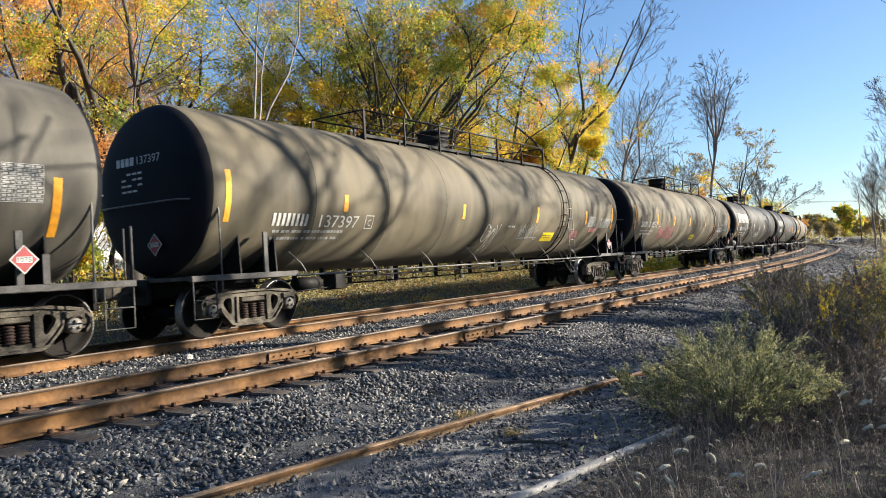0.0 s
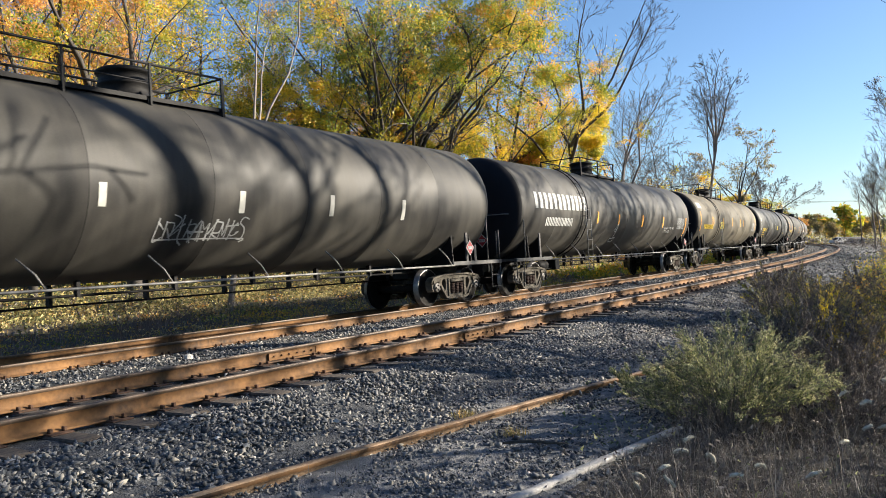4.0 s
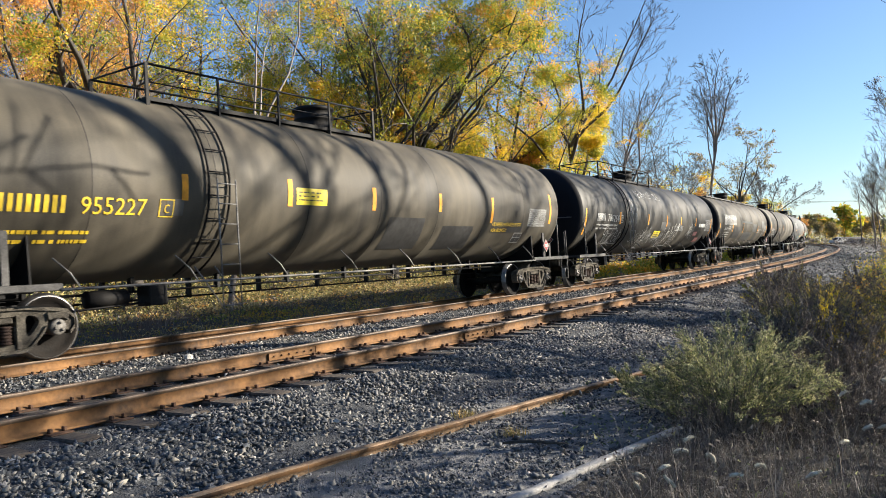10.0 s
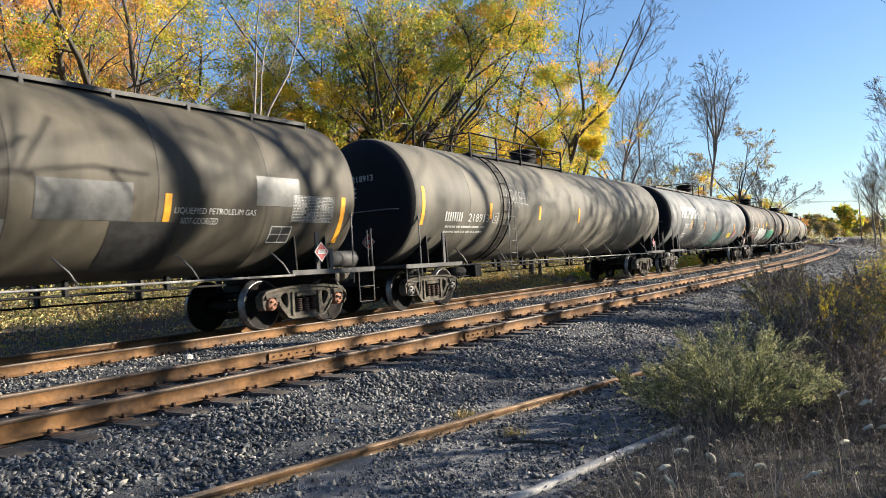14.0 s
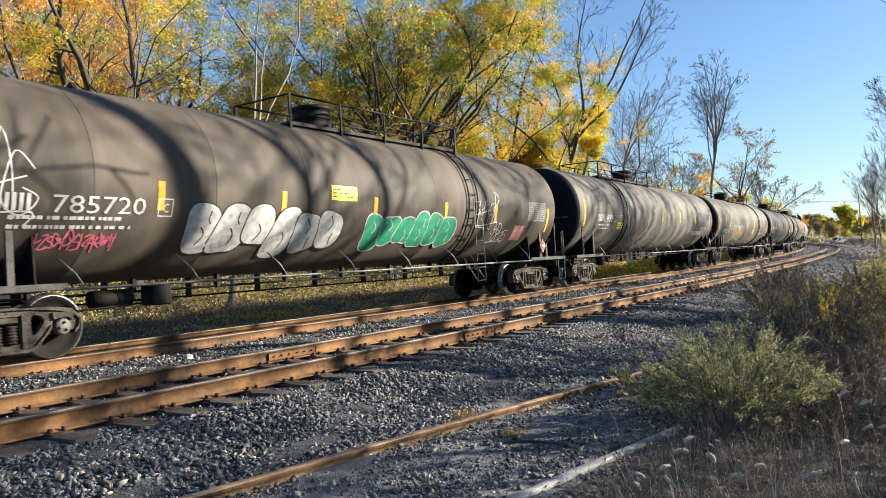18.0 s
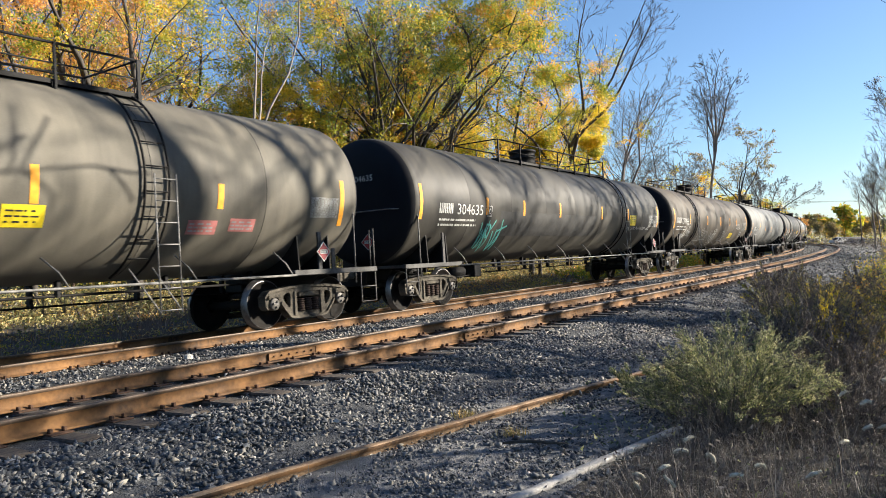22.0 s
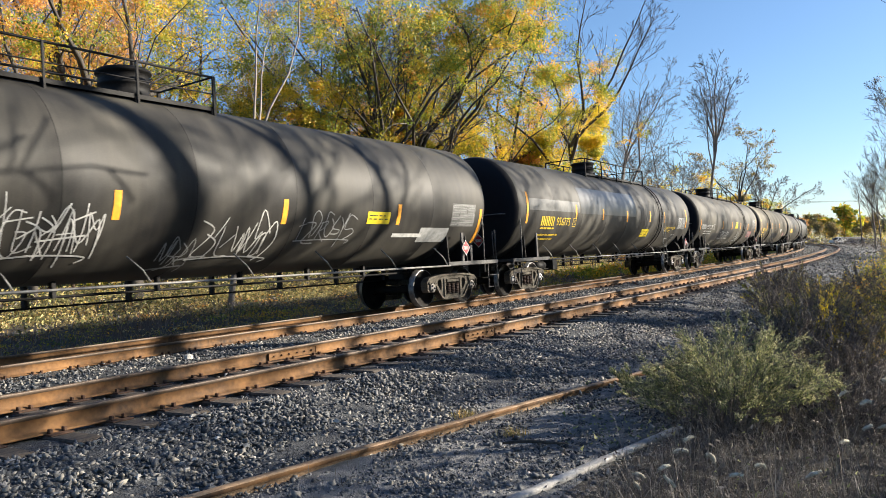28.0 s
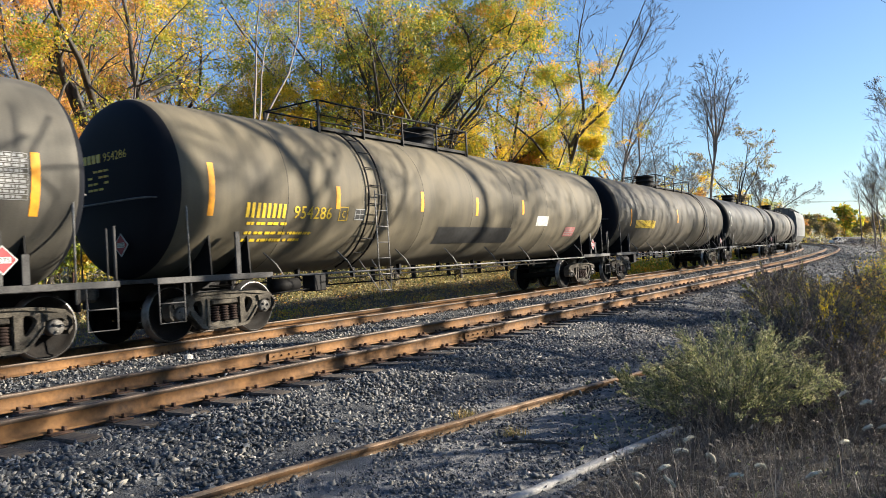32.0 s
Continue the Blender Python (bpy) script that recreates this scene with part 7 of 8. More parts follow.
add_car(149.03, 16.34, "black", "black tank car covered in white scrawls", ladder=-4.89, dome=-0.63, fence=(-5.65, 0.64), deck=(-5.65, 0.64),
        stripes=[(-9.01, 0.87, 2.16, "y"), (-5.58, 0.43, 2.33, "y"), (-2.12, 0.43, 2.35, "y"), (0.58, 0.46, 2.32, "y"), (2.88, 0.4, 2.35, "y"), (5.61, 0.39, 2.35, "y"), (8.8, 1.0, 2.05, "y")],
        marks=[
            ("head", 4, "780264", WHITE),
            ("bars", 4, -7.96, -7.14, 2.2, 0.26, WHITE),
            ("text", '780264', -6.92, -5.75, 2.19, 0.26, WHITE),
            ("print", 2, -7.96, -5.64, 2.04, WHITE),
            ("tag", -7.01, -5.19, 1.42, 1.98, WHITE, 36),
            ("tag", -4.62, -3.74, 2.07, 3.24, GSPRAY, 43),
            ("tag", -3.74, -1.59, 1.37, 2.02, GSPRAY, 50),
            ("panel", -1.04, -0.13, 1.61, 1.89, YPANEL, "yellow notice panel"),
            ("stick", 'DEATH OF ALL', -3.11, 0.10, 3.24, 0.27, WHITE),
            ("panel", -0.23, 1.2, 1.95, 2.26, GPATCH, "grey repainted patch"),
            ("tag", -2.79, -2.03, 1.25, 1.87, WHITE, 78),
            ("tag", -1.69, 0.31, 1.44, 1.81, GSPRAY, 85),
            ("tag", 0.36, 2.63, 1.25, 2.07, WHITE, 92),
            ("tag", 2.01, 3.29, 1.93, 2.21, WHITE, 99),
            ("tag", 4.29, 5.38, 1.61, 2.25, WHITE, 106),
            ("panel", 6.27, 7.53, 2.1, 2.27, WHITE, "white strip"),
            ("table", 7.61, 8.66, 1.93, 2.48, GSPRAY),
            ("panel", 5.63, 6.27, 1.7, 1.88, REDPALE, "red and white notice"),
            ("panel", 6.42, 7.12, 1.41, 1.6, REDPALE, "red and white notice")])
add_car(169.35, 15.78, "olive", "black tank car with a bold white maker's mark and repainted patches", longwalk=True, ladder=None, tanklet=1, cap="rust", dome=-0.23, fence=(-0.75, 0.86), deck=(-8.49, 8.49),
        stripes=[(-8.76, 0.81, 1.97, "y"), (-4.82, 0.4, 2.11, "y"), (-1.23, 0.6, 2.18, "y"), (8.62, 0.87, 2.0, "y"), (4.6, 0.42, 2.12, "y")],
        marks=[
            ("head", 4, "31728", WHITE),
            ("bars", 6, -7.37, -3.66, 2.31, 0.59, WHITE),
            ("bars", 4, -7.33, -6.52, 2.0, 0.2, WHITE),
            ("text", '31728', -6.36, -5.52, 2.01, 0.23, WHITE),
            ("print", 3, -7.33, -5.64, 1.86, WHITE),
            ("panel", -4.52, -2.2, 1.56, 2.2, BPATCH, "black repainted patch"),
            ("panel", -1.51, 2.09, 2.47, 2.6, GLOSSY, "pale brushed strip"),
            ("panel", -0.84, 2.2, 1.39, 1.9, GPATCH, "grey repainted patch"),
            ("text", 'LIQUEFIED PETROLEUM GAS', 4.73, 6.39, 2.02, 0.12, WHITE),
            ("text", 'NOT-ODORIZED', 4.88, 5.6, 1.88, 0.11, WHITE),
            ("table", 7.26, 8.35, 1.95, 2.42, GSPRAY),
            ("panel", 6.82, 7.34, 1.58, 1.87, GSPRAY, "framed stencil square"),
            ("panel", 3.68, 4.84, 1.18, 1.9, BPATCH, "black repainted patch"),
            ("panel", 2.55, 3.99, 1.91, 2.46, GPATCH, "grey repainted patch"),
            ("panel", 6.38, 7.41, 2.21, 2.72, GPATCH, "grey repainted patch")])
add_car(189.51, 15.9, "grey", "grey dusted tank car with white numbers and yellow reflectors", ladder=-4.8, dome=-0.49, fence=(-5.23, 0.78), deck=(-5.23, 0.78),
        stripes=[(-8.76, 0.87, 2.38, "y"), (-5.61, 0.41, 2.33, "y"), (-2.64, 0.41, 2.35, "y"), (0.32, 0.46, 2.33, "y")],
        marks=[
            ("head", 4, "218913", WHITE),
            ("bars", 4, -7.8, -6.98, 2.04, 0.22, WHITE),
            ("text", '218913', -6.72, -5.69, 2.04, 0.21, WHITE),
            ("print", 2, -7.72, -5.66, 1.89, WHITE),
            ("tag", -4.73, -3.51, 2.58, 3.08, GSPRAY, 38)])
add_car(209.6, 15.9, "pale", "pale grey tank car with teal and white graffiti", longwalk=True, ladder=None, tanklet=1, dome=-0.13, fence=(-1.63, 1.01), deck=(-8.55, 8.55),
        stripes=[(-5.33, 0.45, 2.2, "y"), (-2.57, 0.45, 2.19, "y"), (0.29, 0.51, 2.26, "y"), (5.33, 0.42, 2.19, "y"), (8.78, 0.81, 1.95, "y")],
        marks=[
            ("bars", 6, -7.26, -3.94, 2.5, 0.55, WHITE),
            ("text", '29821', -6.69, -5.86, 2.03, 0.23, WHITE),
            ("print", 2, -6.66, -6.03, 1.76, WHITE),
            ("panel", -5.14, -4.87, 2.02, 2.27, GPATCH, "framed stencil square"),
            ("tag", -3.7, -2.58, 1.77, 2.21, WHITE, 39),
            ("tag", -5.63, -3.61, 1.36, 1.89, BPATCH, 46),
            ("tag", -2.18, -1.03, 1.38, 1.97, GSPRAY, 53),
            ("tag", -0.18, 2.23, 1.21, 1.91, TEAL, 60),
            ("tag", 2.76, 3.98, 1.26, 1.86, WHITE, 67),
            ("panel", 3.91, 4.76, 1.6, 1.85, YPANEL, "yellow notice panel"),
            ("panel", 5.42, 6.1, 1.59, 1.96, REDPALE, "red and white notice"),
            ("table", 7.54, 8.42, 1.97, 2.54, GPATCH),
            ("panel", -0.4, -0.07, 2.74, 2.91, GSPRAY, "pale stencil block")])
add_car(229.79, 15.27, "brown", "brown-dusted tank car with large silver and green graffiti", dome=-0.29, fence=(-1.74, 4.32), ladder=3.77, deck=(-1.74, 4.32),
        stripes=[(-5.34, 0.44, 2.3, "y"), (-2.76, 0.42, 2.28, "y"), (-0.11, 0.41, 2.28, "y"), (2.59, 0.4, 2.28, "y"), (5.01, 0.46, 2.26, "y"), (8.18, 0.67, 2.15, "y")],
        marks=[
            ("tag", -8.5, -7.38, 1.95, 2.99, WHITE, 12),
            ("head", 4, "785720", WHITE),
            ("bars", 3, -7.84, -7.28, 2.03, 0.22, WHITE),
            ("text", '785720', -7.02, -5.6, 2.01, 0.25, WHITE),
            ("print", 2, -7.59, -5.79, 1.92, WHITE),
            ("tag", -7.17, -6.0, 1.54, 1.75, PINK, 47),
            ("throw", -4.78, -1.13, 1.39, 2.26, WHITE, 12, 6, BPATCH),
            ("panel", -1.5, -0.73, 2.38, 2.67, YPANEL, "yellow notice panel"),
            ("throw", -0.31, 3.06, 1.42, 2.18, GREENP, 13, 6, WHITE),
            ("tag", 4.04, 5.06, 1.95, 2.83, WHITE, 75),
            ("table", 6.91, 8.0, 2.11, 2.64, GSPRAY),
            ("panel", 6.19, 6.76, 1.58, 1.97, REDPALE, "red and white notice"),
            ("tag", 4.95, 5.73, 1.54, 1.97, WHITE, 96)])
add_car(249.27, 16.5, "grey", "grey dusted tank car with white numbers and thin white scrawl", ladder=-4.96, dome=-0.57, fence=(-5.5, 0.59), deck=(-5.5, 0.59),
        stripes=[(-8.97, 0.9, 2.44, "y"), (0.0, 0.42, 2.49, "y"), (2.9, 0.44, 2.49, "y"), (5.62, 0.45, 2.49, "y"), (8.67, 0.77, 2.32, "y")],
        marks=[
            ("head", 4, "400620", WHITE),
            ("bars", 4, -7.79, -7.07, 2.19, 0.24, WHITE),
            ("text", '400620', -6.91, -5.71, 2.18, 0.26, WHITE),
            ("print", 2, -7.62, -6.2, 2.04, WHITE),
            ("panel", -5.71, -5.04, 1.92, 2.18, YPANEL, "yellow notice panel"),
            ("tag", -2.49, -1.12, 1.27, 2.23, GSPRAY, 48),
            ("panel", 6.31, 8.71, 2.12, 2.81, GLOSSY, "pale brushed patch"),
            ("table", 7.59, 8.6, 2.0, 2.47, GSPRAY),
            ("panel", 5.27, 7.29, 1.73, 1.91, GSPRAY, "pale lettered strip")])
add_car(269.57, 16.5, "grey", "grey dusted tank car with brown and teal graffiti", ladder=4.66, dome=-0.37, fence=(-1.89, 4.98), deck=(-1.89, 4.98),
        stripes=[(-9.0, 0.87, 2.34, "y"), (-5.89, 0.37, 2.34, "y"), (0.02, 0.37, 2.31, "y"), (2.84, 0.51, 2.36, "y"), (5.9, 0.41, 2.33, "y"), (8.88, 0.88, 2.33, "y")],
        marks=[
            ("head", 4, "137661", WHITE),
            ("bars", 4, -7.89, -7.05, 1.87, 0.21, WHITE),
            ("text", '137661', -6.81, -5.71, 1.85, 0.23, WHITE),
            ("print", 2, -7.83, -6.04, 1.7, GSPRAY),
            ("throw", -4.63, -1.29, 1.47, 2.37, BROWNP, 14, 3, TEAL),
            ("panel", 2.44, 3.01, 1.8, 2.09, YPANEL, "yellow notice panel"),
            ("table", 8.02, 8.76, 2.04, 2.41, GSPRAY),
            ("panel", 5.32, 5.9, 1.72, 1.94, REDPALE, "red and white notice"),
            ("panel", 6.16, 6.71, 1.77, 1.98, REDPALE, "red and white notice")])
add_car(290.37, 15.97, "black", "dusty black tank car with white numbers and a black band", dome=-0.56, fence=(-3.64, 4.69), ladder=4.55, deck=(-3.64, 4.69),
        stripes=[(-8.87, 0.81, 2.47, "y"), (-5.82, 0.44, 2.45, "y"), (-3.69, 0.43, 2.46, "y"), (-1.2, 0.44, 2.47, "y"), (2.36, 0.44, 2.47, "y"), (5.1, 0.41, 2.47, "y"), (8.76, 0.85, 2.47, "y")],
        marks=[
            ("head", 4, "304635", WHITE),
            ("bars", 4, -8.11, -7.48, 2.22, 0.24, WHITE),
            ("text", '304635', -7.3, -6.05, 2.21, 0.26, WHITE),
            ("print", 2, -8.08, -6.24, 2.05, WHITE),
            ("tag", -6.03, -4.81, 1.37, 2.12, TEAL, 43),
            ("panel", -5.09, 1.81, 1.7, 2.34, BPATCH, "long black repainted band"),
            ("panel", 5.28, 6.02, 2.07, 2.46, YPANEL, "yellow notice panel"),
            ("text", 'LIQUEFIED PETROLEUM GAS', 5.16, 7.68, 1.91, 0.13, WHITE),
            ("table", 7.63, 8.78, 2.04, 2.49, GSPRAY)])
add_car(310.61, 16.36, "brown", "brown-dusted tank car with white numbers and scrawls", cap="white", ladder=-4.92, dome=-0.53, fence=(-5.33, 0.76), deck=(-5.33, 0.76),
        stripes=[(-8.93, 0.9, 2.46, "y"), (-6.07, 0.46, 2.46, "y"), (-2.33, 0.44, 2.47, "y"), (0.99, 0.48, 2.44, "y"), (0.9, 0.44, 2.49, "y"), (3.49, 0.46, 2.49, "y"), (5.47, 0.47, 2.49, "y"), (8.8, 0.84, 2.46, "y")],
        marks=[
            ("head", 4, "784461", WHITE),
            ("bars", 4, -8.57, -7.74, 2.25, 0.26, WHITE),
            ("text", '784461', -7.61, -6.44, 2.21, 0.3, WHITE),
            ("print", 2, -8.49, -6.72, 2.07, WHITE),
            ("tag", -7.83, -6.55, 1.57, 1.83, GSPRAY, 44),
            ("tag", -6.85, -5.79, 1.67, 2.2, WHITE, 51),
            ("tag", -4.05, -1.71, 1.47, 2.05, GSPRAY, 58),
            ("tag", -1.25, 0.27, 1.44, 2.02, GSPRAY, 65),
            ("panel", 4.06, 4.98, 1.55, 1.85, YPANEL, "yellow notice panel"),
            ("tag", -0.46, 0.29, 1.35, 2.11, WHITE, 79),
            ("tag", 1.36, 3.16, 1.42, 2.03, GSPRAY, 86),
            ("text", 'LIQUEFIED PETROLEUM GAS', 5.32, 6.74, 2.24, 0.13, WHITE),
            ("text", 'NON-ODORIZED', 5.65, 6.74, 2.06, 0.14, WHITE),
            ("table", 7.57, 8.65, 1.97, 2.5, GSPRAY),
            ("panel", 7.02, 7.55, 1.62, 1.9, GPATCH, "framed stencil square")])
add_car(331.14, 16.1, "pale", "pale grey tank car with a full-length railed walkway", longwalk=True, ladder=None, dome=-0.37, fence=(-9.38, 8.75), deck=(-8.65, 8.65),
        stripes=[(-8.82, 0.83, 2.11, "y"), (-5.38, 0.44, 2.32, "y"), (-2.33, 0.36, 2.2, "y"), (1.06, 0.41, 2.19, "y")],
        marks=[
            ("head", 4, "75216", WHITE),
            ("bars", 4, -7.84, -7.28, 2.01, 0.24, WHITE),
            ("text", '75216', -7.15, -6.41, 2.02, 0.22, WHITE),
            ("print", 1, -7.26, -5.87, 1.77, WHITE)])
add_car(351.44, 15.91, "black", "black tank car with white numbers and many white tags", ladder=-4.25, dome=-0.19, fence=(-5.05, 1.06), deck=(-5.05, 1.06),
        stripes=[(-8.63, 0.85, 1.93, "y"), (-4.71, 0.46, 2.15, "y"), (-1.39, 0.42, 2.14, "y"), (1.96, 0.44, 2.13, "y"), (5.39, 0.43, 2.15, "y"), (8.84, 0.84, 1.94, "y")],
        marks=[
            ("head", 4, "203195", WHITE),
            ("bars", 4, -7.67, -6.81, 1.93, 0.23, WHITE),
            ("text", '203195', -6.7, -5.6, 1.94, 0.22, WHITE),
            ("print", 2, -7.54, -5.98, 1.78, WHITE),
            ("panel", -5.01, -4.78, 1.92, 2.19, GPATCH, "framed stencil square"),
            ("tag", -5.0, -4.24, 1.39, 1.87, WHITE, 53),
            ("tag", -3.35, -1.6, 1.51, 2.06, WHITE, 60),
            ("tag", -2.97, -1.78, 1.43, 2.2, WHITE, 67),
            ("tag", -0.48, 0.11, 1.21, 1.64, GSPRAY, 74),
            ("tag", 0.12, 1.81, 1.35, 2.07, WHITE, 81),
            ("tag", 2.36, 3.85, 1.62, 2.12, GSPRAY, 88),
            ("panel", 4.32, 5.08, 1.94, 2.19, YPANEL, "yellow notice panel"),
            ("table", 7.51, 8.55, 1.93, 2.45, GSPRAY),
            ("panel", 6.33, 7.51, 1.56, 1.88, GSPRAY, "pale lettered block"),
            ("panel", 5.33, 6.45, 1.67, 1.75, WHITE, "cream lettered strip")])
add_car(371.51, 16.0, "black", "glossy black tank car with a repainted patch and yellow numbers", tanklet=1, cap="white", ladder=4.2, dome=-0.41, fence=(-2.1, 4.51), deck=(-2.1, 4.51),
        stripes=[(-8.57, 0.89, 2.49, "y"), (-4.98, 0.44, 2.46, "y"), (-2.54, 0.39, 2.42, "y"), (0.03, 0.4, 2.4, "y"), (2.85, 0.43, 2.47, "y"), (4.87, 0.44, 2.46, "y"), (8.39, 0.84, 2.47, "y")],
        marks=[
            ("head", 4, "956775", YELLOW),
            ("panel", -4.59, 1.05, 2.41, 3.29, GLOSSY, "silver-grey repainted patch"),
            # the paler grey stands for the sun's glare on a glossy band
            ("panel", -8.46, -4.69, 2.43, 2.77, GPATCH, "grey polished band"),
            ("bars", 4, -7.58, -6.61, 1.99, 0.27, YELLOW),
            ("text", '956775', -6.46, -5.43, 2.0, 0.26, YELLOW),
            ("print", 1, -7.53, -6.56, 1.89, YELLOW),
            ("print", 2, -7.55, -5.99, 1.7, YELLOW),
            ("panel", 2.04, 2.96, 1.66, 1.95, YPANEL, "yellow notice panel"),
            ("text", 'LIQUEFIED PETROLEUM GAS', 5.12, 6.74, 1.95, 0.13, YELLOW),
            ("text", 'NON ODORIZED', 5.13, 5.99, 1.84, 0.09, YELLOW),
            ("table", 7.07, 8.16, 2.0, 2.49, GSPRAY),
            ("panel", 6.46, 6.98, 1.5, 1.75, GSPRAY, "framed stencil square")])
add_car(391.72, 15.5, "dusty", "dusty black tank car with white numbers and tags", ladder=3.6, dome=-0.61, fence=(-1.67, 3.74), deck=(-1.67, 3.74),
        stripes=[(-8.47, 0.62, 2.17, "y"), (-2.91, 0.44, 2.27, "y"), (-0.2, 0.44, 2.27, "y"), (2.52, 0.4, 2.27, "y"), (5.15, 0.37, 2.26, "y"), (8.22, 0.83, 2.37, "y")],
        marks=[
            ("head", 4, "959279", WHITE),
            ("bars", 4, -8.11, -7.14, 2.03, 0.22, WHITE),
            ("text", '959279', -6.98, -5.56, 2.03, 0.22, WHITE),
            ("print", 2, -7.54, -5.68, 1.89, WHITE),
            ("panel", 0.8, 1.52, 2.12, 2.5, YPANEL, "yellow notice panel"),
            ("panel", -3.71, 0.24, 1.61, 2.05, BPATCH, "black repainted band"),
            ("panel", -5.23, -3.74, 1.47, 1.83, BPATCH, "black repainted patch"),
            ("tag", -3.25, -0.73, 1.55, 1.94, WHITE, 69),
            ("tag", 1.59, 2.85, 1.39, 1.92, WHITE, 76),
            ("table", 6.93, 8.12, 2.16, 2.76, GSPRAY),
            ("panel", 5.48, 6.92, 1.6, 1.96, REDPALE, "red and white notice")])
add_car(411.12, 15.45, "tan", "olive-dusted black tank car with yellow numbers", ladder=-4.03, dome=-0.06, fence=(-4.76, 1.1), deck=(-4.76, 1.1),
        stripes=[(-8.24, 0.86, 2.45, "y"), (-5.14, 0.44, 2.43, "y"), (-2.24, 0.45, 2.46, "y"), (0.22, 0.46, 2.42, "y"), (2.77, 0.4, 2.48, "y")],
        marks=[
            ("head", 4, "954286", YELLOW),
            ("bars", 4, -7.48, -6.49, 2.01, 0.25, YELLOW),
            ("text", '954286', -6.33, -5.3, 2.01, 0.24, YELLOW),
            ("print", 1, -7.42, -6.45, 1.89, YELLOW),
            ("print", 2, -7.42, -5.72, 1.73, YELLOW),
            ("panel", -4.6, -4.29, 2.01, 2.23, GPATCH, "framed stencil square"),
            ("panel", -1.43, 2.26, 1.52, 1.91, BPATCH, "black repainted patch"),
            ("panel", 3.71, 4.48, 1.98, 2.26, WHITE, "white notice"),
            ("panel", 5.87, 6.63, 1.68, 1.96, REDPALE, "red and white notice")])
add_car(430.53, 15.6, "olive", "olive-grimed black tank car with faded yellow lettering",
        stripes=[(-7.46, 0.65, 2.38, "y"), (-0.77, 0.6, 2.56, "y")],
        marks=[
            ("bars", 9, -6.87, -4.23, 1.99, 0.31, YELLOW)])
add_car(450.3, 15.9, "black", "black tank car with weathered grey streaks",
        stripes=[(-8.46, 0.87, 2.69, "w")])
add_car(470.3, 15.9, "dusty", "dusty black tank car near the train's tail",
        stripes=[])



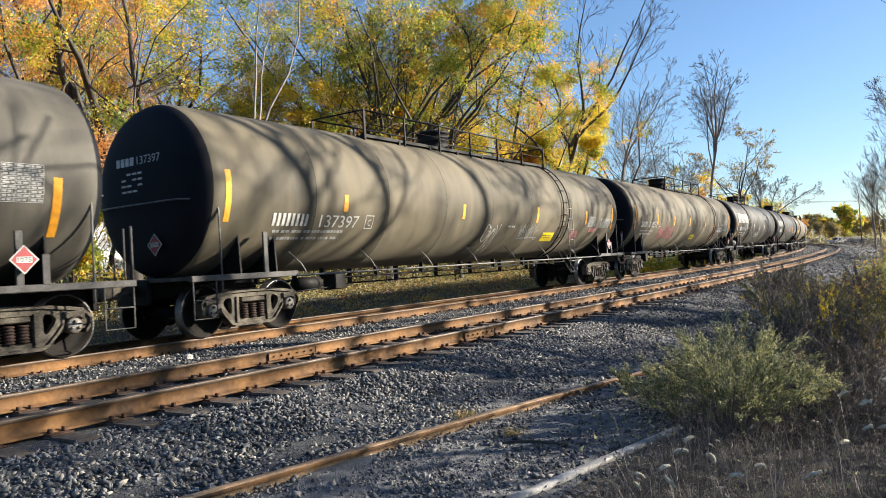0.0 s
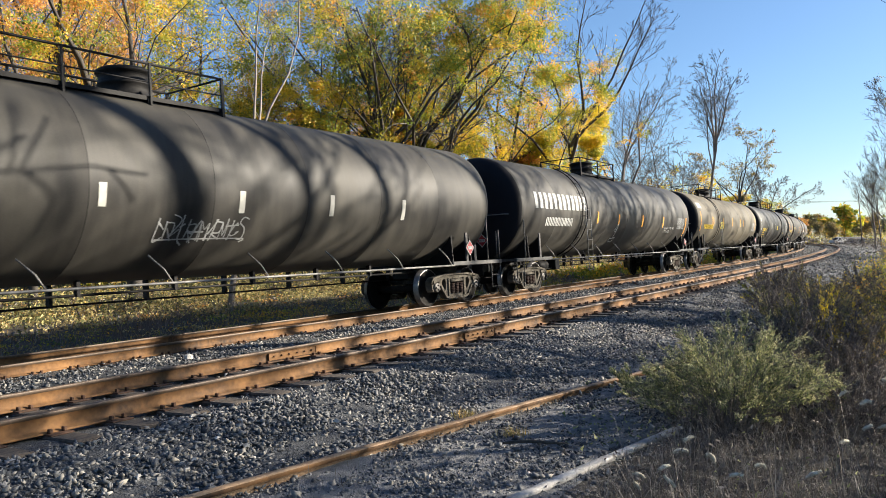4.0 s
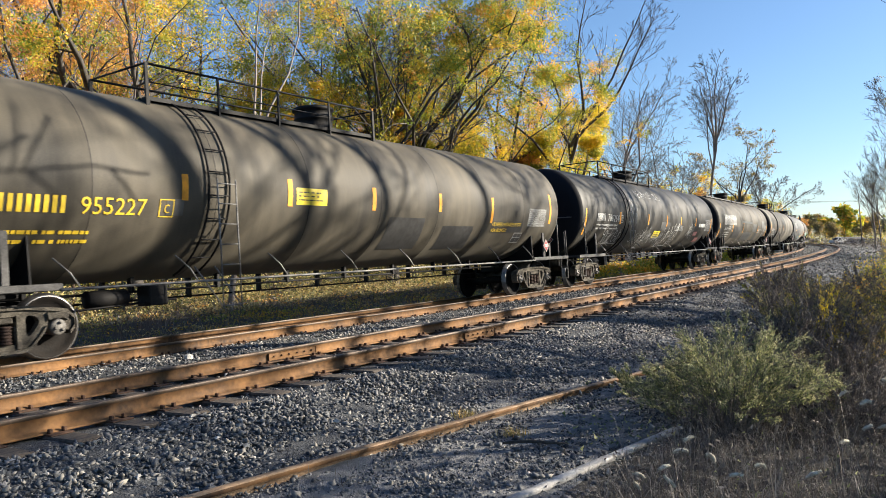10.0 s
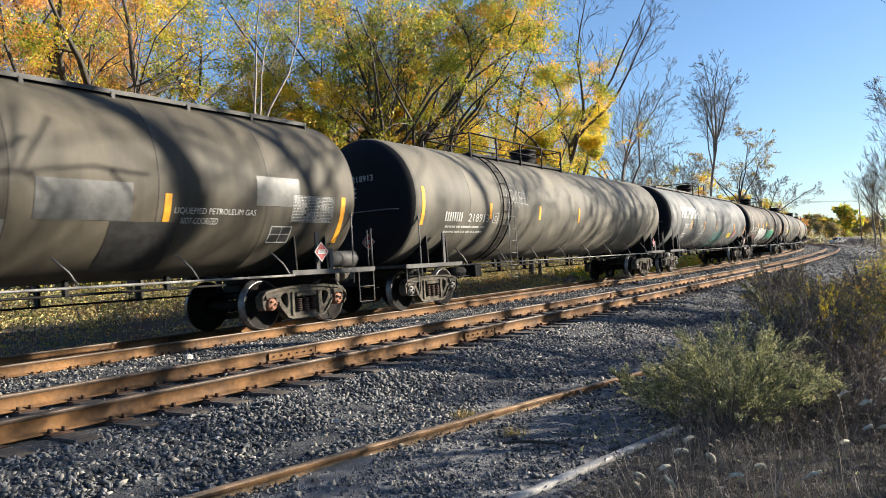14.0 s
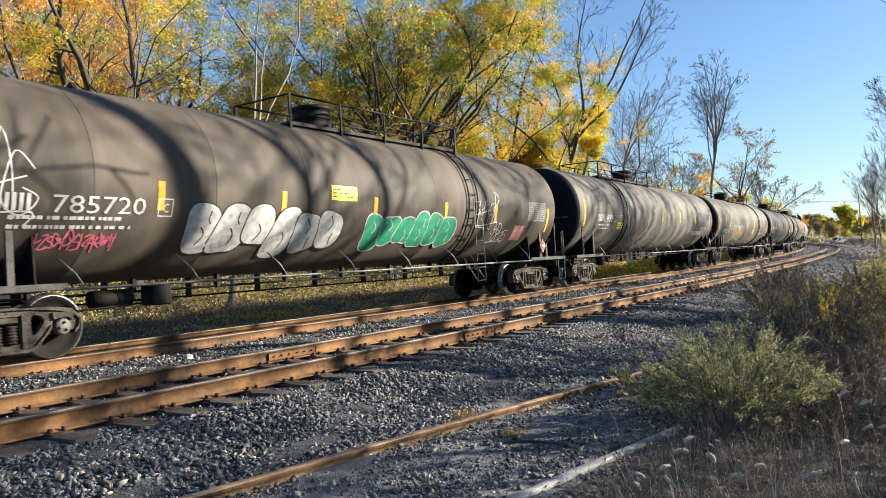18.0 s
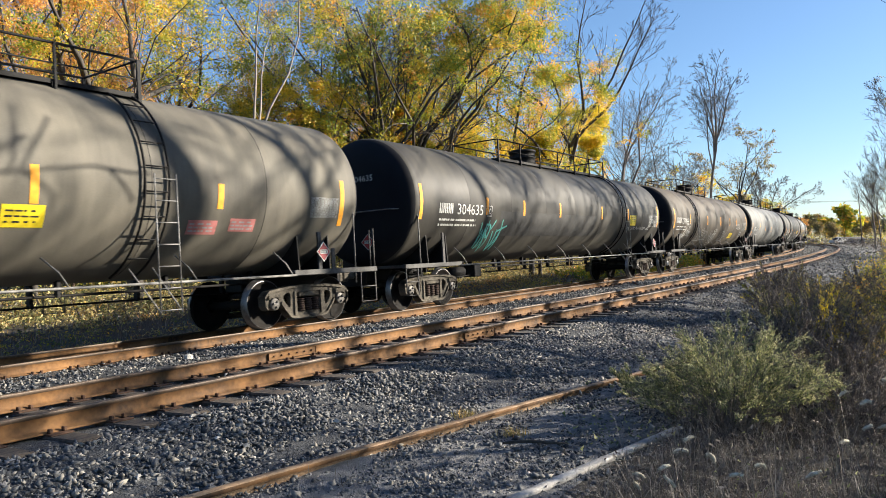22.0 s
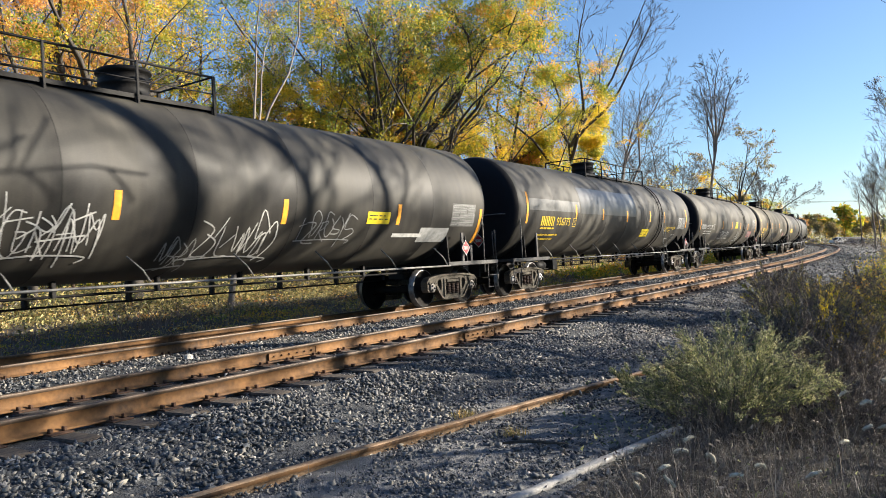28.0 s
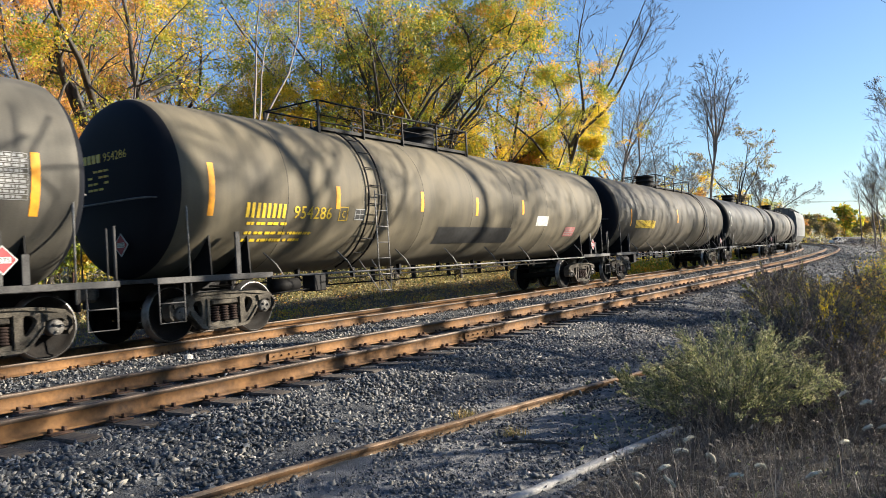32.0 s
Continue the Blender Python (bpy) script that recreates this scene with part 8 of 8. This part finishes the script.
def hopper_car(u, b):
    """A covered hopper with bowed pale sides."""
    B = b / 2
    car = new("covered_hopper")
    side = [(1.05, 1.15), (1.50, 1.65), (1.58, 2.6), (1.56, 3.6), (1.40, 4.25), (0.9, 4.55), (0.3, 4.66)]
    ring = [(-y, z) for y, z in side] + [(y, z) for y, z in reversed(side)]
    me = Mesh()
    n = len(ring)
    xs = [-B - 1.3, -B - 1.25, B + 1.25, B + 1.3]
    v = [(x, y * (0.98 if i in (0, 3) else 1), z) for i, x in enumerate(xs) for y, z in ring]
    f = [tuple(range(n)), tuple(range(3 * n, 4 * n))]
    for i in range(3):
        f += [(i * n + k, i * n + (k + 1) % n, (i + 1) * n + (k + 1) % n, (i + 1) * n + k) for k in range(n)]
    me.add(v, f)
    part("body", me, SHELL["pale"], car, "pale grey bowed hopper body")
    me = Mesh()
    me.box(-B - 1.2, B + 1.2, -0.45, 0.45, 4.66, 4.74)
    for y in (-0.9, 0.9):
        me.box(-B - 1.2, B + 1.2, y - 0.2, y + 0.2, 4.58, 4.62)
    part("roof_walk", me, GREYMETAL, car)
    for k in range(3):
        x = -4.2 + 4.2 * k
        me = Mesh()
        me.add([(x - 1.9, -1.4, 1.2), (x + 1.9, -1.4, 1.2), (x + 1.9, 1.4, 1.2), (x - 1.9, 1.4, 1.2), (x - 0.4, -0.4, 0.45), (x + 0.4, -0.4, 0.45), (x + 0.4, 0.4, 0.45), (x - 0.4, 0.4, 0.45)], [(0, 1, 5, 4), (1, 2, 6, 5), (2, 3, 7, 6), (3, 0, 4, 7), (4, 5, 6, 7), (0, 3, 2, 1)])
        part("hopper_chute", me, SHELL["pale"], car)
    for sg in (-1, 1):
        me = Mesh()
        me.box(*sorted((sg * (B - 1), sg * (B + 1.8))), -0.3, 0.3, 0.75, 1.05, 0, 0.02)
        me.box(*sorted((sg * (B + 1.25), sg * (B + 1.35))), -1.4, 1.4, 1.0, 1.2, 0, 0.01)
        part("end_sill", me, BLACK, car)
        me = Mesh()
        me.tube([(sg * (B + 1.4), -1.3, 1.1), (sg * (B + 1.4), -1.3, 4.5)], 0.02, 5)
        me.tube([(sg * (B + 1.4), -0.9, 1.1), (sg * (B + 1.4), -0.9, 4.5)], 0.02, 5)
        for z in np.arange(1.4, 4.5, 0.4):
            me.tube([(sg * (B + 1.4), -1.3, z), (sg * (B + 1.4), -0.9, z)], 0.014, 5)
        part("ladder", me, GREYMETAL, car)
        truck(car, sg * B, "grey")
    CARS.append((dict(u=u, b=b), car))
    return tagged(car, "pale grey covered hopper car behind the tank cars", "hopper car")


hopper_car(490.6, 14.0)


# ---- the train runs ----
def travelled(t):
    q = t / 32.0
    return 395.32 * q + 8.532 * q * q - 1.464 * q ** 3


def car_pose(s):
    """The pose of a body whose truck centres stand at s[0] and s[1] on the train's track."""
    a, b = on_track(np.array([s[0]]), 0, 0, True)[0], on_track(np.array([s[1]]), 0, 0, True)[0]
    d = Vector(b - a)
    return Matrix.Translation((a + b) / 2) @ Matrix.Rotation(math.atan2(d.y, d.x), 4, "Z") @ Matrix.Rotation(-math.asin(d.z / d.length), 4, "Y") @ Matrix.Rotation(-CANT, 4, "X")


def motions():
    times = [i * 0.5 for i in range(65)]
    for spec, car in CARS:
        walk(car, [(t, car_pose((spec["u"] - travelled(t), spec["u"] + spec["b"] - travelled(t)))) for t in times])
    first = WHEELSETS[0]
    walk(first, [(i / FPS, Matrix.Rotation(-travelled(i / FPS) / 0.457, 4, "Y")) for i in range(961)])
    for w in WHEELSETS[1:]:
        w.rotation_mode = "QUATERNION"
        keys = w.animation_data_create()
        keys.action = first.animation_data.action
        keys.action_slot = first.animation_data.action_slot


motions()
